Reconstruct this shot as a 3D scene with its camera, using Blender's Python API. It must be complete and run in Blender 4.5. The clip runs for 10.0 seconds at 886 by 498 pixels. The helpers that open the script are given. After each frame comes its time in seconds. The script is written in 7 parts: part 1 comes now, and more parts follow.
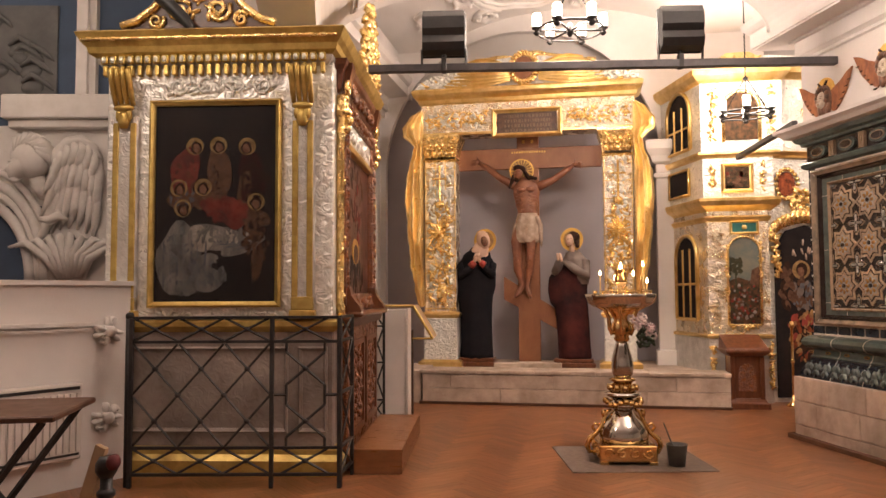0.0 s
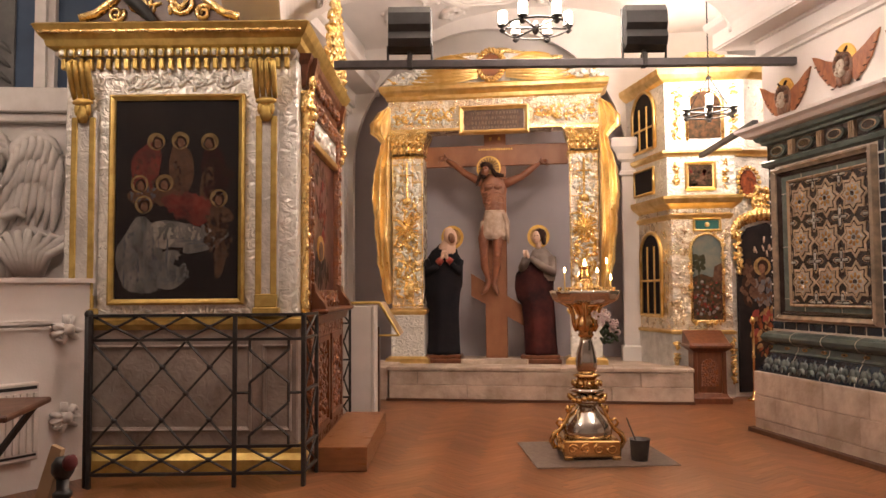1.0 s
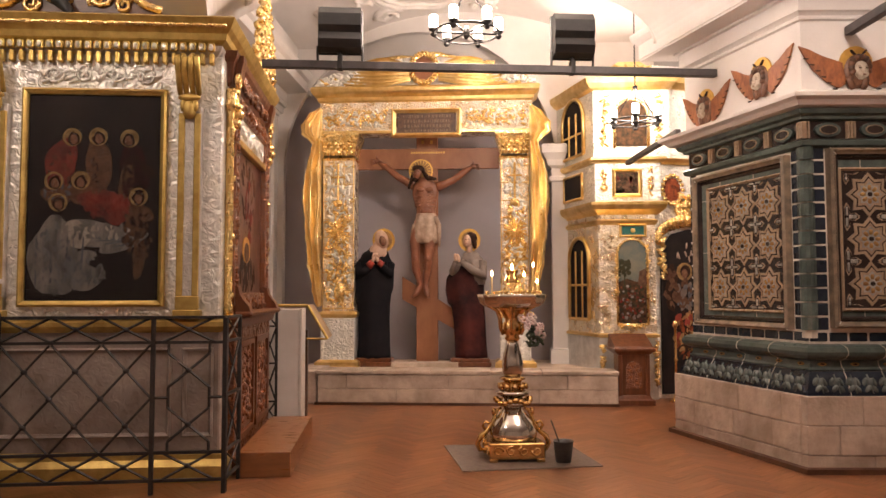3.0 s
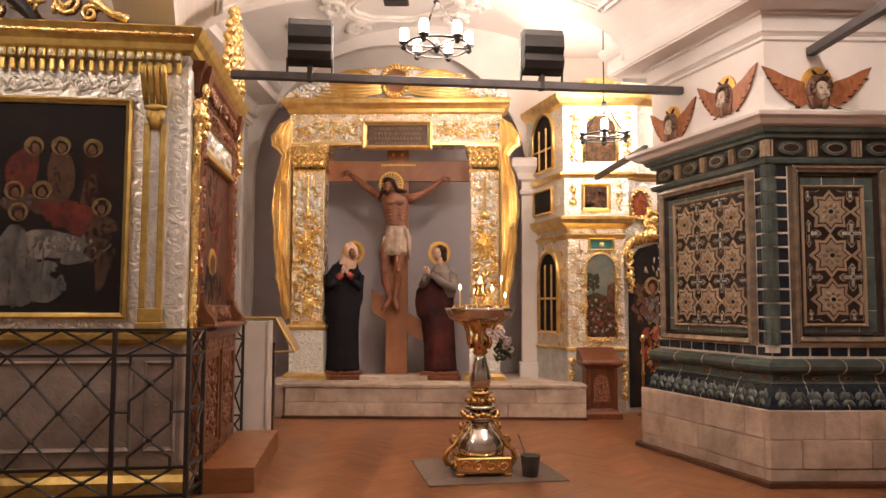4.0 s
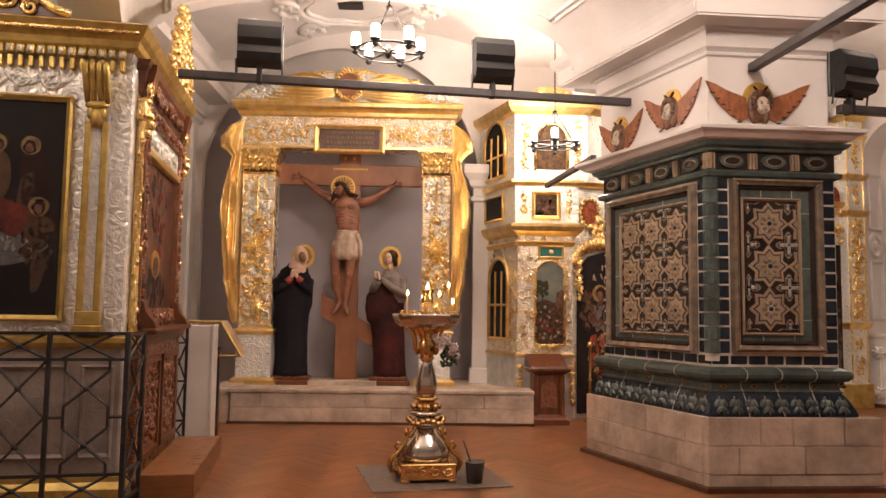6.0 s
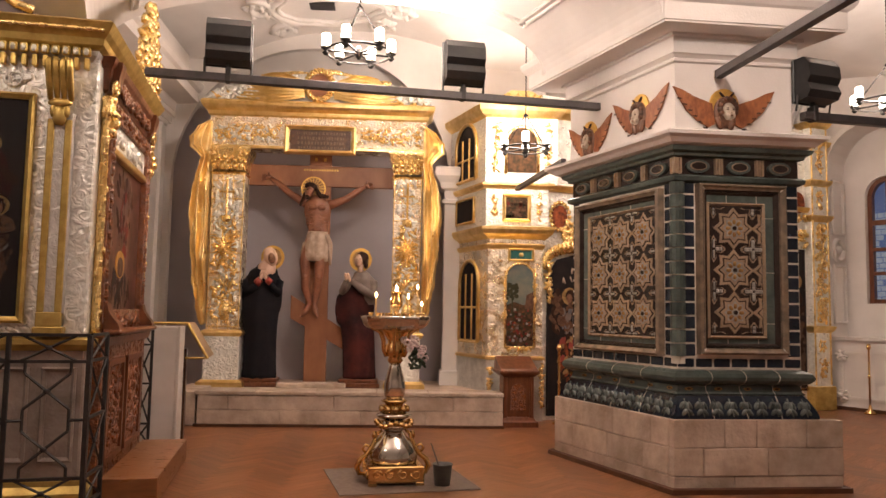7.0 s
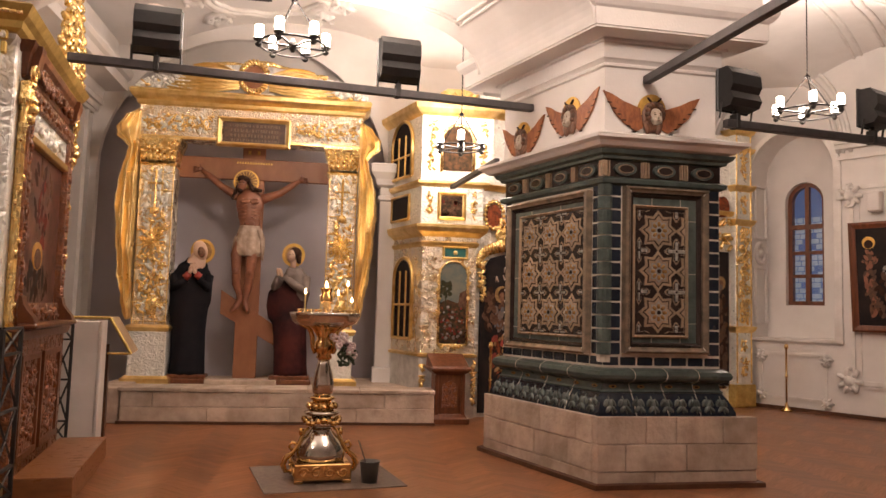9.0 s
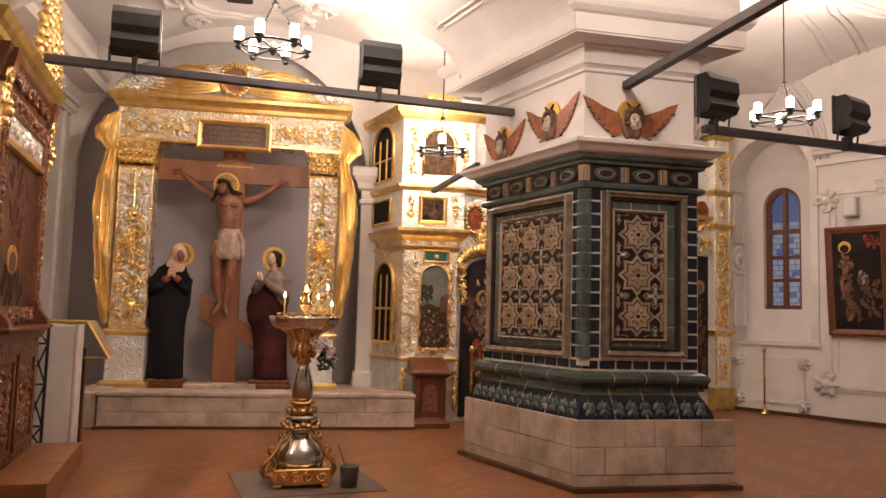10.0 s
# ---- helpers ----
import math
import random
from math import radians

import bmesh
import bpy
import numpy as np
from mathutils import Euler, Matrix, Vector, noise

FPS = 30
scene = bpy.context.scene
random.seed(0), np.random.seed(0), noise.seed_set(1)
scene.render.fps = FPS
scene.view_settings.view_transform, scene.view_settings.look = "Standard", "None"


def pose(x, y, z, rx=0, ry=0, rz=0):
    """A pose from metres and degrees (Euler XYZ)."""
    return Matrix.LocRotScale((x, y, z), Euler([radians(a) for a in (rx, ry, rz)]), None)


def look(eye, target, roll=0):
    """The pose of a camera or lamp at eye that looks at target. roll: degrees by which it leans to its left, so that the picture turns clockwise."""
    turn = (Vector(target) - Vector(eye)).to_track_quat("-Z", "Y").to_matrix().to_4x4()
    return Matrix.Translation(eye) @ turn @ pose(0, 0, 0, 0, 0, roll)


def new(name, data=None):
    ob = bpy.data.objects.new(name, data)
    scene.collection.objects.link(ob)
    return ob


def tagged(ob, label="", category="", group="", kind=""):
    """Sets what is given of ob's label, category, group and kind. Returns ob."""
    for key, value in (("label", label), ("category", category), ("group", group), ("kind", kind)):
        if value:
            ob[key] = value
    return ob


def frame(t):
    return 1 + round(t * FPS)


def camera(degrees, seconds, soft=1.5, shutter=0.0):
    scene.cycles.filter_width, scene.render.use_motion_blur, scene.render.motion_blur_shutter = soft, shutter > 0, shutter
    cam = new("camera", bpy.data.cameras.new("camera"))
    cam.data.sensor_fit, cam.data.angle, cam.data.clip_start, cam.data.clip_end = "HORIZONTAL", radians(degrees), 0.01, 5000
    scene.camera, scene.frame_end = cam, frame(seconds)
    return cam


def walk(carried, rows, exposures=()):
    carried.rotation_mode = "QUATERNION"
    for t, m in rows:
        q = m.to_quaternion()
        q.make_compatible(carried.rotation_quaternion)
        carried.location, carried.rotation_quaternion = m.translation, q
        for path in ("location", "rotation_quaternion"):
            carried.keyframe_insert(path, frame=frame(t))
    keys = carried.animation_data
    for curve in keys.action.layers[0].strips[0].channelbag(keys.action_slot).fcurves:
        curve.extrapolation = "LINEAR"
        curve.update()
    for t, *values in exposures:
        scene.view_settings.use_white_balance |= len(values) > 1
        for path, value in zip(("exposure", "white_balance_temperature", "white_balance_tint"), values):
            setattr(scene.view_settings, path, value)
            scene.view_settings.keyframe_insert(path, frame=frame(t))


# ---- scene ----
cam = camera(60.4, 10.0)
PATH = [
    (0, (0.409, 0.02, 1.215), (0.036, 1.981, 1.332), -0.3),
    (0.5, (0.423, 0.027, 1.216), (0.089, 1.996, 1.327), -0.3),
    (1, (0.44, 0.027, 1.216), (0.145, 2.002, 1.324), -0.4),
    (1.5, (0.449, 0.031, 1.217), (0.194, 2.012, 1.325), -0.5),
    (2, (0.467, 0.032, 1.214), (0.255, 2.017, 1.323), -0.5),
    (3.5, (0.507, 0.052, 1.217), (0.418, 2.046, 1.345), 0.1),
    (4, (0.523, 0.054, 1.226), (0.468, 2.048, 1.373), 0.2),
    (4.5, (0.537, 0.053, 1.23), (0.512, 2.047, 1.385), 0.4),
    (5, (0.547, 0.054, 1.231), (0.554, 2.048, 1.39), 0.6),
    (5.5, (0.563, 0.053, 1.233), (0.596, 2.047, 1.392), 0.7),
    (7, (0.607, 0.056, 1.237), (0.739, 2.045, 1.404), 1.0),
    (7.5, (0.622, 0.051, 1.24), (0.796, 2.036, 1.408), 1.1),
    (8, (0.64, 0.047, 1.239), (0.859, 2.028, 1.406), 1.3),
    (8.5, (0.655, 0.048, 1.24), (0.913, 2.024, 1.403), 1.4),
    (9, (0.667, 0.045, 1.24), (0.957, 2.017, 1.403), 1.6),
    (9.5, (0.674, 0.046, 1.242), (0.99, 2.014, 1.41), 1.6),
    (10, (0.682, 0.042, 1.241), (1.017, 2.005, 1.415), 1.6),
]
walk(cam, [(t, look(eye, target, roll)) for t, eye, target, roll in PATH], [(0, 0.18), (4.5, 0.12), (10, -0.08)])

# ---- light ----
LAMP = 150.0
world = bpy.data.worlds.new("world")
scene.world = world
world.use_nodes = True
world.node_tree.nodes["Background"].inputs[0].default_value = (0.05, 0.07, 0.12, 1)
world.node_tree.nodes["Background"].inputs[1].default_value = 0.3


# ---- materials ----
def mat(name, col, rough=0.5, metal=0.0, col2=None, scale=6.0, detail=4.0, bump=0.0, bscale=40.0, bdist=0.01,
        emit=0.0, pattern="noise", spec=0.5, stretch=(1, 1, 1), rvar=0.1, island=0.0, coords="Object"):
    m = bpy.data.materials.new(name)
    m.use_nodes = True
    nt = m.node_tree
    b = nt.nodes["Principled BSDF"]
    b.inputs["Roughness"].default_value = rough
    b.inputs["Metallic"].default_value = metal
    b.inputs["Specular IOR Level"].default_value = spec
    b.inputs["Base Color"].default_value = (*col, 1)
    tc = nt.nodes.new("ShaderNodeTexCoord")
    mp = nt.nodes.new("ShaderNodeMapping")
    mp.inputs["Scale"].default_value = stretch
    nt.links.new(tc.outputs[coords], mp.inputs[0])
    if col2:
        n = nt.nodes.new("ShaderNodeTexNoise")
        n.inputs["Scale"].default_value = scale
        n.inputs["Detail"].default_value = detail
        n.inputs["Roughness"].default_value = 0.6
        nt.links.new(mp.outputs[0], n.inputs["Vector"])
        r = nt.nodes.new("ShaderNodeMapRange")
        r.inputs[1].default_value, r.inputs[2].default_value = 0.35, 0.65
        nt.links.new(n.outputs["Fac"], r.inputs[0])
        mx = nt.nodes.new("ShaderNodeMix")
        mx.data_type = "RGBA"
        mx.inputs[6].default_value, mx.inputs[7].default_value = (*col, 1), (*col2, 1)
        nt.links.new(r.outputs[0], mx.inputs[0])
        out = mx.outputs[2]
        if island:
            oi = nt.nodes.new("ShaderNodeObjectInfo")
            gi = nt.nodes.new("ShaderNodeNewGeometry")
            ad = nt.nodes.new("ShaderNodeMath")
            ad.operation = "ADD"
            nt.links.new(oi.outputs["Random"], ad.inputs[0])
            nt.links.new(gi.outputs["Random Per Island"], ad.inputs[1])
            fr = nt.nodes.new("ShaderNodeMath")
            fr.operation = "FRACT"
            nt.links.new(ad.outputs[0], fr.inputs[0])
            mr = nt.nodes.new("ShaderNodeMapRange")
            mr.inputs[3].default_value, mr.inputs[4].default_value = 1 - island, 1 + island
            nt.links.new(fr.outputs[0], mr.inputs[0])
            hs = nt.nodes.new("ShaderNodeHueSaturation")
            nt.links.new(mr.outputs[0], hs.inputs["Value"])
            nt.links.new(out, hs.inputs["Color"])
            out = hs.outputs[0]
        nt.links.new(out, b.inputs["Base Color"])
        rr = nt.nodes.new("ShaderNodeMapRange")
        rr.inputs[3].default_value, rr.inputs[4].default_value = max(0.03, rough - rvar), min(1, rough + rvar)
        nt.links.new(n.outputs["Fac"], rr.inputs[0])
        nt.links.new(rr.outputs[0], b.inputs["Roughness"])
    if bump:
        if pattern == "noise":
            t = nt.nodes.new("ShaderNodeTexNoise")
            t.inputs["Scale"].default_value = bscale
            t.inputs["Detail"].default_value = 3
            h = t.outputs["Fac"]
        elif pattern == "chased":
            t = nt.nodes.new("ShaderNodeTexNoise")
            t.inputs["Scale"].default_value = bscale
            t.inputs["Detail"].default_value = 1.5
            t.inputs["Distortion"].default_value = 1.6
            h = t.outputs["Fac"]
        else:
            t = nt.nodes.new("ShaderNodeTexVoronoi")
            t.inputs["Scale"].default_value = bscale
            h = t.outputs["Distance"]
        nt.links.new(mp.outputs[0], t.inputs["Vector"])
        bp = nt.nodes.new("ShaderNodeBump")
        bp.inputs["Strength"].default_value = bump
        bp.inputs["Distance"].default_value = bdist
        nt.links.new(h, bp.inputs["Height"])
        nt.links.new(bp.outputs[0], b.inputs["Normal"])
    if emit:
        b.inputs["Emission Color"].default_value = (*col, 1)
        b.inputs["Emission Strength"].default_value = emit
    return m


PLASTER = mat("white_plaster", (0.73, 0.69, 0.66), 0.85, col2=(0.65, 0.61, 0.58), scale=1.6, bump=0.25, bscale=60, bdist=0.004)
STUCCO = mat("white_stucco", (0.74, 0.70, 0.67), 0.8, col2=(0.64, 0.60, 0.56), scale=5, bump=0.3, bscale=25, bdist=0.006)
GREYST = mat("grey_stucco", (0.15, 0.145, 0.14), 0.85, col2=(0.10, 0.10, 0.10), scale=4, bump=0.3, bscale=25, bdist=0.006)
LILAC = mat("lilac_plaster", (0.50, 0.46, 0.49), 0.9, col2=(0.44, 0.41, 0.44), scale=1.2, bump=0.2, bscale=50, bdist=0.004)
BLUE = mat("blue_paint", (0.065, 0.10, 0.165), 0.85, col2=(0.055, 0.08, 0.125), scale=2, bump=0.2, bscale=50, bdist=0.004)
STONE = mat("white_limestone", (0.52, 0.41, 0.33), 0.75, col2=(0.33, 0.25, 0.19), scale=4.5, detail=8, bump=0.8, bscale=22, bdist=0.012, island=0.12)
GOLD = mat("gilding", (0.96, 0.74, 0.36), 0.27, 0.95, col2=(0.80, 0.53, 0.18), scale=16, detail=7, bump=0.5, bscale=34, bdist=0.010, pattern="chased")
GOLDF = mat("smooth_gilding", (0.90, 0.67, 0.30), 0.33, 0.92, col2=(0.72, 0.48, 0.16), scale=9, detail=7, bump=0.2, bscale=45, bdist=0.005)
GOLDD = mat("bright_drapery_gilding", (0.97, 0.77, 0.40), 0.30, 0.88, col2=(0.88, 0.64, 0.28), scale=8, detail=6, bump=0.3, bscale=18, bdist=0.012, pattern="chased")
GOLDM = mat("matt_ochre_gilding", (0.66, 0.48, 0.15), 0.40, 0.7, col2=(0.46, 0.31, 0.085), scale=10, detail=7, bump=0.25, bscale=40, bdist=0.006)
SILVER = mat("chased_silver", (0.90, 0.88, 0.82), 0.30, 0.45, col2=(0.72, 0.71, 0.66), scale=18, detail=7, bump=0.75, bscale=15, bdist=0.03, pattern="chased")
SILVERP = mat("plain_silver", (0.72, 0.70, 0.66), 0.36, 0.5, col2=(0.52, 0.50, 0.47), scale=9, detail=7, bump=0.6, bscale=22, bdist=0.014, pattern="chased")
SILVERG = mat("gilded_silver", (0.84, 0.68, 0.44), 0.28, 0.82, col2=(0.80, 0.74, 0.66), scale=7, detail=7, bump=0.9, bscale=24, bdist=0.03, pattern="chased")
NICKEL = mat("polished_nickel", (0.66, 0.62, 0.56), 0.12, 1.0, col2=(0.56, 0.52, 0.46), scale=6, rvar=0.05)
BRASS = mat("polished_brass", (0.86, 0.60, 0.28), 0.20, 1.0, col2=(0.70, 0.44, 0.16), scale=10, bump=0.15, bscale=60, bdist=0.004)
IRON = mat("black_wrought_iron", (0.02, 0.018, 0.017), 0.5, 0.3, col2=(0.035, 0.03, 0.028), scale=30, bump=0.3, bscale=120, bdist=0.002)
BLACK = mat("black_housing", (0.012, 0.012, 0.012), 0.42, col2=(0.02, 0.02, 0.02), scale=20, bump=0.1, bscale=200, bdist=0.001)
STEEL = mat("grey_steel_bar", (0.06, 0.055, 0.055), 0.45, 0.5, col2=(0.09, 0.08, 0.08), scale=12)
WOOD = mat("red_brown_wood", (0.17, 0.056, 0.022), 0.35, col2=(0.10, 0.031, 0.012), scale=6, stretch=(4, 4, 0.6), bump=0.2, bscale=30, bdist=0.003)
# chain iron near black: colour offsets the lamp light so close to it
DIMCHAIN = mat("light_damped_chain_iron", (0.006, 0.005, 0.005), 0.9, col2=(0.010, 0.009, 0.008), scale=30, spec=0.05)
CARVED = mat("carved_red_wood", (0.27, 0.105, 0.045), 0.28, col2=(0.13, 0.042, 0.018), scale=22, detail=6, bump=0.9, bscale=28, bdist=0.02, pattern="chased")
CROSSW = mat("cross_wood", (0.30, 0.125, 0.055), 0.5, col2=(0.22, 0.085, 0.036), scale=5, stretch=(1, 1, 0.5), bump=0.15, bscale=40, bdist=0.003)
OAK = mat("oak_parquet", (0.225, 0.088, 0.036), 0.34, col2=(0.135, 0.050, 0.020), scale=1.0, detail=6, stretch=(5, 70, 1), bump=0.12, bscale=1.0, bdist=0.002, island=0.22, coords="UV", rvar=0.08)
# same oak made lighter: the sheen of boards laid one way, in the colour
OAKSHEEN = mat("sheen_lightened_oak_parquet", (0.28, 0.114, 0.048), 0.36, col2=(0.175, 0.068, 0.028), scale=1.0, detail=6, stretch=(5, 70, 1), bump=0.12, bscale=1.0, bdist=0.002, island=0.22, coords="UV", rvar=0.08)
SUBFLOOR = mat("dark_joint_wood", (0.15, 0.065, 0.03), 0.5, col2=(0.10, 0.04, 0.02), scale=5)
STEPW = mat("varnished_step_wood", (0.26, 0.105, 0.038), 0.3, col2=(0.19, 0.072, 0.026), scale=5, stretch=(1, 6, 6))
DARKWOOD = mat("dark_frame_wood", (0.10, 0.04, 0.018), 0.4, col2=(0.06, 0.022, 0.01), scale=8, bump=0.2, bscale=40, bdist=0.003)
SKIN = mat("painted_flesh", (0.27, 0.108, 0.055), 0.42, col2=(0.17, 0.06, 0.03), scale=7)
CLOTH = mat("painted_loincloth", (0.46, 0.35, 0.27), 0.6, col2=(0.30, 0.21, 0.15), scale=14, bump=0.5, bscale=14, bdist=0.02)
ROBE = mat("blue_black_robe", (0.006, 0.006, 0.009), 0.75, col2=(0.012, 0.010, 0.012), scale=6, spec=0.15)
MAROON = mat("maroon_robe", (0.075, 0.016, 0.014), 0.75, col2=(0.010, 0.006, 0.007), scale=3, spec=0.15)
GREYC = mat("grey_tunic", (0.20, 0.155, 0.13), 0.6, col2=(0.13, 0.10, 0.085), scale=8)
VEIL = mat("pale_veil", (0.62, 0.42, 0.31), 0.6, col2=(0.50, 0.32, 0.23), scale=10)
BROWNH = mat("brown_hair_paint", (0.10, 0.045, 0.02), 0.5, col2=(0.05, 0.022, 0.012), scale=30)
BROWNW = mat("warm_brown_paint", (0.17, 0.07, 0.032), 0.5, col2=(0.08, 0.032, 0.016), scale=30)
CREAM = mat("cream_grey_paint", (0.50, 0.42, 0.34), 0.5, col2=(0.36, 0.29, 0.22), scale=30)
REDC = mat("red_paint", (0.32, 0.045, 0.03), 0.5, col2=(0.22, 0.03, 0.02), scale=9)
HAIR = mat("dark_brown_paint", (0.045, 0.022, 0.013), 0.7, spec=0.15, col2=(0.03, 0.014, 0.01), scale=20)
HALOD = mat("dull_halo_paint", (0.42, 0.25, 0.09), 0.5, 0.2, col2=(0.22, 0.12, 0.05), scale=16)
PAINTW = mat("pale_painted_shroud", (0.36, 0.33, 0.30), 0.4, col2=(0.10, 0.095, 0.09), scale=9, detail=8, stretch=(1, 1, 2.2))
FACEP = mat("dark_painted_face", (0.16, 0.085, 0.05), 0.7, spec=0.15, col2=(0.08, 0.04, 0.025), scale=25)
GREYBL = mat("grey_blue_paint", (0.12, 0.125, 0.14), 0.45, col2=(0.06, 0.06, 0.07), scale=12)
CLOTHP = mat("cream_paint", (0.42, 0.37, 0.31), 0.45, col2=(0.25, 0.21, 0.17), scale=14)
SHROUD = mat("old_shroud_paint", (0.27, 0.25, 0.225), 0.4, col2=(0.075, 0.072, 0.07), scale=7, detail=8, stretch=(1.6, 1, 0.5), spec=0.2)
OLDRED = mat("old_red_paint", (0.24, 0.045, 0.032), 0.45, col2=(0.075, 0.02, 0.017), scale=9, detail=8, spec=0.2)
OLDGOLD = mat("old_halo_gilding", (0.40, 0.27, 0.11), 0.45, 0.3, col2=(0.20, 0.125, 0.05), scale=22, spec=0.2)
FLESHP = mat("old_flesh_paint", (0.27, 0.14, 0.08), 0.45, col2=(0.13, 0.06, 0.035), scale=30, spec=0.2)
SIDEP = mat("red_brown_icon_paint", (0.15, 0.055, 0.035), 0.3, col2=(0.045, 0.020, 0.016), scale=5, detail=8, spec=0.2)
REDD = mat("dull_red_paint", (0.22, 0.035, 0.025), 0.7, spec=0.15, col2=(0.10, 0.02, 0.016), scale=7, detail=7)
HALO = mat("halo_gilding", (0.80, 0.50, 0.13), 0.4, 0.7, col2=(0.62, 0.37, 0.09), scale=14)
PAINTD = mat("dark_icon_painting", (0.010, 0.008, 0.009), 0.6, col2=(0.026, 0.018, 0.016), scale=4, detail=8, spec=0.15)
PAINTG = mat("grey_draped_painting", (0.17, 0.17, 0.17), 0.35, col2=(0.07, 0.07, 0.075), scale=6, detail=8, stretch=(2.5, 1, 0.6))
PAINTF = mat("many_coloured_painting", (0.12, 0.06, 0.03), 0.75, spec=0.1, col2=(0.03, 0.026, 0.018), scale=22, detail=8)
PAINTR = mat("red_orange_painting", (0.32, 0.08, 0.03), 0.7, spec=0.15, col2=(0.07, 0.025, 0.015), scale=22, detail=6)
SKYP = mat("painted_sky", (0.085, 0.12, 0.12), 0.4, col2=(0.20, 0.19, 0.14), scale=5)
LEAFP = mat("painted_foliage", (0.03, 0.035, 0.018), 0.7, spec=0.15, col2=(0.06, 0.05, 0.025), scale=20)
GREENP = mat("green_enamel", (0.03, 0.14, 0.12), 0.3, col2=(0.02, 0.10, 0.09), scale=10)
GLAZEG = mat("sea_green_glaze", (0.088, 0.112, 0.100), 0.30, col2=(0.046, 0.060, 0.055), scale=9, detail=6, bump=0.2, bscale=20, bdist=0.005, island=0.25, spec=0.3)
LEAFG = mat("grey_green_leaf_glaze", (0.135, 0.155, 0.145), 0.24, col2=(0.07, 0.085, 0.08), scale=16, detail=6, bump=0.3, bscale=30, bdist=0.005, island=0.3)
DADO = mat("tarnished_silver_dado", (0.42, 0.36, 0.32), 0.40, 0.35, col2=(0.25, 0.205, 0.175), scale=4, detail=8, bump=0.4, bscale=14, bdist=0.012, pattern="chased")
GLAZEB = mat("dark_blue_glaze", (0.010, 0.014, 0.026), 0.13, col2=(0.018, 0.026, 0.036), scale=9, bump=0.15, bscale=18, bdist=0.004, island=0.3)
GLAZEM = mat("dull_buff_glaze", (0.24, 0.175, 0.12), 0.22, col2=(0.12, 0.10, 0.075), scale=12, bump=0.1, bscale=30, bdist=0.003, island=0.2)
GLAZET = mat("buff_glaze", (0.36, 0.26, 0.17), 0.28, col2=(0.25, 0.175, 0.115), scale=12, bump=0.15, bscale=30, bdist=0.003, island=0.15)
GLAZEO = mat("ochre_glaze", (0.34, 0.20, 0.075), 0.22, col2=(0.24, 0.13, 0.05), scale=16)
GLAZEW = mat("grey_white_glaze", (0.36, 0.34, 0.30), 0.25, col2=(0.24, 0.23, 0.21), scale=14, island=0.15)
GLAZEK = mat("brown_black_glaze", (0.022, 0.014, 0.012), 0.2, col2=(0.035, 0.022, 0.018), scale=14)
GROUT = mat("pale_grout", (0.62, 0.57, 0.50), 0.9, col2=(0.46, 0.41, 0.35), scale=12)
WHITEP = mat("white_enamel", (0.66, 0.61, 0.57), 0.35, col2=(0.58, 0.53, 0.49), scale=3)
MATGREY = mat("grey_rubber_mat", (0.15, 0.105, 0.080), 0.8, col2=(0.11, 0.078, 0.06), scale=30, bump=0.3, bscale=160, bdist=0.002)
BUCKET = mat("grey_bucket", (0.13, 0.125, 0.12), 0.4, col2=(0.07, 0.07, 0.068), scale=8)
WAX = mat("candle_wax", (0.75, 0.55, 0.25), 0.5)
FLAME = mat("flame", (1.0, 0.62, 0.25), 0.5, emit=40)
BULB = mat("lit_frosted_bulb", (1.0, 0.80, 0.60), 0.4, emit=26)
PETAL = mat("white_petals", (0.72, 0.62, 0.6), 0.6, col2=(0.6, 0.42, 0.42), scale=20)
LEAF = mat("dark_green_leaves", (0.02, 0.035, 0.014), 0.5, col2=(0.035, 0.05, 0.02), scale=20)
NIGHT = mat("dusk_outside", (0.06, 0.08, 0.16), 0.9, col2=(0.12, 0.15, 0.22), scale=3.5, detail=3, emit=0.9)
# wall outdoors glows by itself in place of light falling on it
NIGHTW = mat("glowing_wall_outside", (0.34, 0.36, 0.40), 0.9, col2=(0.20, 0.23, 0.28), scale=9, detail=5, emit=0.45)
CORK = mat("faded_orange_wing_paint", (0.36, 0.13, 0.045), 0.45, col2=(0.17, 0.05, 0.018), scale=26, detail=6, stretch=(1, 1, 0.5), bump=0.4, bscale=40, bdist=0.006)
REDCLOTH = mat("dark_red_felt", (0.10, 0.012, 0.014), 0.8)
PLYW = mat("light_plywood", (0.38, 0.26, 0.15), 0.6, col2=(0.32, 0.2, 0.11), scale=4)
TEXTC = mat("raised_lettering", (0.15, 0.095, 0.055), 0.5, 0.3)

glass = bpy.data.materials.new("picture_glass")
glass.use_nodes = True
gt = glass.node_tree
gt.nodes.remove(gt.nodes["Principled BSDF"])
g1, g2, g3, gf = (gt.nodes.new(k) for k in ("ShaderNodeBsdfTransparent", "ShaderNodeBsdfGlossy", "ShaderNodeMixShader", "ShaderNodeFresnel"))
g2.inputs["Roughness"].default_value = 0.03
gf.inputs[0].default_value = 1.28
gt.links.new(gf.outputs[0], g3.inputs[0])
gt.links.new(g1.outputs[0], g3.inputs[1])
gt.links.new(g2.outputs[0], g3.inputs[2])
gt.links.new(g3.outputs[0], gt.nodes["Material Output"].inputs[0])


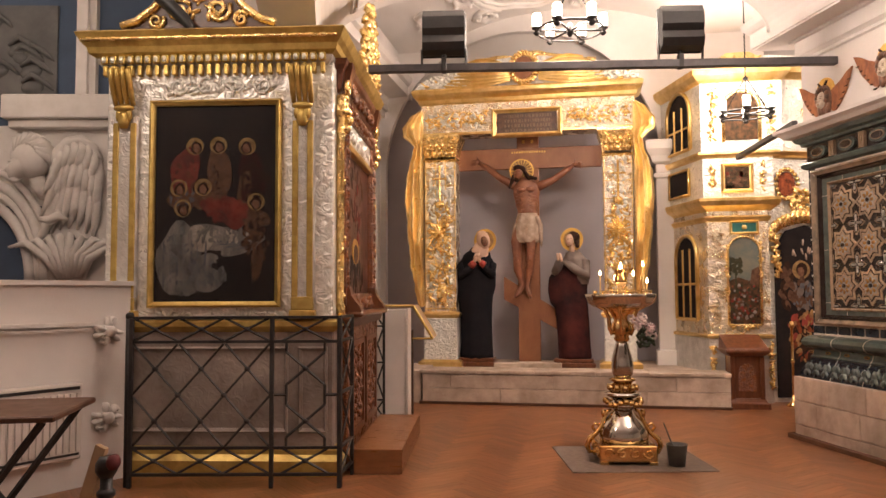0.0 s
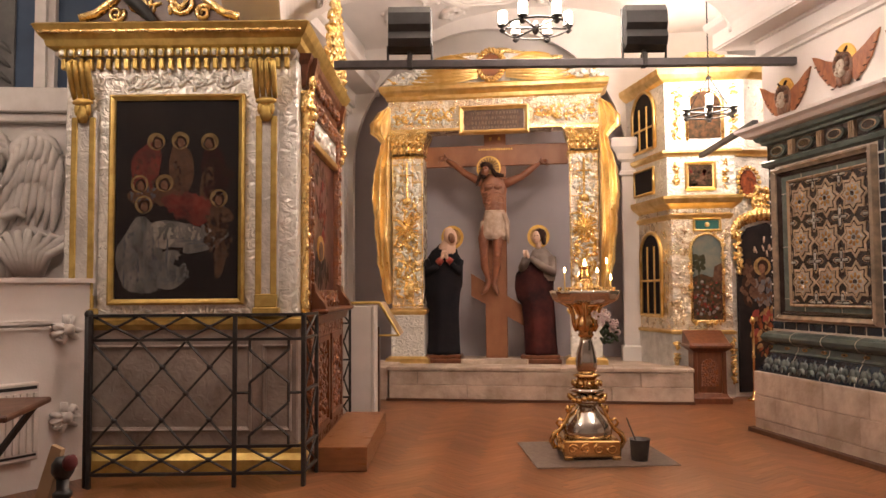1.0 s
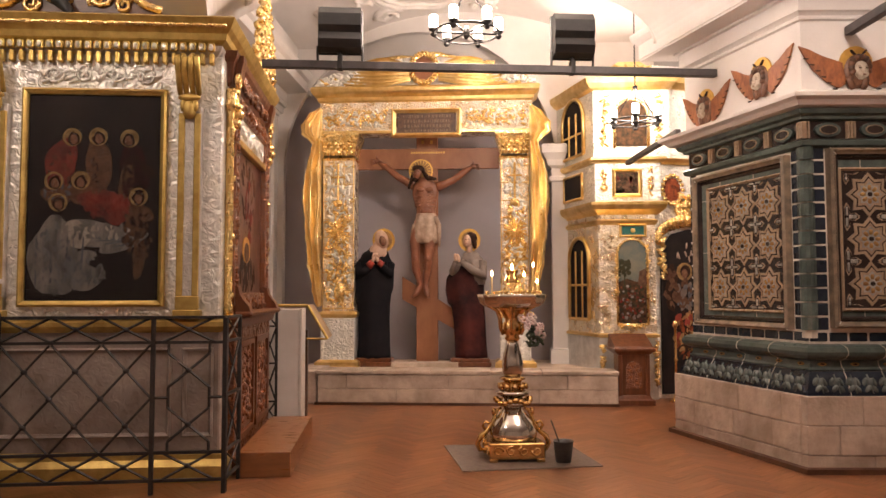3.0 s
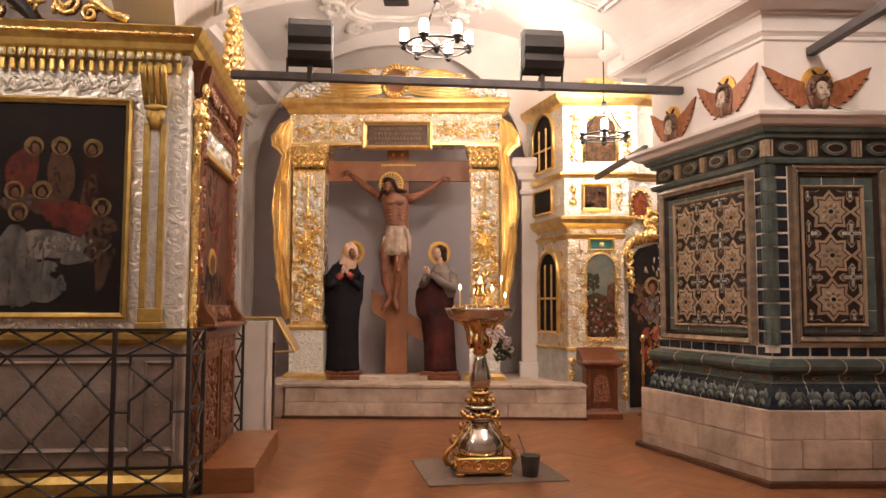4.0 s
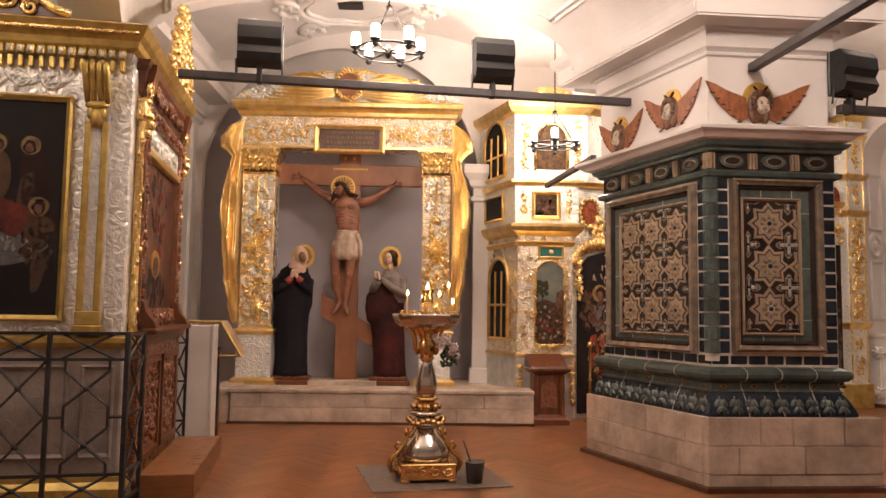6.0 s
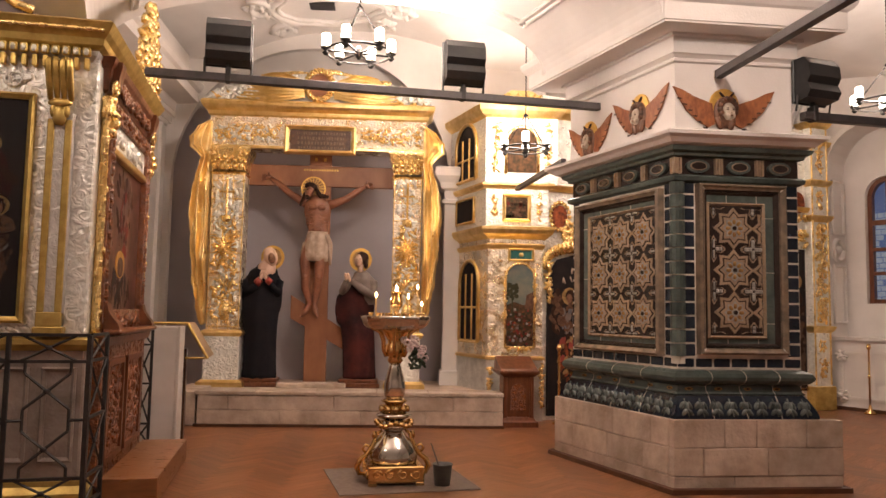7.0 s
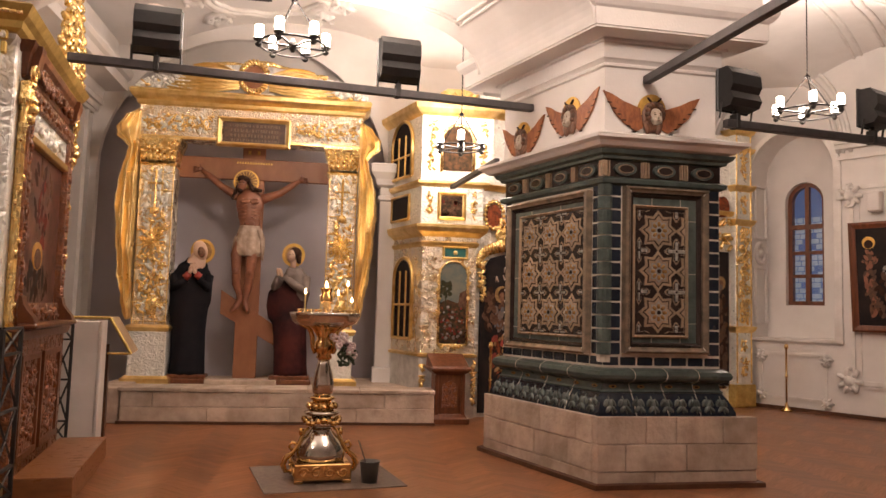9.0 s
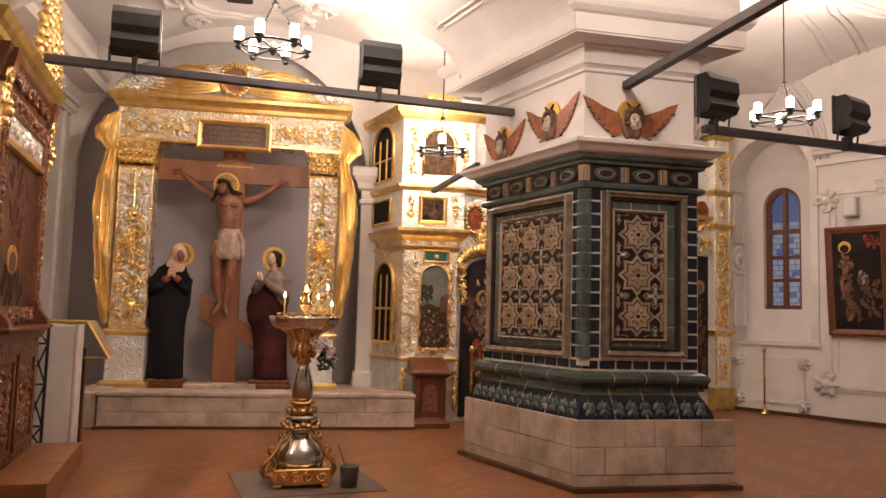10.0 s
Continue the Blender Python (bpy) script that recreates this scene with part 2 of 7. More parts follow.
# ---- mesh tools ----
class Shape:
    """A mesh in the making; slot() switches the material of what follows."""

    def __init__(self):
        self.v, self.f, self.fm, self.mats, self.cur, self.sm = [], [], [], [], 0, []

    def slot(self, m):
        if m not in self.mats:
            self.mats.append(m)
        self.cur = self.mats.index(m)
        return self

    def add(self, verts, faces, smooth=False):
        n = len(self.v)
        self.v += [tuple(p) for p in verts]
        for q in faces:
            self.f.append([n + i for i in q])
            self.fm.append(self.cur)
            self.sm.append(smooth)
        return self

    def box(self, x0, x1, y0, y1, z0, z1, b=0.0):
        """A box; b chamfers its upright and its top and bottom edges."""
        if b <= 0:
            p = [(x, y, z) for z in (z0, z1) for x, y in ((x0, y0), (x1, y0), (x1, y1), (x0, y1))]
            return self.add(p, [(3, 2, 1, 0), (4, 5, 6, 7), (0, 1, 5, 4), (1, 2, 6, 5), (2, 3, 7, 6), (3, 0, 4, 7)])
        ring = lambda o, z, c: [(x0 + o + c, y0 + o, z), (x1 - o - c, y0 + o, z), (x1 - o, y0 + o + c, z), (x1 - o, y1 - o - c, z),
                                (x1 - o - c, y1 - o, z), (x0 + o + c, y1 - o, z), (x0 + o, y1 - o - c, z), (x0 + o, y0 + o + c, z)]
        return self.loft([ring(b, z0, b * 0.5), ring(0, z0 + b, b), ring(0, z1 - b, b), ring(b, z1, b * 0.5)])

    def loft(self, rings, caps=True, smooth=False, closed=True):
        n = len(rings[0])
        p = [q for r in rings for q in r]
        f = []
        for i in range(len(rings) - 1):
            for j in range(n if closed else n - 1):
                k = (j + 1) % n
                f.append((i * n + j, i * n + k, (i + 1) * n + k, (i + 1) * n + j))
        if caps:
            f.append(tuple(range(n - 1, -1, -1)))
            f.append(tuple((len(rings) - 1) * n + j for j in range(n)))
        return self.add(p, f, smooth)

    def stack(self, x0, x1, y0, y1, prof):
        """Mouldings round a rectangle: prof is (overhang, z) from below upward."""
        return self.loft([[(x0 - o, y0 - o, z), (x1 + o, y0 - o, z), (x1 + o, y1 + o, z), (x0 - o, y1 + o, z)] for o, z in prof])

    def lathe(self, prof, seg=20, c=(0, 0), smooth=True, lobes=0, amp=0.0):
        rings = []
        for r, z in prof:
            rings.append([(c[0] + r * (1 + amp * math.cos(lobes * a)) * math.cos(a), c[1] + r * (1 + amp * math.cos(lobes * a)) * math.sin(a), z)
                          for a in (2 * math.pi * i / seg for i in range(seg))])
        return self.loft(rings, True, smooth)

    def tube(self, pts, r, seg=6, smooth=True):
        pts = [Vector(p) for p in pts]
        rings = []
        for i, p in enumerate(pts):
            d = (pts[min(i + 1, len(pts) - 1)] - pts[max(i - 1, 0)]).normalized()
            a = d.orthogonal().normalized() if i == 0 else (a - d * a.dot(d)).normalized()
            b = d.cross(a)
            rr = r[i] if isinstance(r, (list, tuple)) else r
            rings.append([p + (a * math.cos(w) + b * math.sin(w)) * rr for w in (2 * math.pi * (k + 0.5) / seg for k in range(seg))])
        return self.loft(rings, True, smooth)

    def bar(self, p, q, w=0.012):
        return self.tube([p, q], w * 0.7071, 4, False)

    def blob(self, c, r, seg=8, rings=5, turn=0.0):
        """An ellipsoid, turned about the y axis."""
        ct, st = math.cos(turn), math.sin(turn)
        rr = []
        for i in range(1, rings):
            t = math.pi * i / rings
            ring = []
            for k in range(seg):
                a = 2 * math.pi * k / seg
                x, y, z = r[0] * math.sin(t) * math.cos(a), r[1] * math.sin(t) * math.sin(a), -r[2] * math.cos(t)
                ring.append((c[0] + x * ct + z * st, c[1] + y, c[2] - x * st + z * ct))
            rr.append(ring)
        return self.loft(rr, True, True)

    def plate(self, pts, y0, y1):
        """A flat shape in x and z, drawn through from y0 to y1."""
        return self.loft([[(x, y0, z) for x, z in pts], [(x, y1, z) for x, z in pts]])

    def disc(self, c, r, y0, y1, seg=20, rz=None):
        return self.plate([(c[0] + r * math.cos(a), c[1] + (rz or r) * math.sin(a)) for a in (2 * math.pi * i / seg for i in range(seg))], y0, y1)

    def border(self, x0, x1, z0, z1, w, y0, y1):
        """A mitred picture frame, its inner edge lower than its outer one."""
        prof = [(0, y1), (0, y0), (w * 0.35, y0 - 0.012), (w * 0.7, y0 + 0.004), (w, y0 + 0.01), (w, y1)]
        rings = [[(x0 + o, y, z0 + o), (x1 - o, y, z0 + o), (x1 - o, y, z1 - o), (x0 + o, y, z1 - o)] for o, y in prof]
        return self.loft(rings, False)

    def leaves(self, x0, x1, z0, z1, y, n, size, seed, depth=0.02):
        """Chased foliage: curled leaf lobes set about scrolls."""
        r = random.Random(seed)
        for _ in range(n):
            s = size * r.uniform(0.6, 1.3)
            self.blob((r.uniform(x0 + s * .7, x1 - s * .7), y, r.uniform(z0 + s * .7, z1 - s * .7)), (s * 0.32, depth * r.uniform(.6, 1.2), s), 6, 4, r.uniform(0, 6.28))
        return self

    def scroll(self, c, r, y, w, turns=1.4, start=0.0, hand=1):
        pts = []
        for i in range(15):
            t = i / 14
            a = start + hand * turns * 2 * math.pi * t
            q = r * (1 - 0.8 * t)
            pts.append((c[0] + q * math.cos(a), y - 0.3 * w * t, c[1] + q * math.sin(a)))
        return self.tube(pts, [w * (1 - 0.4 * i / 14) for i in range(15)], 5)


STUFF = {"chased_scrollwork", "vine_relief", "cloud_relief", "emblem_relief", "scrollwork", "window_grille", "gilded_carving", "scroll_relief", "garland", "relief_grid",
         "lettering", "painted_group", "painted_scene", "star_ornament", "leaves", "stucco_ornament", "vine", "far_canopy", "gilded_openwork", "gilded_canopy", "feather_edge", "side_crest", "vault_stucco", "carved_leaves", "painted_hair"}


def strokes(sh, spots, y, seed):
    """Brushed dabs: each spot is centre, half sizes, number, dab size and the paints."""
    r = random.Random(seed)
    d = 0.0
    for cu, cz, hu, hz, n, size, paints in spots:
        for _ in range(n):
            a, t = r.uniform(0, 2 * math.pi), math.sqrt(r.random())
            w = size * r.uniform(0.5, 1.2)
            d += 0.000005
            x, z, q = cu + hu * t * math.cos(a), cz + hz * t * math.sin(a), r.uniform(-0.9, 0.9)
            pts = [(w * 0.5 * math.cos(k * 0.698), w * math.sin(k * 0.698)) for k in range(9)]
            sh.slot(r.choice(paints)).plate([(x + p * math.cos(q) + v * math.sin(q), z - p * math.sin(q) + v * math.cos(q)) for p, v in pts], y - d - 0.0002, y)
    return sh


def part(name, sh, material, parent=None, label="", m=None):
    me = bpy.data.meshes.new(name)
    v = sh.v if m is None else [tuple(m @ Vector(p)) for p in sh.v]
    me.from_pydata(v, [], sh.f)
    bm = bmesh.new()
    bm.from_mesh(me)
    bmesh.ops.recalc_face_normals(bm, faces=bm.faces)
    bm.to_mesh(me)
    bm.free()
    if sh.mats:
        for k in sh.mats:
            me.materials.append(k)
        me.polygons.foreach_set("material_index", sh.fm)
    else:
        me.materials.append(material)
    me.polygons.foreach_set("use_smooth", sh.sm)
    ob = new(name, me)
    if parent:
        ob.parent = parent
    if label:
        tagged(ob, label)
    if name in STUFF:
        tagged(ob, kind="stuff")
    return ob


def thing(name, x, y, z, yaw, label, category, group="", kind=""):
    ob = new(name)
    ob.matrix_world = pose(x, y, z, 0, 0, yaw)
    ob.empty_display_size = 0.1
    return tagged(ob, label, category, group, kind)


def on(name, sh, material, x, y, z, yaw, label, category, group="", kind=""):
    """A thing that is a single mesh."""
    ob = part(name, sh, material)
    ob.matrix_world = pose(x, y, z, 0, 0, yaw)
    return tagged(ob, label, category, group, kind)


# ---- setting ----
def slab(name, sh, material, label="", x=0, y=0, z=0, yaw=0):
    ob = part(name, sh, material)
    ob.matrix_world = pose(x, y, z, 0, 0, yaw)
    return tagged(ob, label, "", "", "structure")


def arch_pts(u0, u1, z0, zs, n=14):
    """An opening's outline: up the left side, over a round arch, down the right."""
    c, r = (u0 + u1) / 2, (u1 - u0) / 2
    return [(u0, z0)] + [(c - r * math.cos(math.pi * i / n), zs + r * math.sin(math.pi * i / n)) for i in range(n + 1)] + [(u1, z0)]


def wall_with_arch(u0, u1, z1, opening, y0, y1):
    """A wall from u0 to u1 with an arched opening; strips beside, below and above it."""
    sh = Shape()
    a, b, z0 = opening[0][0], opening[-1][0], opening[0][1]
    sh.box(u0, a, y0, y1, 0, z1).box(b, u1, y0, y1, 0, z1)
    if z0 > 0:
        sh.box(a, b, y0, y1, 0, z0)
    for (p, q), (r, t) in zip(opening[1:-2], opening[2:-1]):
        if r - p > 1e-4:
            sh.loft([[(p, y0, q), (r, y0, t), (r, y0, z1), (p, y0, z1)], [(p, y1, q), (r, y1, t), (r, y1, z1), (p, y1, z1)]])
    return sh


floor = slab("floor", Shape().box(-8, 12, -5, 13, -0.1, -0.003), SUBFLOOR, "worn oak herringbone parquet floor of a church")

# the bay of the carved altar: lilac back wall under a lunette, side wall, pilaster
s = Shape()
s.box(-2.33, 1.75, 10.3, 10.6, 0, 5.6)
wall_altar = slab("wall_north", s, LILAC, "lilac-grey plastered wall behind the carved altar")
s = Shape()
s.box(-2.63, -2.33, 6.1, 10.6, 0, 6.0)
slab("wall_west", s, PLASTER, "white plastered side wall of the altar bay")
s = Shape()
s.stack(1.26, 1.62, 9.72, 9.90, [(0.03, 0.0), (0.03, 0.5), (0, 0.52), (0, 2.62), (0.03, 2.64), (0.03, 2.68), (0, 2.70), (0, 2.80), (0.05, 2.83), (0.07, 2.90), (0.13, 2.98), (0.13, 3.08), (0.10, 3.10)])
slab("pilaster", s, PLASTER, "white plastered pilaster with a moulded capital")
s = Shape().plate([(-2.33, 0), (-2.33, 6.0), (2.6, 6.0), (2.6, 0)] + arch_pts(-2.25, 1.345, 0.0, 2.87, 24)[::-1], 9.90, 9.99)
slab("wall_arch", s, PLASTER, "white plastered arch before the altar niche")

# outer walls, closed round the church
RW = (6.85, 10.35, -60)
s = Shape()
s.box(-8, -7.7, -5, 13, 0, 6.5).box(-7.7, 12, -5, -4.7, 0, 6.5).box(11.7, 12, -4.7, 13, 0, 6.5).box(-7.7, 11.7, 12.7, 13, 0, 6.5)
slab("wall_outer", s, PLASTER, "plain white plastered walls closing the church")

# ceiling: cross vaults with a crown a little over five metres
def vault(x, y):
    def arc(t, a, b, spring, rise):
        q = (t - a) / (b - a)
        return spring + rise * math.sqrt(max(0.0, 1 - (2 * q - 1) ** 2)) if 0 < q < 1 else -9
    za = arc(x, -2.33, 2.55, 3.3, 1.62) if y < 10.3 else -9
    zb = arc(y, 6.2, 10.6, 3.3, 1.6)
    zc = arc(y, -5.2, 6.2, 3.4, 2.0)
    zd = arc(x, 2.55, 8.4, 3.3, 1.55)
    ze = arc(x, 8.4, 12.2, 3.3, 1.9)
    zf = arc(x, -8.2, -2.33, 3.4, 2.0)
    zg = arc(y, 10.3, 13.2, 3.4, 1.4)
    return max(3.25, za, zb, zc, zd, ze, zf, zg)


s = Shape()
nx, ny = 220, 200
s.add([(-8 + 20 * i / nx, -5 + 18 * j / ny, vault(-8 + 20 * i / nx, -5 + 18 * j / ny)) for j in range(ny + 1) for i in range(nx + 1)],
      [(j * (nx + 1) + i, j * (nx + 1) + i + 1, (j + 1) * (nx + 1) + i + 1, (j + 1) * (nx + 1) + i) for j in range(ny) for i in range(nx)], True)
s.box(-8, 12, -5, 13, 6.5, 6.6)
slab("ceiling", s, PLASTER, "white groin-vaulted church ceiling with stucco")

# the broad transverse arch that springs from the pier, with panelled soffit
def basket(x):
    q_ = min(1.0, abs(x / 2.02))
    return 3.40 + 0.64 * math.sqrt(max(0.0, 1 - q_ ** 2.6))


LEAN = -0.3483


def soffit(x, y, up=0.0):
    """A point of the arch's soffit: the arch runs along the skew of the pier."""
    return (x - 0.06 + LEAN * (y - 6.80), y, basket(x) + up)


XS = [-2.02 + 4.04 * (1 - math.cos(math.pi * i / 48)) / 2 for i in range(49)]
s = Shape()
s.loft([[soffit(x, y) for x in XS] + [(x + LEAN * (y - 6.80), y, z) for x, z in ((2.0, 3.62), (2.4, 3.62), (2.4, 5.6), (-2.6, 5.6), (-2.6, 3.62))] for y in (5.25, 6.80)])
arch = slab("transverse_arch", s, PLASTER, "broad white plastered arch with sunk panels in its soffit")
s = Shape()
for lo, hi in ((0.06, 0.30), (0.34, 0.66), (0.70, 0.94)):
    for f0 in (5.52, 6.56):
        for d in (0.0, 0.05):
            s.tube([soffit(x, f0 + (d if f0 < 6 else -d), -0.004) for x in [-1.93 + 3.86 * (lo + (hi - lo) * i / 14) for i in range(15)]], 0.016, 5)
    for f in (lo, hi):
        for d in (0.0, 0.05):
            x = -1.93 + 3.86 * f + (d if f == lo else -d)
            s.tube([soffit(x, y, -0.004) for y in (5.52, 6.0, 6.56)], 0.016, 5)
for d in (0.0, 0.07):
    s.tube([soffit(x, 6.80, 0.03 + d) for x in XS], 0.022, 6)
part("soffit_mouldings", s, STUCCO, arch)
# entablature on the pier between the altar bay and the blue bay
s = Shape()
s.stack(-2.42, -2.28, 6.2, 9.8, [(0.0, 3.55), (0.0, 3.66), (0.03, 3.68), (0.03, 3.72), (0.06, 3.75), (0.07, 3.84), (0.08, 3.86), (0.34, 3.88), (0.34, 4.0), (0.38, 4.03), (0.40, 4.08), (0.40, 4.12), (0.2, 4.14), (0.2, 4.5)])
slab("impost", s, PLASTER, "white moulded entablature of the side pier")

# the right wall with its window niche
wall_east = slab("wall_east", wall_with_arch(-0.9, 6.5, 5.6, arch_pts(-0.10, 1.10, 1.0, 3.34), 0.0, 0.42), PLASTER, "white plastered wall with an arched window niche", *RW[:2], 0, RW[2])
s = wall_with_arch(-0.16, 1.16, 4.2, arch_pts(0.19, 0.75, 1.47, 2.98), 0.42, 0.7)
part("niche_back", s, PLASTER, wall_east)
E2 = Shape()
for k, (o, y) in enumerate([(0.0, -0.012)]):
    a, b = arch_pts(-0.10, 1.10, 1.0, 3.34, 20), arch_pts(-0.19, 1.19, 0.94, 3.34, 20)
    for i in range(len(a) - 1):
        E2.loft([[(a[i][0], -0.06, a[i][1]), (a[i + 1][0], -0.06, a[i + 1][1]), (b[i + 1][0], -0.035, b[i + 1][1]), (b[i][0], -0.035, b[i][1])],
                 [(a[i][0], 0.01, a[i][1]), (a[i + 1][0], 0.01, a[i + 1][1]), (b[i + 1][0], 0.01, b[i + 1][1]), (b[i][0], 0.01, b[i][1])]])
E2.box(-0.20, 1.2, -0.045, 0.01, 0.955, 1.0)
part("niche_moulding", E2, STUCCO, wall_east)
E3 = Shape()
for r, w in ((0.98, 0.035), (1.06, 0.022), (1.16, 0.03)):
    E3.tube([(0.25 + r * 0.92 * math.cos(a), -0.015, 3.52 + r * 1.28 * math.sin(a)) for a in (i * math.pi / 24 for i in range(25))], w, 6)
part("lunette_moulding", E3, STUCCO, wall_east)
# panelled jamb on the niche's far side: two framed fields and a boss
s = Shape()
for z0, z1 in ((1.18, 2.02), (2.44, 3.24)):
    for y0, y1, a, b in ((0.05, 0.085, z0, z1), (0.335, 0.37, z0, z1), (0.05, 0.37, z0, z0 + 0.035), (0.05, 0.37, z1 - 0.035, z1)):
        s.box(-0.1, -0.058, y0, y1, a, b, 0.008)
s.tube([(-0.085, 0.21 + 0.125 * math.cos(a), 2.23 + 0.15 * math.sin(a)) for a in (i * math.pi / 8 for i in range(17))], 0.034, 7)
s.blob((-0.085, 0.21, 2.23), (0.045, 0.06, 0.07))
part("jamb_panels", s, STUCCO, wall_east)

window = thing("window_1", *RW[:2], 0, RW[2], "brown wooden arched window with six panes showing dusk", "window", kind="structure")
s = Shape()
inn, out_ = arch_pts(0.25, 0.69, 1.53, 2.98, 18), arch_pts(0.19, 0.75, 1.47, 2.98, 18)
for i in range(len(inn) - 1):
    s.loft([[(inn[i][0], y, inn[i][1]), (inn[i + 1][0], y, inn[i + 1][1]), (out_[i + 1][0], y, out_[i + 1][1]), (out_[i][0], y, out_[i][1])] for y in (0.5, 0.58)])
s.box(0.19, 0.75, 0.49, 0.58, 1.46, 1.53)
part("window_frame", s, WOOD, window)
for a in ((0.44, 0.50, 0.505, 0.57, 1.53, 3.2), (0.25, 0.69, 0.503, 0.57, 2.58, 2.65), (0.25, 0.69, 0.51, 0.57, 2.21, 2.26), (0.25, 0.69, 0.51, 0.57, 1.87, 1.92)):
    part("glazing_bar", Shape().box(*a), WOOD, window)
for u0, u1 in ((0.25, 0.445), (0.495, 0.69)):
    for z0, z1 in ((1.53, 1.88), (1.91, 2.22), (2.25, 2.58), (2.65, 3.12)):
        p = part("pane", Shape().box(u0, u1, 0.535, 0.539, z0, z1), glass, window)
        p.visible_shadow = False
bd = slab("backdrop", Shape().box(-0.6, 1.9, 1.3, 1.32, 0.8, 3.9), NIGHT, "dusk and a wall outside the window", *RW[:2], 0, RW[2])
s = Shape()
qb = random.Random(3)
for r in range(22):
    u = -0.55 + 0.06 * (r % 2)
    while u < 1.05:
        w = qb.uniform(0.10, 0.16)
        if qb.random() < 0.8:
            s.box(u, u + w - 0.02, 1.28, 1.30, 1.0 + r * 0.085, 1.07 + r * 0.085)
        u += w
wb = part("far_wall", s, NIGHTW, bd, "pale wall with its own added glow seen through the panes")
tagged(wb, kind="stuff")

# stucco work on the right wall: rails, framed fields, leaf bosses
def boss(sh, c, r, seed):
    q = random.Random(seed)
    sh.blob((c[0], -0.03, c[1]), (r * 0.45, 0.06, r * 0.45))
    for i in range(7):
        a = i * 0.9 + q.uniform(-.2, .2)
        sh.blob((c[0] + r * 0.6 * math.cos(a), -0.02, c[1] + r * 0.6 * math.sin(a)), (r * 0.2, 0.05, r * 0.5), 6, 4, math.pi / 2 - a)
    for i in range(3):
        a = q.uniform(0, 6)
        sh.scroll((c[0] + r * .5 * math.cos(a), c[1] + r * .5 * math.sin(a)), r * .4, -0.03, r * .13, 1.2, a)


s = Shape()
for z in (0.78, 0.17):
    s.box(0.02, 0.98, -0.022, 0.0, z - 0.02, z + 0.02)
for u in (0.02, 0.94):
    s.box(u, u + 0.035, -0.02, 0.0, 0.19, 0.76)
for c in ((0.04, 0.74), (0.97, 0.72), (0.04, 0.2), (0.97, 0.15)):
    boss(s, c, 0.09, c[0] * 9 + c[1])
s.box(1.25, 5.2, -0.03, 0.0, 0.43, 0.49).box(1.25, 5.2, -0.02, 0.0, 0.39, 0.42)
s.box(1.3, 1.34, -0.02, 0.0, 0.55, 2.9).box(1.4, 1.42, -0.02, 0.0, 0.55, 2.85)
boss(s, (1.27, 0.48), 0.18, 3)
boss(s, (1.30, 2.93), 0.17, 4)
boss(s, (2.10, 3.12), 0.2, 5)
s.box(1.45, 5.2, -0.04, 0.0, 3.00, 3.06).box(1.45, 5.2, -0.025, 0.0, 2.95, 2.99)
s.box(1.15, 6.5, -0.05, 0.0, 3.42, 3.47).box(1.15, 6.5, -0.14, 0.0, 3.62, 3.70).box(1.15, 6.5, -0.10, 0.0, 3.56, 3.62)
part("stucco_ornament", s, STUCCO, wall_east)
s = Shape()
s.box(-0.9, 6.5, -0.025, 0.0, 0.0, 0.05)
slab("baseboard", s, DARKWOOD, "", *RW[:2], 0, RW[2])

# low wall on the left with its rail and ornament
LW = (-2.65, 4.70, 66)
s = Shape()
s.box(-3.2, 0.02, 0.0, 0.35, 0, 1.28)
wall_low = slab("wall_low", s, PLASTER, "low white plastered wall beside the silver icon case", *LW[:2], 0, LW[2])
s = Shape()
s.box(-3.2, 0.03, -0.03, 0.36, 1.28, 1.31).box(-3.2, -0.2, -0.03, 0.0, 1.02, 1.045).box(-3.2, -0.2, -0.02, 0.0, 0.985, 1.005)
boss(s, (-0.16, 0.98), 0.1, 8)
boss(s, (-0.16, 0.42), 0.1, 9)
part("stucco_ornament", s, STUCCO, wall_low)

# behind the low wall: blue plaster, a white arch, relief of a winged head
s = Shape()
s.box(-5.4, -0.2, 0, 0.3, 0, 5.2)
wall_blue = slab("wall_blue", s, BLUE, "blue-grey painted upper wall with white stucco", -2.3, 6.75, 0, 12)
s = Shape()
s.box(-2.30, -1.6, -0.045, 0.0, 1.2, 2.8).box(-3.1, -2.3, -0.03, 0.0, 2.05, 2.8)
s.box(-2.64, -1.6, -0.20, 0.0, 2.84, 3.06, 0.01).box(-2.60, -1.6, -0.14, 0.0, 2.76, 2.84, 0.01).box(-2.0, -1.9, -0.12, 0, 3.06, 4.6).box(-1.9, -1.84, -0.07, 0, 3.06, 4.6)
for r, w in ((0.62, 0.05), (0.72, 0.035), (0.80, 0.05), (0.90, 0.035)):
    s.tube([(-2.85 + r * 0.72 * math.cos(a), -0.05, 1.35 + r * 1.15 * math.sin(a)) for a in (i * math.pi / 20 for i in range(0, 13))], w, 8)
part("stucco_cornice", s, STUCCO, wall_blue)


# ---- the tiled stove round the pier ----
SX, SY = 2.61, 5.377
EU = Vector((math.cos(radians(3)), math.sin(radians(3)), 0))
EV = Vector((math.cos(radians(109.2)), math.sin(radians(109.2)), 0))
SKEW = Matrix(((EU.x, EV.x, 0, 0), (EU.y, EV.y, 0, 0), (0, 0, 1, 0), (0, 0, 0, 1)))
SL = 1.60
stove = thing("tiled_stove", SX, SY, 0, 0, "square stove of dark green and blue glazed tiles on stone", "stove")


def spart(name, sh, m, label="", parent=None):
    return part(name, sh, m, parent or stove, label, SKEW)


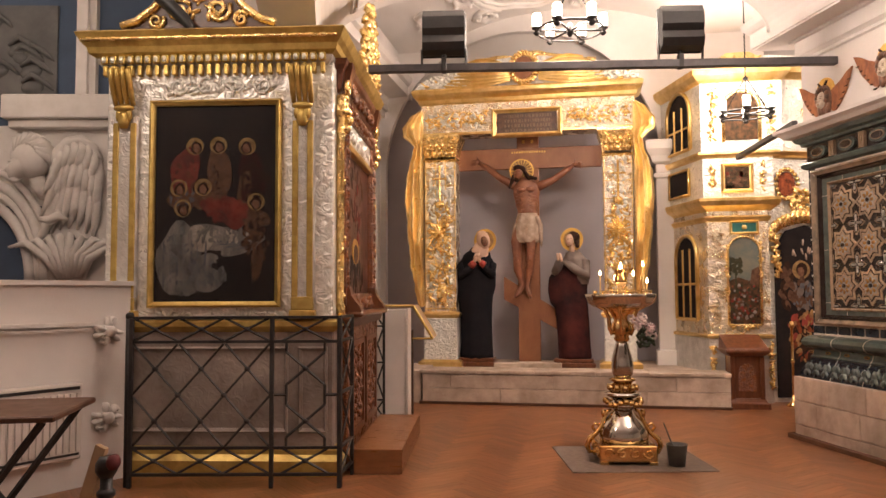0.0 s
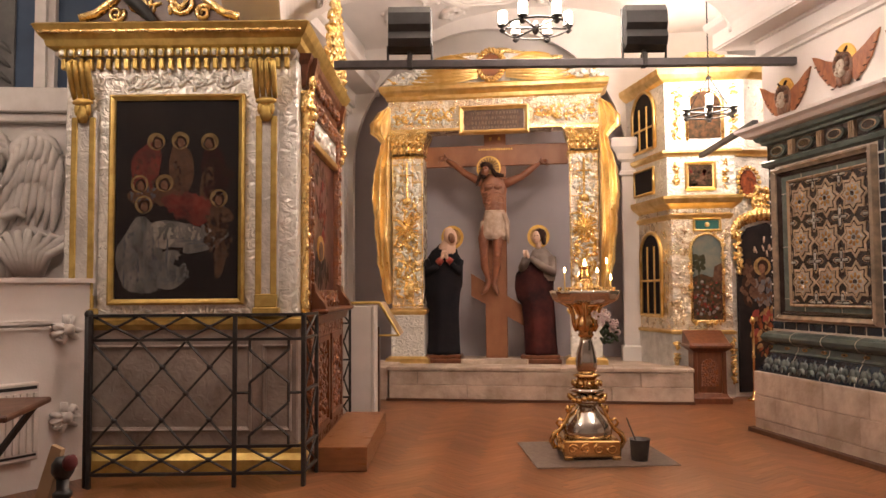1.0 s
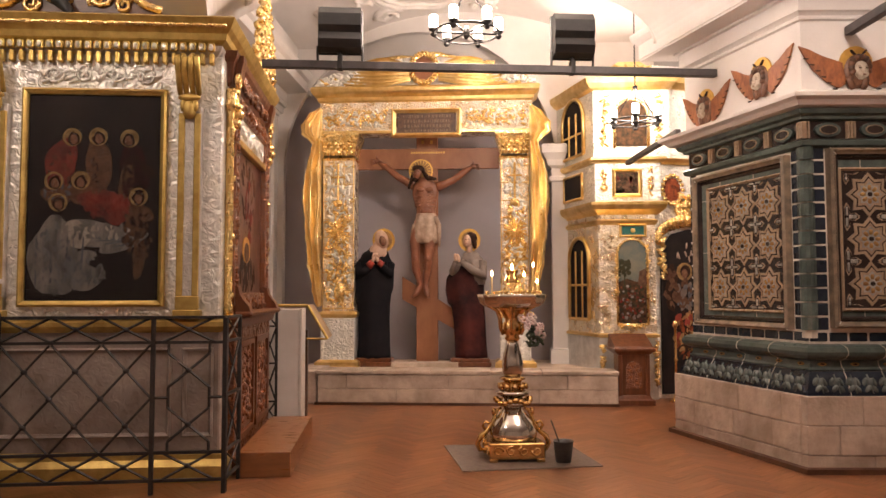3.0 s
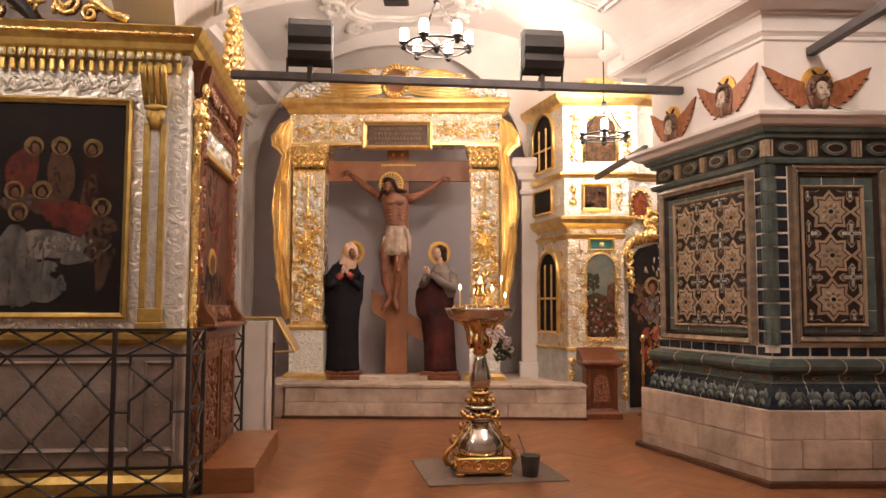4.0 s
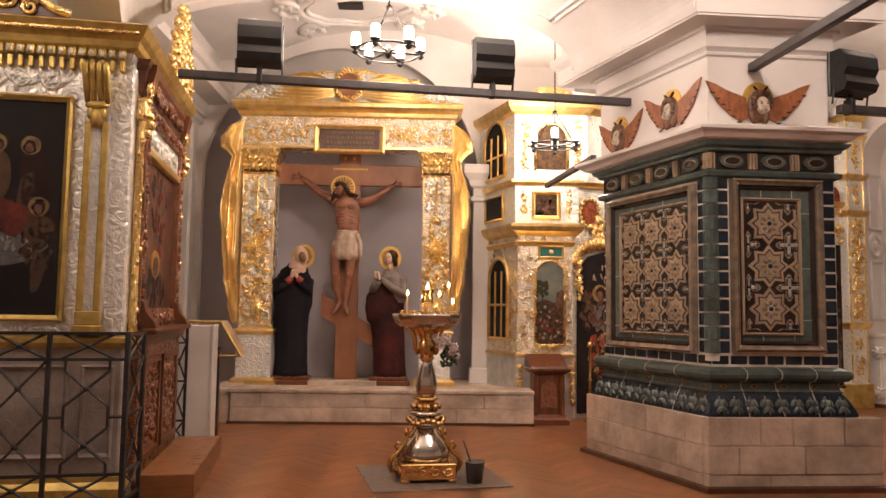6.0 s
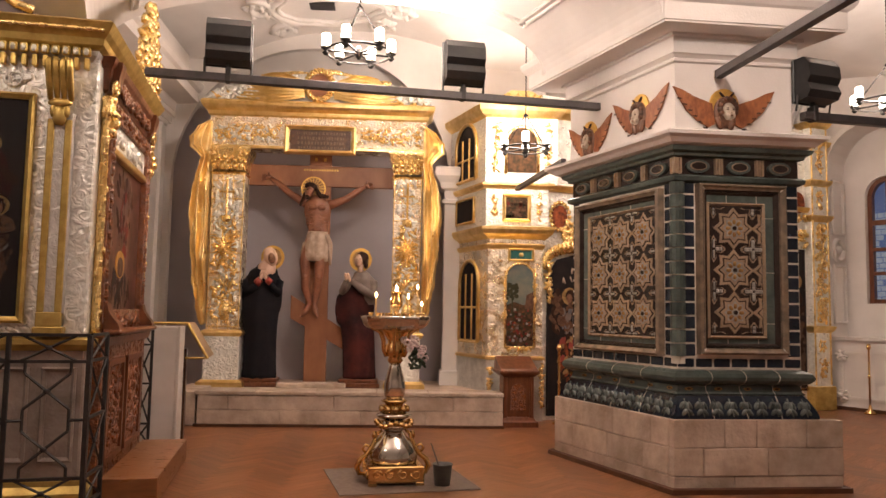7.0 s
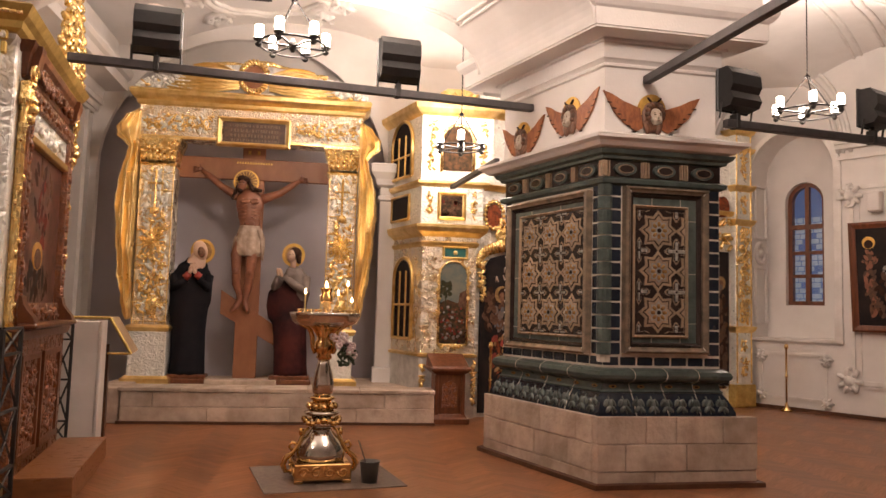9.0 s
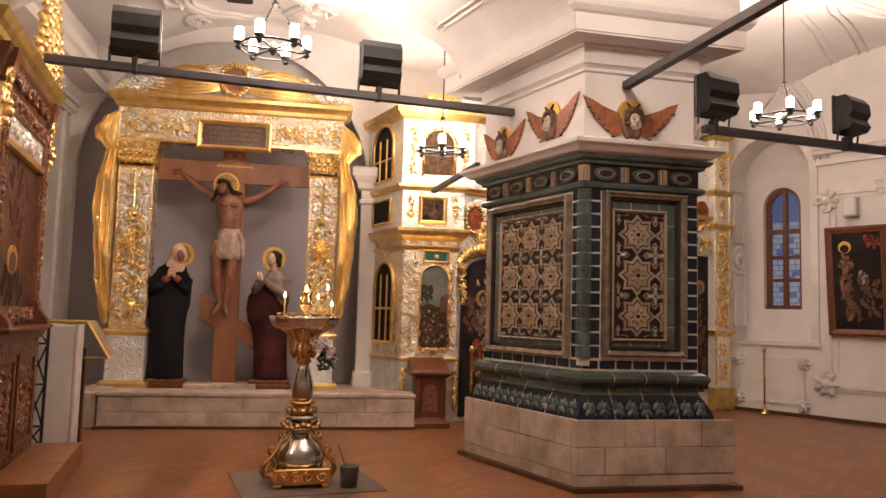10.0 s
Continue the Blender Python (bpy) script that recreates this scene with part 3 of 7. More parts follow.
s = Shape().box(0.02, 1.26, 0.02, SL - 0.02, 0, 0.50)
plinth = spart("plinth", s, STONE, "white limestone plinth of uneven blocks")
rnd = random.Random(4)


def course(z0, z1, cuts, side, depth=0.02):
    """Stone blocks of one course: side 0 along the right face, 1 along the left face."""
    for a, b in zip(cuts[:-1], cuts[1:]):
        j = rnd.uniform(-0.004, 0.006)
        g = 0.002
        sh = Shape()
        if side == 0:
            sh.box(a + g, b - g, 0 - j, 0.06, z0 + g, z1 - g, 0.005)
        else:
            sh.box(0 - j, 0.06, a + g, b - g, z0 + g, z1 - g, 0.005)
        spart("block", sh, STONE, parent=plinth)


for z0, z1, r0, l0 in ((0.0, 0.12, (0, 0.45, 1.28), (0.06, 0.7, 1.2, SL)), (0.12, 0.315, (0, 0.22, 0.7, 1.28), (0.06, 0.35, 0.8, 1.3, SL)), (0.315, 0.515, (0, 0.38, 0.62, 1.0, 1.28), (0.06, 0.25, 0.72, 1.15, SL))):
    course(z0, z1, r0, 0)
    course(z0, z1, l0, 1)
spart("baseboard", Shape().stack(0, 1.28, 0, SL, [(0.035, 0.0), (0.035, 0.035), (0.012, 0.045), (0.012, 0.0)]), DARKWOOD, "narrow dark wooden skirting")

# glazed base: sloping foot with leaves, roll, black tile row
B0, B1 = 0.03, 1.11
FOOT = [(0.075, 0.515), (0.075, 0.535), (0.062, 0.575), (0.035, 0.635), (0.012, 0.675)]
BAND = [(0.012, 0.677), (0.018, 0.685), (0.004, 0.70), (-0.004, 0.745), (0.012, 0.752)]
ROLL = [(0.012, 0.754), (0.04, 0.764), (0.058, 0.785), (0.062, 0.808), (0.05, 0.836), (0.024, 0.852), (0.0, 0.86)]
X0, X1_, Y0, Y1 = 0.10, B1 - 0.06, 0.10, SL - 0.12
spart("glazed_foot", Shape().stack(X0, X1_, Y0, Y1, FOOT), GLAZEB, "dark blue glazed sloping foot")
spart("glazed_band", Shape().stack(X0, X1_, Y0, Y1, BAND), GLAZEG, "green glazed hollow band")
spart("roll_moulding", Shape().stack(X0, X1_, Y0, Y1, ROLL), GLAZEG, "green glazed roll moulding")


def turned(sh, side):
    """Lays a shape made for the right face onto the left face."""
    if side == 1:
        sh.v = [(y, x, z) for x, y, z in sh.v]
    return sh


for side, n, end in ((0, 9, X1_), (1, 13, Y1)):
    w = (end - 0.10 + 0.06) / n
    for i in range(n):
        u = 0.07 + w * (i + 0.5)
        sh = Shape()
        for dx, z, r, rz, t in ((0, 0.585, 0.022, 0.062, 0), (-0.030, 0.605, 0.017, 0.040, 0.45), (0.030, 0.605, 0.017, 0.040, -0.45), (-0.022, 0.562, 0.016, 0.034, 0.7), (0.022, 0.562, 0.016, 0.034, -0.7)):
            y = 0.10 - 0.012 - (0.075 - (z - 0.515) * 0.42)
            sh.blob((u + dx, y, z), (r, 0.016, rz), 7, 5, t)
        sh.tube([(u, 0.10 - 0.03, 0.655), (u, 0.10 - 0.055, 0.60), (u, 0.10 - 0.088, 0.53)], [0.006, 0.008, 0.004], 5)
        spart("leaf", turned(sh, side), LEAFG)
        if i % 2 == 0:
            sh = Shape().slot(GLAZEO).disc((u + w / 2, 0.722), 0.03, 0.10 - 0.006, 0.12, 12, 0.012).slot(GLAZEK).disc((u + w / 2, 0.722), 0.014, 0.10 - 0.009, 0.12, 10, 0.006)
            spart("band_ornament", turned(sh, side), None)
    # pale joints between the foot's tiles
    for k in range(1, 4):
        u = 0.06 + (end - 0.02) * k / 4
        sh = Shape()
        for a, b in zip((FOOT + BAND + ROLL)[:-1], (FOOT + BAND + ROLL)[1:]):
            sh.bar((u + 0.004 * math.sin(b[1] * 40), 0.10 - a[0] - 0.0005, a[1]), (u + 0.004 * math.sin(b[1] * 40), 0.10 - b[0] - 0.0005, b[1]), 0.005)
        spart("joint", turned(sh, side), GROUT)
# core behind the tiles
C0, C1, V1 = 0.10, 1.06, SL - 0.12
spart("corner_core", Shape().loft([[(C0 + 0.056, C0 - 0.007, z), (C0 + 0.014, C0 - 0.010, z), (C0 - 0.010, C0 + 0.014, z), (C0 - 0.007, C0 + 0.056, z), (C0 + 0.056, C0 + 0.056, z)] for z in (0.9, 2.24)]), GROUT, "pale grout of the corner")
spart("tile_core", Shape().box(C0 + 0.004, C1 - 0.004, C0 + 0.004, V1 - 0.004, 0.515, 2.45), GROUT, "pale grouting between the tiles")


def tile(side, a0, a1, z0, z1, m, proud=0.0, g=0.006, name="tile", th=0.03):
    sh = Shape()
    if side == 0:
        sh.box(a0 + g, a1 - g, C0 - proud, C0 + th, z0 + g, z1 - g, 0.005)
    else:
        sh.box(C0 - proud, C0 + th, a0 + g, a1 - g, z0 + g, z1 - g, 0.005)
    return spart(name, sh, m)


for side, end in ((0, C1), (1, V1)):
    n = 7 if side == 0 else 9
    for i in range(n):
        w = (end - C0) / n
        tile(side, C0 + i * w, C0 + (i + 1) * w, 0.87, 0.945, GLAZEB)
# corner post: tiles in seventeen courses, green in the middle and blue at the sides
ROWS_T = 13
for i in range(ROWS_T):
    z0 = 0.95 + i * (2.24 - 0.95) / ROWS_T
    z1 = z0 + (2.24 - 0.95) / ROWS_T
    tile(0, C0 + 0.052, C0 + 0.148, z0, z1, GLAZEB)
    tile(1, C0 + 0.052, C0 + 0.138, z0, z1, GLAZEB)
    sh = Shape()
    e = 0.060
    sh.loft([[(C0 + e, C0 - 0.010, z), (C0 + 0.034, C0 - 0.022, z), (C0 + 0.010, C0 - 0.022, z), (C0 - 0.012, C0 - 0.012, z), (C0 - 0.022, C0 + 0.010, z), (C0 - 0.022, C0 + 0.034, z), (C0 - 0.010, C0 + e, z), (C0 + e, C0 + e, z)] for z in (z0 + 0.005, z1 - 0.005)])
    spart("corner_tile", sh, GLAZEG)
    tile(0, C1 - 0.11, C1, z0, z1, GLAZEB)
    tile(1, V1 - 0.10, V1, z0, z1, GLAZEB)


def panel(side, a0, a1, z0, z1, p0, p1, q0, q1):
    """A framed field: buff and green mouldings round a carpet of star tiles."""
    def put(sh, m, name, label="", parent=None):
        if side == 1:
            sh.v = [(y, x, z) for x, y, z in sh.v]
        return spart(name, sh, m, label, parent)
    bed = put(Shape().box(a0 + 0.02, a1 - 0.02, C0 - 0.006, C0 + 0.03, z0 + 0.02, z1 - 0.02), GLAZEG, "panel_field", "sea-green glazed field")
    put(Shape().border(a0, a1, z0, z1, 0.045, C0 - 0.045, C0 + 0.02), GLAZEM, "outer_moulding", "buff glazed moulding")
    put(Shape().border(a0 + 0.045, a1 - 0.045, z0 + 0.045, z1 - 0.045, 0.035, C0 - 0.02, C0 + 0.02), GLAZEK, "middle_moulding", "dark brown glazed moulding")
    put(Shape().border(p0 - 0.035, p1 + 0.035, q0 - 0.035, q1 + 0.035, 0.03, C0 - 0.016, C0 + 0.02), GLAZET, "inner_moulding")
    put(Shape().box(p0 - 0.012, p1 + 0.012, C0 - 0.012, C0 + 0.03, q0 - 0.012, q1 + 0.012), GLAZEK, "carpet_ground", "dark brown ground of the patterned tiles", bed)
    rj = random.Random(int(a1 * 100))
    for k in range(3):
        z = z0 + (z1 - z0) * (0.16 + 0.32 * k) + rj.uniform(-0.03, 0.03)
        for lo, hi in ((a0 + 0.004, p0 - 0.036), (p1 + 0.036, a1 - 0.004)):
            put(Shape().box(lo, hi, C0 - 0.0085, C0, z, z + 0.004), GROUT, "joint", "", bed)
    for k in range(2):
        u = a0 + (a1 - a0) * (0.35 + 0.36 * k) + rj.uniform(-0.02, 0.02)
        for lo, hi in ((z0 + 0.05, q0 - 0.036), (q1 + 0.036, z1 - 0.05)):
            put(Shape().box(u, u + 0.004, C0 - 0.0085, C0, lo, hi), GROUT, "joint", "", bed)
    for x, z, h in ((a0, z0, 1), (a1, z0, -1), (a0, z1, 1), (a1, z1, -1)):
        v = 1 if z == z0 else -1
        put(Shape().bar((x, C0 - 0.047, z), (x + h * 0.046, C0 - 0.040, z + v * 0.046), 0.005), GROUT, "joint", "", bed)
    return put, bed


def star(c, r, m, n=8, inner=0.72, y=0.0, rot=0.0):
    return [(c[0] + (r if i % 2 == 0 else r * inner) * math.sin(rot + math.pi * i / n), c[1] + (r if i % 2 == 0 else r * inner) * math.cos(rot + math.pi * i / n)) for i in range(2 * n)]


def carpet(side, a, p0, p1, q0, q1, centres, pitch):
    put, bed = a
    r = pitch * 0.51
    done = set()
    for cu, cz in centres:
        clip = lambda pts: [(min(max(x, p0), p1), min(max(z, q0), q1)) for x, z in pts]
        yy = C0 - 0.012
        s = Shape().plate(clip(star((cu, cz), r * 0.99, None)), yy - 0.006, yy)
        st = put(s, GLAZET, "star_tile", "", bed)
        s = Shape()
        s.slot(GLAZEK).plate(clip(star((cu, cz), r * 0.80, None)), yy - 0.009, yy - 0.005)
        s.slot(GLAZET).plate(clip(star((cu, cz), r * 0.72, None)), yy - 0.011, yy - 0.008)
        s.slot(GLAZEW).plate(clip(star((cu, cz), r * 0.55, None)), yy - 0.013, yy - 0.010)
        s.slot(GLAZEO)
        for k in range(8):
            t = k * math.pi / 4
            x, z = cu + r * 0.30 * math.sin(t), cz + r * 0.30 * math.cos(t)
            if p0 < x < p1:
                s.blob((x, yy - 0.013, z), (r * 0.09, 0.006, r * 0.16), 6, 4, t)
        if p0 < cu < p1:
            s.slot(GLAZEK).disc((cu, cz), r * 0.10, yy - 0.019, yy - 0.012, 8)
        put(s, None, "star_ornament", "", bed)
        # flowered crosses between the stars
        for dx in (-0.5, 0.5):
            for dz in (-0.5, 0.5):
                x, z = round(cu + pitch * dx, 3), round(cz + pitch * 1.04 * dz, 3)
                if (x, z) in done or not (p0 - 0.06 < x < p1 + 0.06 and q0 - 0.06 < z < q1 + 0.06):
                    continue
                done.add((x, z))
                s = Shape()
                k = r * 0.62
                arm = [(0.16, 0.16), (0.22, 0.62), (0.0, 0.95), (-0.22, 0.62), (-0.16, 0.16)]
                pts = []
                for t in range(4):
                    w = -t * math.pi / 2
                    for ax, az in arm[:-1]:
                        pts.append((x - k * (ax * -math.cos(w) + az * math.sin(w)) * -1, z + k * (az * math.cos(w) - ax * math.sin(w) * -1)))
                ring = sorted(pts, key=lambda v_: math.atan2(v_[1] - z, v_[0] - x))
                s.slot(GLAZET).plate(clip(ring), yy - 0.004, yy)
                s.slot(GLAZEK).plate(clip([(x + (a - x) * 0.84, z + (b - z) * 0.84) for a, b in ring]), yy - 0.006, yy - 0.003)
                s.slot(GLAZEW)
                for t in range(4):
                    w = t * math.pi / 2
                    for f, l in ((0.52, 0.20), (0.25, 0.16)):
                        px, pz = x + k * f * math.sin(w), z + k * f * math.cos(w)
                        if p0 < px < p1 and q0 < pz < q1:
                            s.blob((px, yy - 0.006, pz), (k * 0.10, 0.005, k * l), 6, 4, w)
                put(s, None, "cross_tile", "", bed)


P = panel(0, 0.25, 0.93, 0.97, 2.22, 0.36, 0.745, 1.12, 2.05)
carpet(0, P, 0.36, 0.745, 1.12, 2.05, [(0.53, 1.12 + 0.155 + 0.31 * k) for k in range(3)] + [(0.53 + 0.30, 1.12 + 0.155 + 0.31 * k) for k in range(3)], 0.31)
P = panel(1, 0.24, 1.37, 0.95, 2.20, 0.30, 1.17, 1.10, 2.05)
carpet(1, P, 0.30, 1.17, 1.10, 2.05, [(0.455 + 0.29 * j, 1.10 + 0.158 + 0.316 * k) for k in range(3) for j in range(3)], 0.30)

# tiled frieze and cornice
s = Shape()
s.stack(C0, C1, C0, V1, [(-0.01, 2.22), (0.03, 2.24), (0.035, 2.27), (0.015, 2.285)])
spart("lower_frieze_moulding", s, GLAZEG, "green glazed moulding")
spart("frieze_bed", Shape().stack(C0, C1, C0, V1, [(0.0, 2.28), (0.0, 2.42)]), GLAZEK, "dark glazed frieze")
for side, end in ((0, C1), (1, V1)):
    n = 3 if side == 0 else 4
    w = (end - C0) / n
    for i in range(n):
        a = C0 + i * w
        sh = Shape().slot(GLAZEG).disc((a + w * 0.5, 2.35), w * 0.28, C0 - 0.022, C0, 16, 0.05).slot(GLAZET).disc((a + w * 0.5, 2.35), w * 0.20, C0 - 0.028, C0 - 0.02, 16, 0.034).slot(GLAZEK).disc((a + w * 0.5, 2.35), w * 0.17, C0 - 0.032, C0 - 0.026, 16, 0.027)
        spart("cartouche", turned(sh, side), None)
        sh = Shape().slot(GLAZET)
        for k in range(3):
            sh.box(a + k * 0.022 - 0.025, a + k * 0.022 - 0.012, C0 - 0.024, C0, 2.29, 2.41)
        spart("triglyph", turned(sh, side), None)
s = Shape()
s.stack(C0, C1, C0, V1, [(0.0, 2.415), (0.03, 2.425), (0.035, 2.445), (0.06, 2.46), (0.075, 2.49), (0.04, 2.50)])
spart("upper_frieze_moulding", s, GLAZEG, "green glazed cornice")

# the white pier above, with its ledge and the beam to the north wall
pier = thing("pier", SX, SY, 0, 0, "white plastered pier with moulded cornices over the stove", "pier", kind="structure")
s = Shape()
s.stack(0.10, 1.02, 0.10, V1 + 0.04, [(0.06, 2.495), (0.10, 2.51), (0.13, 2.54), (0.16, 2.56), (0.165, 2.585), (0.05, 2.62), (0.0, 2.64), (0.0, 3.13), (0.02, 3.14), (0.02, 3.16), (0.012, 3.165), (0.03, 3.185), (0.045, 3.195), (0.045, 3.21), (0.03, 3.215), (0.03, 3.32), (0.06, 3.325), (0.06, 3.35)])
part("shaft", s, PLASTER, pier, "", SKEW)
s = Shape()
s.stack(0.10, 1.02, 0.10, V1 + 0.10, [(0.06, 3.345), (0.235, 3.352), (0.235, 3.365), (0.245, 3.37), (0.245, 3.50), (0.265, 3.515), (0.29, 3.55), (0.30, 3.59), (0.30, 3.61), (0.22, 3.62), (0.20, 4.7)])
part("ledge", s, PLASTER, pier, "", SKEW)
s = Shape()
for v in (0.45,):
    s.box(-0.115, -0.10, v, v + 0.03, 3.72, 4.3).box(-0.115, -0.10, v + 0.7, v + 0.73, 3.72, 4.3).box(-0.115, -0.10, v, v + 0.73, 3.72, 3.75).box(-0.115, -0.10, v, v + 0.73, 4.27, 4.3)
part("panel_mouldings", s, STUCCO, pier, "", SKEW)


def cherub(name, side, c, z, w, tilt=0.0, one=0):
    """A painted board cut out as a round head between two wings."""
    t = thing(name, 0, 0, 0, 0, "painted cut-out board of a round head with orange wings", "wall ornament", "winged heads on the pier")
    y = 0.10 - 0.004 if side == 0 else 0.10 - 0.004
    def put(sh, m, nm, label=""):
        if side == 1:
            sh.v = [(yy, x, zz) for x, yy, zz in sh.v]
        return part(nm, sh, m, t, label, Matrix.Translation((SX, SY, 0)) @ SKEW)
    put(Shape().disc((c, z + 0.04), 0.115, y - 0.012, y, 20, 0.13), HALO, "halo", "gilded round halo")
    sh = Shape().slot(BROWNW).blob((c, y - 0.010, z - 0.015), (0.092, 0.018, 0.125), 14, 8)
    sh.slot(CREAM).blob((c + 0.022, y - 0.024, z - 0.008), (0.052, 0.026, 0.068), 14, 10).blob((c + 0.040, y - 0.038, z - 0.038), (0.026, 0.016, 0.026), 8, 6).blob((c + 0.002, y - 0.036, z - 0.034), (0.024, 0.015, 0.024), 8, 6)
    put(sh, None, "head", "brown and cream painted round head")
    sh = Shape()
    for k in range(11):
        a = -0.35 + k * 0.40
        sh.slot(BROWNH if k % 2 else BROWNW).blob((c + 0.014 + 0.062 * math.cos(a), y - 0.028, z + 0.016 + 0.074 * math.sin(a)), (0.022, 0.016, 0.027), 8, 5, a)
    for e in (-0.002, 0.044):
        sh.slot(BROWNH).blob((c + e, y - 0.049, z + 0.004), (0.011, 0.004, 0.005), 6, 4).blob((c + e, y - 0.046, z + 0.017), (0.013, 0.004, 0.003), 6, 4)
    sh.slot(SKIN).blob((c + 0.026, y - 0.052, z - 0.042), (0.012, 0.004, 0.005), 6, 4).slot(CREAM).blob((c + 0.025, y - 0.053, z - 0.016), (0.008, 0.008, 0.014), 6, 4)
    for h in (-1, 1):
        sh.slot(BROWNW).blob((c + h * 0.05, y - 0.020, z - 0.095), (0.028, 0.014, 0.060), 8, 5, h * 0.3)
        sh.slot(HAIR).blob((c + 0.012 + h * 0.036, y - 0.02, z + 0.118), (0.009, 0.010, 0.040), 6, 4, h * 0.75)
    put(sh, None, "painted_hair", "brown painted curls")
    for h in (-1, 1):
        if one and h == one:
            continue
        pts = [(0.07, -0.10), (0.12, -0.13), (0.20, -0.08), (0.28, 0.0), (0.33, 0.09), (0.37, 0.17), (0.30, 0.145), (0.22, 0.10), (0.14, 0.07), (0.09, 0.05)]
        k = w / 0.74
        put(Shape().plate([(c + h * x * k, z + zz) for x, zz in pts], y - 0.014, y - 0.002), CORK, "wing", "orange-brown painted wing")
        sh = Shape()
        for i in range(6):
            x, zz = 0.14 + i * 0.037, -0.10 + i * 0.043
            sh.blob((c + h * x * k, y - 0.012, z + zz - 0.035), (0.007, 0.006, 0.024), 5, 4, h * 1.5)
        put(sh, GLAZEK, "feather_edge", "black feather tips")
    return t


cherub("winged_head", 0, 0.475, 2.775, 0.80)
cherub("winged_head", 1, 0.50, 2.82, 0.70, 0, 0)
cherub("winged_head", 1, 1.20, 2.76, 0.66, 0, 0)


# ---- the carved altar with its platform ----
s = Shape().box(-1.42, 1.80, 8.39, 10.3, 0, 0.33)
platform = on("platform", s, STONE, 0, 0, 0, 0, "long white limestone platform carrying the carved altar", "platform")
rnd = random.Random(8)
for z0, z1, cuts in ((0.02, 0.175, (-1.42, -0.55, 0.3, 1.0, 1.84)), (0.175, 0.33, (-1.42, -1.1, 0.02, 0.75, 1.3, 1.84))):
    for a, b in zip(cuts[:-1], cuts[1:]):
        part("block", Shape().box(a + 0.0015, b - 0.0015, 8.36 - rnd.uniform(0, 0.008), 8.42, z0 + 0.0015, z1 - 0.0015, 0.006), STONE, platform)
x = -1.45
while x < 1.80:
    w = rnd.uniform(0.5, 0.8)
    part("block", Shape().box(x + 0.002, min(x + w, 1.85) - 0.002, 8.345, 8.75, 0.332, 0.372, 0.006), STONE, platform)
    x += w
part("skirting", Shape().box(-1.45, 1.85, 8.345, 8.39, 0, 0.03), DARKWOOD, platform, "dark wooden skirting")
on("stone_end_block", Shape().box(-0.0, 0.28, 0, 0.9, 0, 0.36, 0.006), STONE, -1.72, 8.40, 0, 0, "white stone block beside the altar platform", "block")

AY = 9.149
altar = thing("carved_altar_frame", 0, AY, 0.42, 0, "gilded and silvered altar surround with carved drapery and pediment", "altar")
zo = -0.42


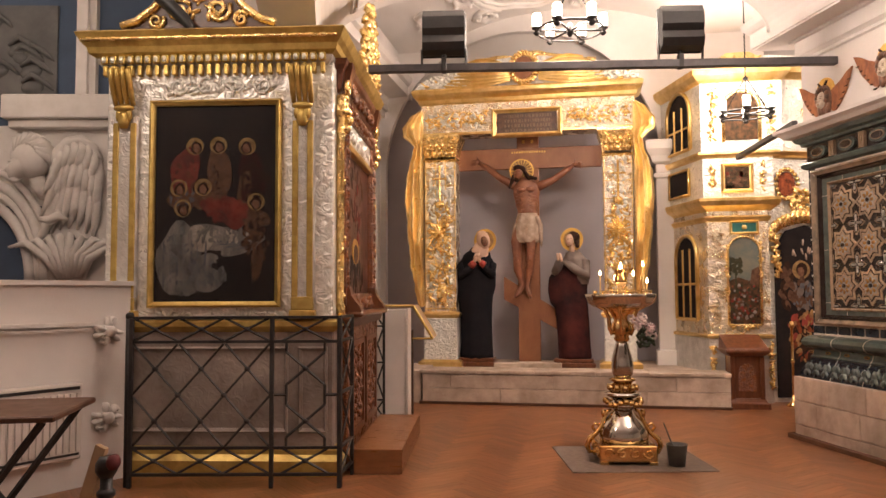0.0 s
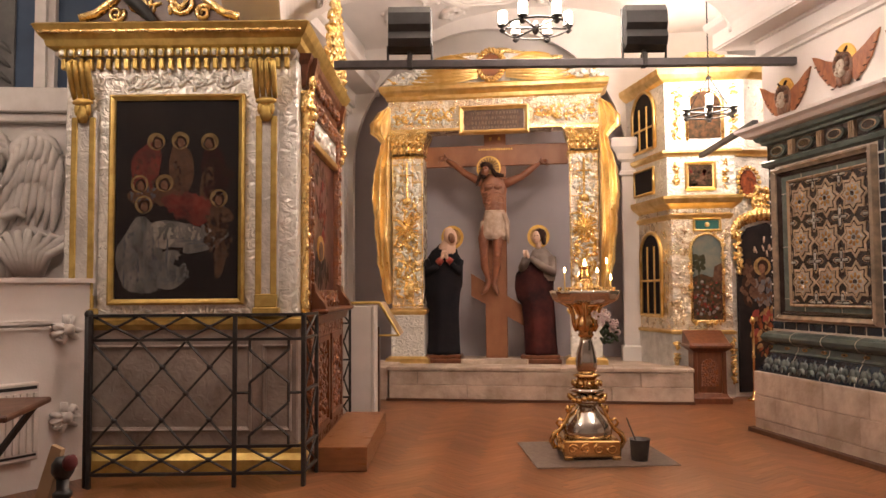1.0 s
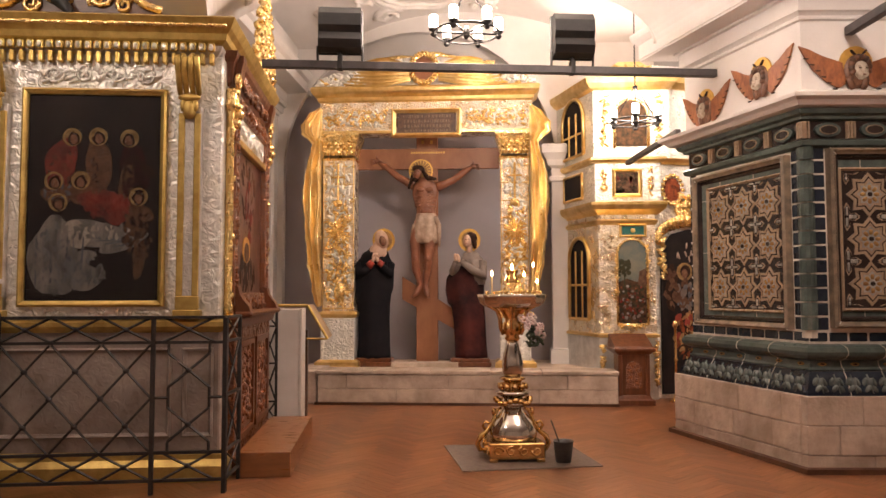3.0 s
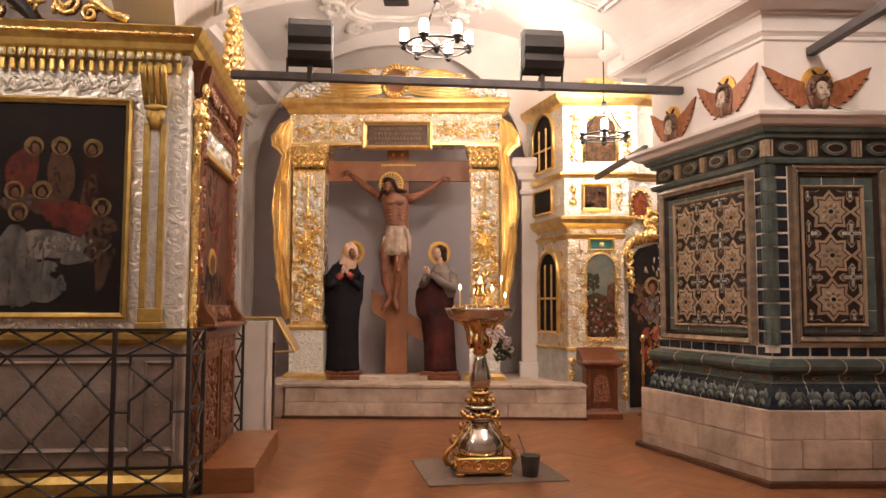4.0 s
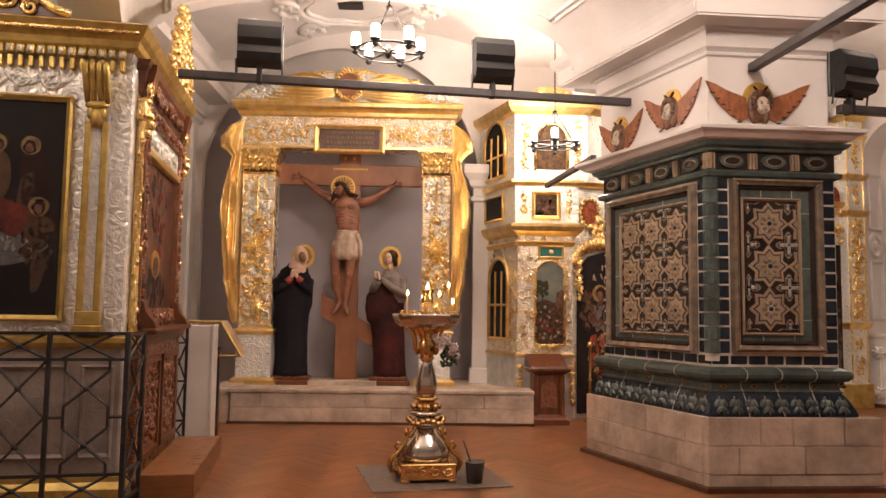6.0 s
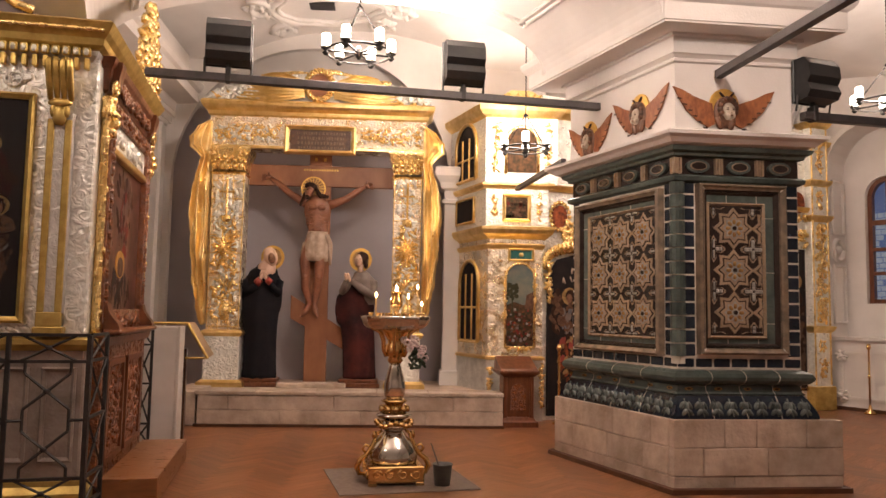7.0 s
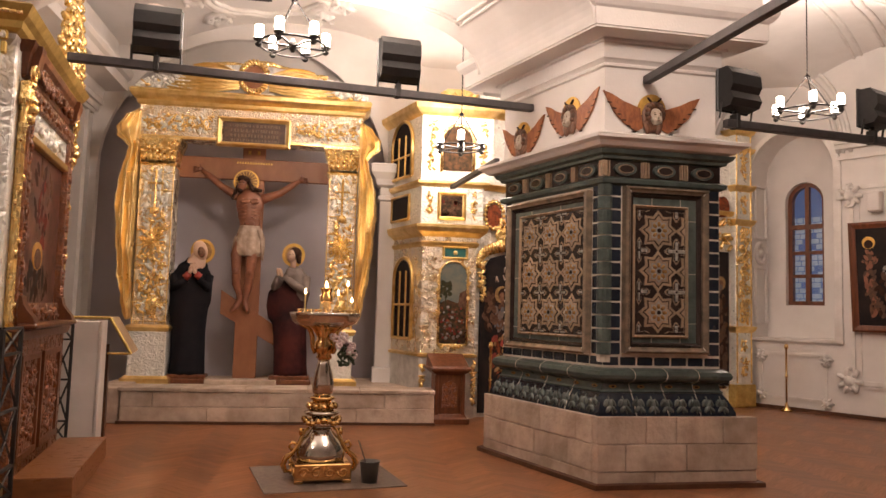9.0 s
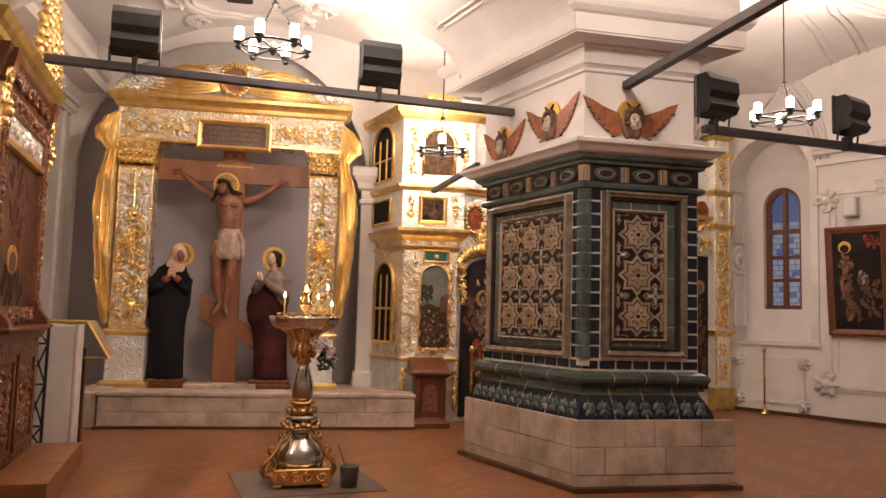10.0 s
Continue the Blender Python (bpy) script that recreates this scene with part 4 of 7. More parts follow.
def column(x0, x1, name, seed):
    c = part(name, Shape().box(x0, x1, 0, 0.30, 0.99 + zo, 2.90 + zo, 0.01), SILVERG, altar, "silvered pilaster with gilded chased emblems")
    q = random.Random(seed)
    s = Shape()
    w = x1 - x0
    for k in range(9):
        s.box(x0 - 0.003, x1 + 0.003, -0.014, 0.02, 1.03 + zo + k * 0.215, 1.040 + zo + k * 0.215, 0.003)
    for f in (0.02, 0.34, 0.66, 0.96):
        s.box(x0 + w * f, x0 + w * f + 0.009, -0.012, 0.02, 1.0 + zo, 2.86 + zo, 0.003)
    part("relief_grid", s, GOLDF, c)
    s = Shape()
    s.slot(SILVER).leaves(x0 + 0.02, x1 - 0.02, 1.05 + zo, 2.84 + zo, -0.006, 150, 0.055, seed + 50, 0.022)
    s.slot(GOLD).leaves(x0 + 0.02, x1 - 0.02, 1.05 + zo, 2.30 + zo, -0.012, 110, 0.060, seed, 0.030)
    m_ = (x0 + x1) / 2
    for k in range(10):
        a = k * math.pi / 10 + q.uniform(-.1, .1)
        s.bar((m_ - 0.14 * math.cos(a), -0.035, 1.95 + zo - 0.16 * math.sin(a)), (m_ + 0.14 * math.cos(a), -0.035, 1.95 + zo + 0.16 * math.sin(a)), 0.014)
    s.bar((m_, -0.03, 2.25 + zo), (m_, -0.03, 2.78 + zo), 0.018).bar((m_ - 0.09, -0.03, 2.62 + zo), (m_ + 0.09, -0.03, 2.62 + zo), 0.016).blob((m_, -0.03, 2.30 + zo), (0.06, 0.035, 0.05))
    part("emblem_relief", s, None, c)
    part("cap_panel", Shape().slot(GOLD).blob(((x0 + x1) / 2 + .02, -0.01, 1.22 + zo), (0.075, 0.04, 0.14)), None, c)
    # capital
    s = Shape()
    s.stack(x0, x1, 0, 0.3, [(0.0, 2.83 + zo), (0.02, 2.85 + zo), (0.0, 2.87 + zo), (0.0, 2.9 + zo), (0.02, 3.0 + zo), (0.05, 3.10 + zo), (0.06, 3.13 + zo), (0.06, 3.165 + zo)])
    for i in range(5):
        u = x0 + w * (i + 0.5) / 5
        s.blob((u, -0.02, 2.93 + zo), (0.032, 0.035, 0.055), 6, 4)
        s.blob((u, -0.045, 2.99 + zo), (0.028, 0.03, 0.03), 6, 4)
    for i in range(4):
        u = x0 + w * (i + 1) / 5
        s.blob((u, -0.03, 3.03 + zo), (0.03, 0.035, 0.05), 6, 4)
    for u, h in ((x0, 1), (x1, -1)):
        s.scroll((u + h * .02, 3.09 + zo), 0.05, -0.06, 0.016, 1.3, 0, h)
    part("capital", s, GOLD, altar, "gilded leafy capital")
    # pedestal
    part("pedestal", Shape().box(x0 - 0.01, x1 + 0.01, -0.02, 0.32, 0.40 + zo, 0.92 + zo, 0.008), SILVER, altar, "chased silver pedestal")
    s = Shape().stack(x0, x1, 0, 0.3, [(0.01, 0.92 + zo), (0.03, 0.93 + zo), (0.05, 0.965 + zo), (0.04, 0.985 + zo), (0.0, 1.0 + zo)])
    part("pedestal_cap", s, GOLDF, altar, "gilded mouldings")
    s = Shape().stack(x0, x1, 0, 0.3, [(0.07, 0.33 + zo), (0.07, 0.39 + zo), (0.03, 0.42 + zo)])
    part("pedestal_foot", s, GOLDF, altar, "gilded mouldings")


column(-1.555, -1.165, "pilaster", 3)
column(0.60, 0.945, "pilaster", 5)
s = Shape().box(-1.60, 0.985, 0.0, 0.34, 3.17 + zo, 3.56 + zo, 0.008)
ent = part("entablature", s, SILVERG, altar, "silvered frieze with gilded vine relief")
s = Shape()
s.slot(SILVER).leaves(-1.58, -0.75, 3.22 + zo, 3.46 + zo, -0.004, 80, 0.05, 13, 0.024).leaves(0.16, 0.97, 3.22 + zo, 3.46 + zo, -0.004, 80, 0.05, 14, 0.024)
s.slot(GOLD).leaves(-1.56, -0.75, 3.22 + zo, 3.46 + zo, -0.012, 50, 0.05, 11, 0.03).leaves(0.18, 0.95, 3.22 + zo, 3.46 + zo, -0.012, 50, 0.05, 12, 0.03)
for k in range(4):
    s.scroll((-1.46 + k * 0.2, 3.36 + zo), 0.08, -0.012, 0.010, 1.3, k, 1 if k % 2 else -1)
    s.scroll((0.28 + k * 0.19, 3.36 + zo), 0.08, -0.012, 0.010, 1.3, k, 1 if k % 2 else -1)
part("vine_relief", s, None, ent, "gilded vine scrolls")
s = Shape().stack(-1.60, 0.985, 0, 0.34, [(0.0, 3.54 + zo), (0.02, 3.56 + zo), (0.03, 3.60 + zo), (0.07, 3.63 + zo), (0.09, 3.66 + zo), (0.10, 3.70 + zo), (0.08, 3.725 + zo), (0.02, 3.735 + zo)])
part("cornice", s, GOLDF, altar, "gilded cornice")
part("lower_moulding", Shape().box(-1.62, -0.70, -0.02, 0.02, 3.155 + zo, 3.19 + zo, 0.006), GOLDF, altar)
part("lower_moulding", Shape().box(0.125, 1.0, -0.02, 0.02, 3.155 + zo, 3.19 + zo, 0.006), GOLDF, altar)
part("plate_frame", Shape().border(-0.71, 0.135, 3.10 + zo, 3.445 + zo, 0.05, -0.05, 0.02), GOLDF, altar, "gilded frame round the title plate")
pl = part("title_plate", Shape().box(-0.645, 0.07, -0.02, 0.02, 3.13 + zo, 3.40 + zo, 0.004), BROWNH, altar, "dark plate with four lines of worn relief lettering")
s = Shape()
q = random.Random(2)
for r in range(4):
    u = -0.60 + q.uniform(0, .05)
    while u < 0.0:
        w = q.uniform(0.006, 0.030)
        s.box(u, u + w, -0.023, -0.019, 3.16 + zo + r * 0.06, 3.16 + zo + r * 0.06 + 0.034)
        u += w + q.uniform(0.008, 0.022)
part("lettering", s, TEXTC, pl, "worn unreadable lettering as bars")
# pediment: shallow curve, silver clouds at the ends, gathered gilded cloth, oval wreath
def ped(x):
    q = (x + 0.31) / 1.34
    return 3.74 + zo + 0.36 * max(0.0, 1 - q * q) ** 0.9
pts = [(-1.66 + 2.69 * i / 24, ped(-1.66 + 2.69 * i / 24)) for i in range(25)]
s = Shape().plate([(-1.66, 3.73 + zo)] + pts + [(1.03, 3.73 + zo)], 0.02, 0.28)
part("pediment", s, SILVER, altar, "curved silvered pediment")
s = Shape()
q = random.Random(21)
for k in range(190):
    h = q.choice((-1, 1))
    x = -0.31 + h * q.uniform(0.72, 1.33)
    z = q.uniform(3.75 + zo, max(3.77 + zo, ped(x) + 0.02))
    r = q.uniform(0.6, 1.2)
    s.slot(GOLD if q.random() < 0.16 else SILVER).blob((x, 0.0, z), (0.045 * r, 0.045 * r, 0.020 * r), 7, 5, q.uniform(-0.9, 0.9))
part("cloud_relief", s, None, altar, "silvered cloud bosses")
s = Shape()
for h in (-1, 1):
    g = []
    for i in range(9):
        t = i / 8
        row = []
        for j in range(23):
            a = j / 22
            x0_, z0_ = -0.31 + h * 0.17, 3.98 + zo - 0.20 * a
            x1_ = -0.31 + h * (1.0 - 0.30 * (1 - a))
            z1_ = (ped(x1_) + 0.03) * (1 - a) + (3.75 + zo) * a
            x, z = x0_ + (x1_ - x0_) * t, z0_ + (z1_ - z0_) * t + 0.05 * math.sin(math.pi * t) * (1 - 2 * a)
            row.append((x, -0.035 - 0.03 * math.sin(j * 2.1 + 2.5 * t) * (0.4 + t) - 0.03 * math.sin(math.pi * t), z))
        g.append(row)
    s.loft(g, False, True, False)
part("gathered_cloth", s, GOLDF, altar, "gilded carved cloth gathered to the middle")
s = Shape()
for ph in (0.0, math.pi):
    pts = []
    for k in range(73):
        a = 2 * math.pi * k / 72
        r = 1 + 0.16 * math.sin(12 * a + ph)
        pts.append((-0.31 + 0.155 * r * math.cos(a), -0.08 - 0.022 * math.cos(12 * a + ph), 3.93 + zo + 0.175 * r * math.sin(a)))
    s.tube(pts, 0.017, 6)
for k in range(24):
    a = 2 * math.pi * k / 24
    s.blob((-0.31 + 0.155 * math.cos(a), -0.07, 3.93 + zo + 0.175 * math.sin(a)), (0.016, 0.02, 0.03), 6, 4, -a + .5)
part("wreath", s, GOLD, altar, "gilded twined wreath")
part("wreath_oval", Shape().disc((-0.31, 3.93 + zo), 0.13, -0.06, 0.02, 20, 0.14), CROSSW, altar, "brown oval in the wreath")
part("crest", Shape().tube([(-0.31 + x, 0.08, ped(-0.31 + x) + 0.02 + 0.02 * math.sin(x * 9)) for x in [-0.85 + i * 0.085 for i in range(21)]], [0.02 + 0.03 * abs(math.sin(i * .7)) for i in range(21)], 7), GOLD, altar, "gilded crest")


def drape(name, inner, h):
    """Gilded carved curtain: knotted at the top, falling in folds beside the pilaster."""
    rows = []
    prof = [(3.46, 0.03, 0), (3.40, 0.12, 0), (3.27, 0.25, 0), (3.16, 0.255, 0), (3.10, 0.16, 0), (3.02, 0.10, 0), (2.92, 0.125, 0), (2.8, 0.17, 0), (2.62, 0.21, 0), (2.45, 0.23, 0), (2.2, 0.215, 0), (2.0, 0.20, 0), (1.8, 0.185, 0), (1.55, 0.15, 0), (1.28, 0.10, 0), (1.15, 0.07, 0), (1.03, 0.03, 0)]
    fine = []
    for (za, wa, _), (zb, wb, _) in zip(prof[:-1], prof[1:]):
        for k in range(4):
            t = k / 4
            fine.append((za + (zb - za) * t, wa + (wb - wa) * t))
    for k, (z, w) in enumerate(fine):
        row = []
        swing = 0.9 * math.sin(z * 1.9 + 0.5) + 0.2 * math.sin(z * 6.1)
        for j in range(41):
            a = j / 40
            pleat = 1 - abs(math.sin(a * 8.5 + swing)) ** 0.7
            cross_ = 1 - abs(math.sin(a * 2.6 - z * 5.2 + 0.8 * math.sin(z * 3))) ** 0.8
            edge = 0.006 * math.sin(z * 17) + 0.005 * math.sin(z * 41)
            row.append((inner + h * (a * (w + edge)), -0.03 - (0.095 * pleat + 0.05 * cross_) * min(1, w / 0.12) - 0.06 * math.sin(math.pi * a), z + zo + 0.012 * math.sin(a * 17)))
        for j in range(40, -1, -1):
            a = j / 40
            row.append((inner + h * a * w, 0.10, z + zo))
        rows.append(row)
    return part(name, Shape().loft(rows, True, True), GOLDD, altar, "gilded carved drapery hanging in folds")


drape("drapery", -1.565, -1)
drape("drapery", 0.955, 1)

# crucifix, one plain figure on it
cross = thing("wooden_cross", -0.305, 9.45, 0.42, 0, "tall brown wooden eight-pointed cross with faint gold lettering", "cross")
part("upright", Shape().box(-0.135, 0.135, 0, 0.05, -0.09, 2.78, 0.006), CROSSW, cross)
part("crossbar", Shape().box(-0.95, 0.90, -0.012, 0.052, 2.34, 2.60, 0.006), CROSSW, cross)
part("footrest", Shape().plate([(-0.31, 1.0), (0.39, 0.56), (0.39, 0.32), (-0.31, 0.72)], -0.014, 0.055), CROSSW, cross, "slanting lower bar")
s = Shape()
for k in range(14):
    s.box(-0.20 + k * 0.031, -0.182 + k * 0.031, -0.017, -0.012, 2.535, 2.558)
s.box(-0.07, -0.04, -0.006, 0.0, 2.66, 2.70).box(0.04, 0.07, -0.006, 0.0, 2.66, 2.70)
part("lettering", s, HALO, cross, "small gold lettering as bars")
def body(sh, levels, depth, folds, seed, y=0.0, seg=28):
    """A standing form from (height, left, right) levels, smoothed, with soft folds."""
    rings = []
    for (za, la, ra), (zb, lb, rb) in zip(levels[:-1], levels[1:]):
        for k in range(4):
            t = k / 4
            t = t * t * (3 - 2 * t)
            z, l, r = za + (zb - za) * k / 4, la + (lb - la) * t, ra + (rb - ra) * t
            rings.append((z, l, r))
    rings.append(levels[-1])
    out = []
    for z, l, r in rings:
        c, w = (l + r) / 2, (r - l) / 2
        ring = []
        for i in range(seg):
            a = 2 * math.pi * i / seg
            f = 1 + folds * math.sin(7 * a + seed + 1.3 * math.sin(3 * z + seed)) + 0.5 * folds * math.sin(13 * a - 2 * z)
            ring.append((c + w * math.cos(a), y + min(depth, 0.75 * w) * f * math.sin(a), z))
        out.append(ring)
    return sh.loft(out, True, True)


s = Shape()
yy = -0.09
s.slot(SKIN)
body(s, [(1.60, -0.115, 0.125), (1.72, -0.12, 0.125), (1.80, -0.125, 0.115), (1.90, -0.15, 0.125), (2.02, -0.175, 0.15), (2.12, -0.175, 0.145), (2.17, -0.12, 0.09), (2.22, -0.09, 0.02)], 0.085, 0.02, 1, yy)
for k in range(5):
    z = 1.87 + k * 0.04
    for h in (-1, 1):
        s.tube([(-0.015 + h * 0.03, yy - 0.082, z), (-0.015 + h * 0.08, yy - 0.078, z - 0.012), (-0.015 + h * 0.125, yy - 0.045, z - 0.008)], 0.0065, 5)
s.blob((-0.06, yy - 0.075, 2.06), (0.062, 0.022, 0.036)).blob((0.04, yy - 0.075, 2.06), (0.062, 0.022, 0.036)).blob((-0.005, yy - 0.07, 1.80), (0.07, 0.022, 0.05))
for pts in ([(-0.15, 2.12), (-0.24, 2.17), (-0.36, 2.24), (-0.50, 2.36), (-0.60, 2.43)], [(0.12, 2.10), (0.22, 2.14), (0.33, 2.19), (0.46, 2.29), (0.55, 2.355)]):
    s.tube([(x, yy + 0.02 * i, z) for i, (x, z) in enumerate(pts)], [0.062, 0.052, 0.043, 0.040, 0.026], 9)
    x, z = pts[-1]
    h = -1 if x < 0 else 1
    s.blob((x + h * 0.035, yy + 0.075, z + 0.012), (0.045, 0.018, 0.032), 8, 5, h * 0.3)
    for k in range(4):
        s.tube([(x + h * 0.05, yy + 0.07, z + 0.03 - 0.014 * k), (x + h * 0.085, yy + 0.055, z + 0.04 - 0.022 * k), (x + h * 0.105, yy + 0.045, z + 0.028 - 0.022 * k)], 0.007, 5)
    s.tube([(x + h * 0.02, yy + 0.07, z + 0.03), (x + h * 0.03, yy + 0.05, z + 0.075)], 0.008, 5)
for h, knee, ankle, toe in ((-1, (-0.13, 1.22), (-0.07, 0.90), (-0.165, 0.75)), (1, (0.03, 1.22), (-0.015, 0.88), (0.03, 0.74))):
    s.tube([(h * 0.06 - 0.01, yy, 1.66), (knee[0] + h * 0.01, yy - 0.04, 1.42), (knee[0], yy - 0.065, knee[1]), (knee[0] * 0.9 - 0.01, yy - 0.03, 1.08), (ankle[0], yy - 0.01, ankle[1]), (ankle[0] + (toe[0] - ankle[0]) * 0.5, yy - 0.04, 0.80), (toe[0], yy - 0.08, toe[1])], [0.085, 0.070, 0.052, 0.053, 0.034, 0.034, 0.018], 10)
    s.blob((knee[0], yy - 0.10, knee[1]), (0.034, 0.025, 0.042))
s.slot(CLOTH)
body(s, [(1.41, -0.155, 0.13), (1.46, -0.18, 0.155), (1.58, -0.17, 0.15), (1.70, -0.14, 0.135), (1.77, -0.125, 0.12)], 0.13, 0.10, 4, yy - 0.01)
s.tube([(0.11, yy - 0.06, 1.73), (0.15, yy - 0.05, 1.62), (0.155, yy - 0.05, 1.48), (0.165, yy - 0.04, 1.36)], [0.032, 0.036, 0.032, 0.010], 7).tube([(-0.15, yy - 0.05, 1.64), (-0.175, yy - 0.03, 1.5), (-0.18, yy - 0.03, 1.40)], [0.02, 0.025, 0.008], 6)
s.slot(HALO).disc((-0.07, 2.30), 0.15, yy - 0.008, yy + 0.01, 28).slot(HALOD).disc((-0.07, 2.30), 0.132, yy - 0.012, yy - 0.007, 28)
for k in range(20):
    a = k * math.pi / 10
    s.slot(HALO).tube([(-0.07 + 0.075 * math.cos(a), yy - 0.014, 2.30 + 0.075 * math.sin(a)), (-0.07 + 0.128 * math.cos(a), yy - 0.014, 2.30 + 0.128 * math.sin(a))], 0.005, 4)
s.slot(SKIN).blob((-0.105, yy - 0.10, 2.25), (0.052, 0.055, 0.082), 12, 8, 0.3).blob((-0.112, yy - 0.155, 2.25), (0.010, 0.012, 0.024), 6, 4, 0.3)
s.slot(HAIR).blob((-0.09, yy - 0.075, 2.315), (0.080, 0.07, 0.052), 10, 6, 0.25).blob((-0.125, yy - 0.115, 2.185), (0.034, 0.030, 0.040)).blob((0.0, yy - 0.07, 2.235), (0.026, 0.03, 0.075), 8, 6, -0.5).blob((0.055, yy - 0.075, 2.205), (0.045, 0.025, 0.026), 8, 6, 0.3).blob((0.10, yy - 0.07, 2.195), (0.028, 0.02, 0.024)).blob((-0.175, yy - 0.07, 2.19), (0.024, 0.03, 0.085), 8, 6, 0.3).blob((-0.205, yy - 0.07, 2.11), (0.020, 0.025, 0.045), 8, 6, 0.2)
for x, z in ((-0.125, 2.268), (-0.085, 2.275)):
    s.blob((x, yy - 0.150, z), (0.013, 0.006, 0.005), 6, 4)
on("crucifix_figure", s, None, -0.305, 9.45, 0.42, 0, "carved and painted figure with white loincloth fixed on the wooden cross", "statue")

# veiled statue with bowed head and crossed hands
s = Shape()
s.slot(WOOD).box(-0.235, 0.235, -0.13, 0.15, 0.0, 0.055, 0.01).box(-0.22, 0.22, -0.12, 0.14, 0.055, 0.10, 0.01)
s.slot(ROBE)
body(s, [(0.09, -0.215, 0.20), (0.30, -0.20, 0.19), (0.55, -0.205, 0.185), (0.69, -0.22, 0.19), (0.80, -0.25, 0.20), (0.92, -0.262, 0.232), (1.10, -0.240, 0.238), (1.20, -0.215, 0.215), (1.29, -0.165, 0.175), (1.37, -0.07, 0.15), (1.43, 0.02, 0.13)], 0.12, 0.06, 2)
s.slot(HALO).disc((0.115, 1.46), 0.138, -0.055, -0.035, 28).slot(HALOD).disc((0.115, 1.46), 0.105, -0.058, -0.054, 28)
s.slot(VEIL).blob((0.095, -0.085, 1.465), (0.082, 0.07, 0.115), 14, 9, -0.28)
body(s, [(1.24, -0.02, 0.14), (1.30, -0.07, 0.155), (1.36, -0.055, 0.16), (1.42, -0.01, 0.16), (1.46, 0.02, 0.15)], 0.11, 0.08, 5, -0.045)
s.slot(FLESHP).blob((0.115, -0.135, 1.445), (0.046, 0.035, 0.066), 12, 8, -0.3).slot(HAIR).blob((0.098, -0.166, 1.452), (0.012, 0.005, 0.004), 6, 4).blob((0.135, -0.166, 1.445), (0.012, 0.005, 0.004), 6, 4).slot(REDC).blob((0.125, -0.166, 1.408), (0.011, 0.005, 0.004), 6, 4)
s.slot(ROBE).tube([(-0.19, -0.03, 1.18), (-0.17, -0.11, 1.06), (-0.04, -0.15, 1.14)], [0.06, 0.06, 0.045], 8).tube([(0.20, -0.03, 1.18), (0.20, -0.11, 1.06), (0.11, -0.15, 1.15)], [0.055, 0.055, 0.04], 8)
s.slot(REDC).tube([(-0.05, -0.155, 1.155), (0.0, -0.165, 1.205)], [0.046, 0.038], 8).tube([(0.12, -0.155, 1.165), (0.07, -0.17, 1.205)], [0.042, 0.036], 8)
s.slot(VEIL)
for h in (-1, 1):
    s.blob((0.035 - h * 0.022, -0.19, 1.235), (0.024, 0.016, 0.042), 8, 5, h * 0.35)
    for k in range(4):
        s.tube([(0.035 - h * (0.012 + 0.010 * k), -0.195, 1.25), (0.035 + h * (0.022 - 0.014 * k), -0.195, 1.305)], 0.0065, 5)
ob = on("mourning_statue", s, None, -0.94, 9.33, 0.33, 0, "painted wooden veiled statue in blue-black robe with gold halo", "statue", "mourners beside the cross")
ob.matrix_world = ob.matrix_world @ Matrix.Diagonal((1.0, 1.0, 1.05, 1.0))

# young statue with raised face and joined hands
s = Shape()
s.slot(WOOD).box(-0.25, 0.26, -0.13, 0.15, 0.0, 0.055, 0.01).box(-0.23, 0.24, -0.12, 0.14, 0.055, 0.10, 0.01)
s.slot(MAROON)
body(s, [(0.09, -0.18, 0.215), (0.30, -0.185, 0.20), (0.50, -0.195, 0.19), (0.66, -0.215, 0.18), (0.75, -0.275, 0.175), (0.88, -0.295, 0.175), (1.0, -0.285, 0.18), (1.12, -0.22, 0.18), (1.20, -0.15, 0.17), (1.26, -0.08, 0.12)], 0.115, 0.07, 3)
s.slot(GREYC)
body(s, [(0.94, 0.02, 0.19), (1.02, -0.05, 0.20), (1.12, -0.10, 0.20), (1.22, -0.11, 0.175), (1.29, -0.08, 0.12), (1.34, -0.035, 0.06)], 0.13, 0.05, 6, -0.015)
s.tube([(0.15, -0.05, 1.20), (0.165, -0.12, 1.04), (0.02, -0.17, 1.12), (-0.10, -0.18, 1.21)], [0.062, 0.062, 0.048, 0.030], 9).tube([(-0.10, -0.05, 1.20), (-0.205, -0.11, 1.09), (-0.165, -0.17, 1.20)], [0.055, 0.05, 0.030], 8)
s.slot(HALO).disc((0.0, 1.455), 0.135, -0.045, -0.025, 28).slot(HALOD).disc((0.0, 1.455), 0.10, -0.048, -0.044, 28)
s.slot(VEIL).lathe([(0.036, 1.31), (0.034, 1.40)], 10, (0.0, -0.05)).blob((-0.022, -0.095, 1.445), (0.050, 0.050, 0.074), 12, 8, 0.12)
s.slot(HAIR).blob((0.025, -0.07, 1.485), (0.072, 0.058, 0.062), 10, 7, 0.3).blob((0.062, -0.07, 1.42), (0.030, 0.04, 0.075), 8, 6, -0.15).blob((-0.04, -0.142, 1.455), (0.012, 0.005, 0.004), 6, 4).blob((-0.005, -0.142, 1.460), (0.011, 0.005, 0.004), 6, 4)
s.slot(REDC).blob((-0.030, -0.143, 1.412), (0.010, 0.005, 0.004), 6, 4)
s.slot(VEIL).blob((-0.130, -0.19, 1.245), (0.022, 0.028, 0.058), 8, 6, -0.3).blob((-0.165, -0.185, 1.25), (0.018, 0.024, 0.052), 8, 6, -0.15)
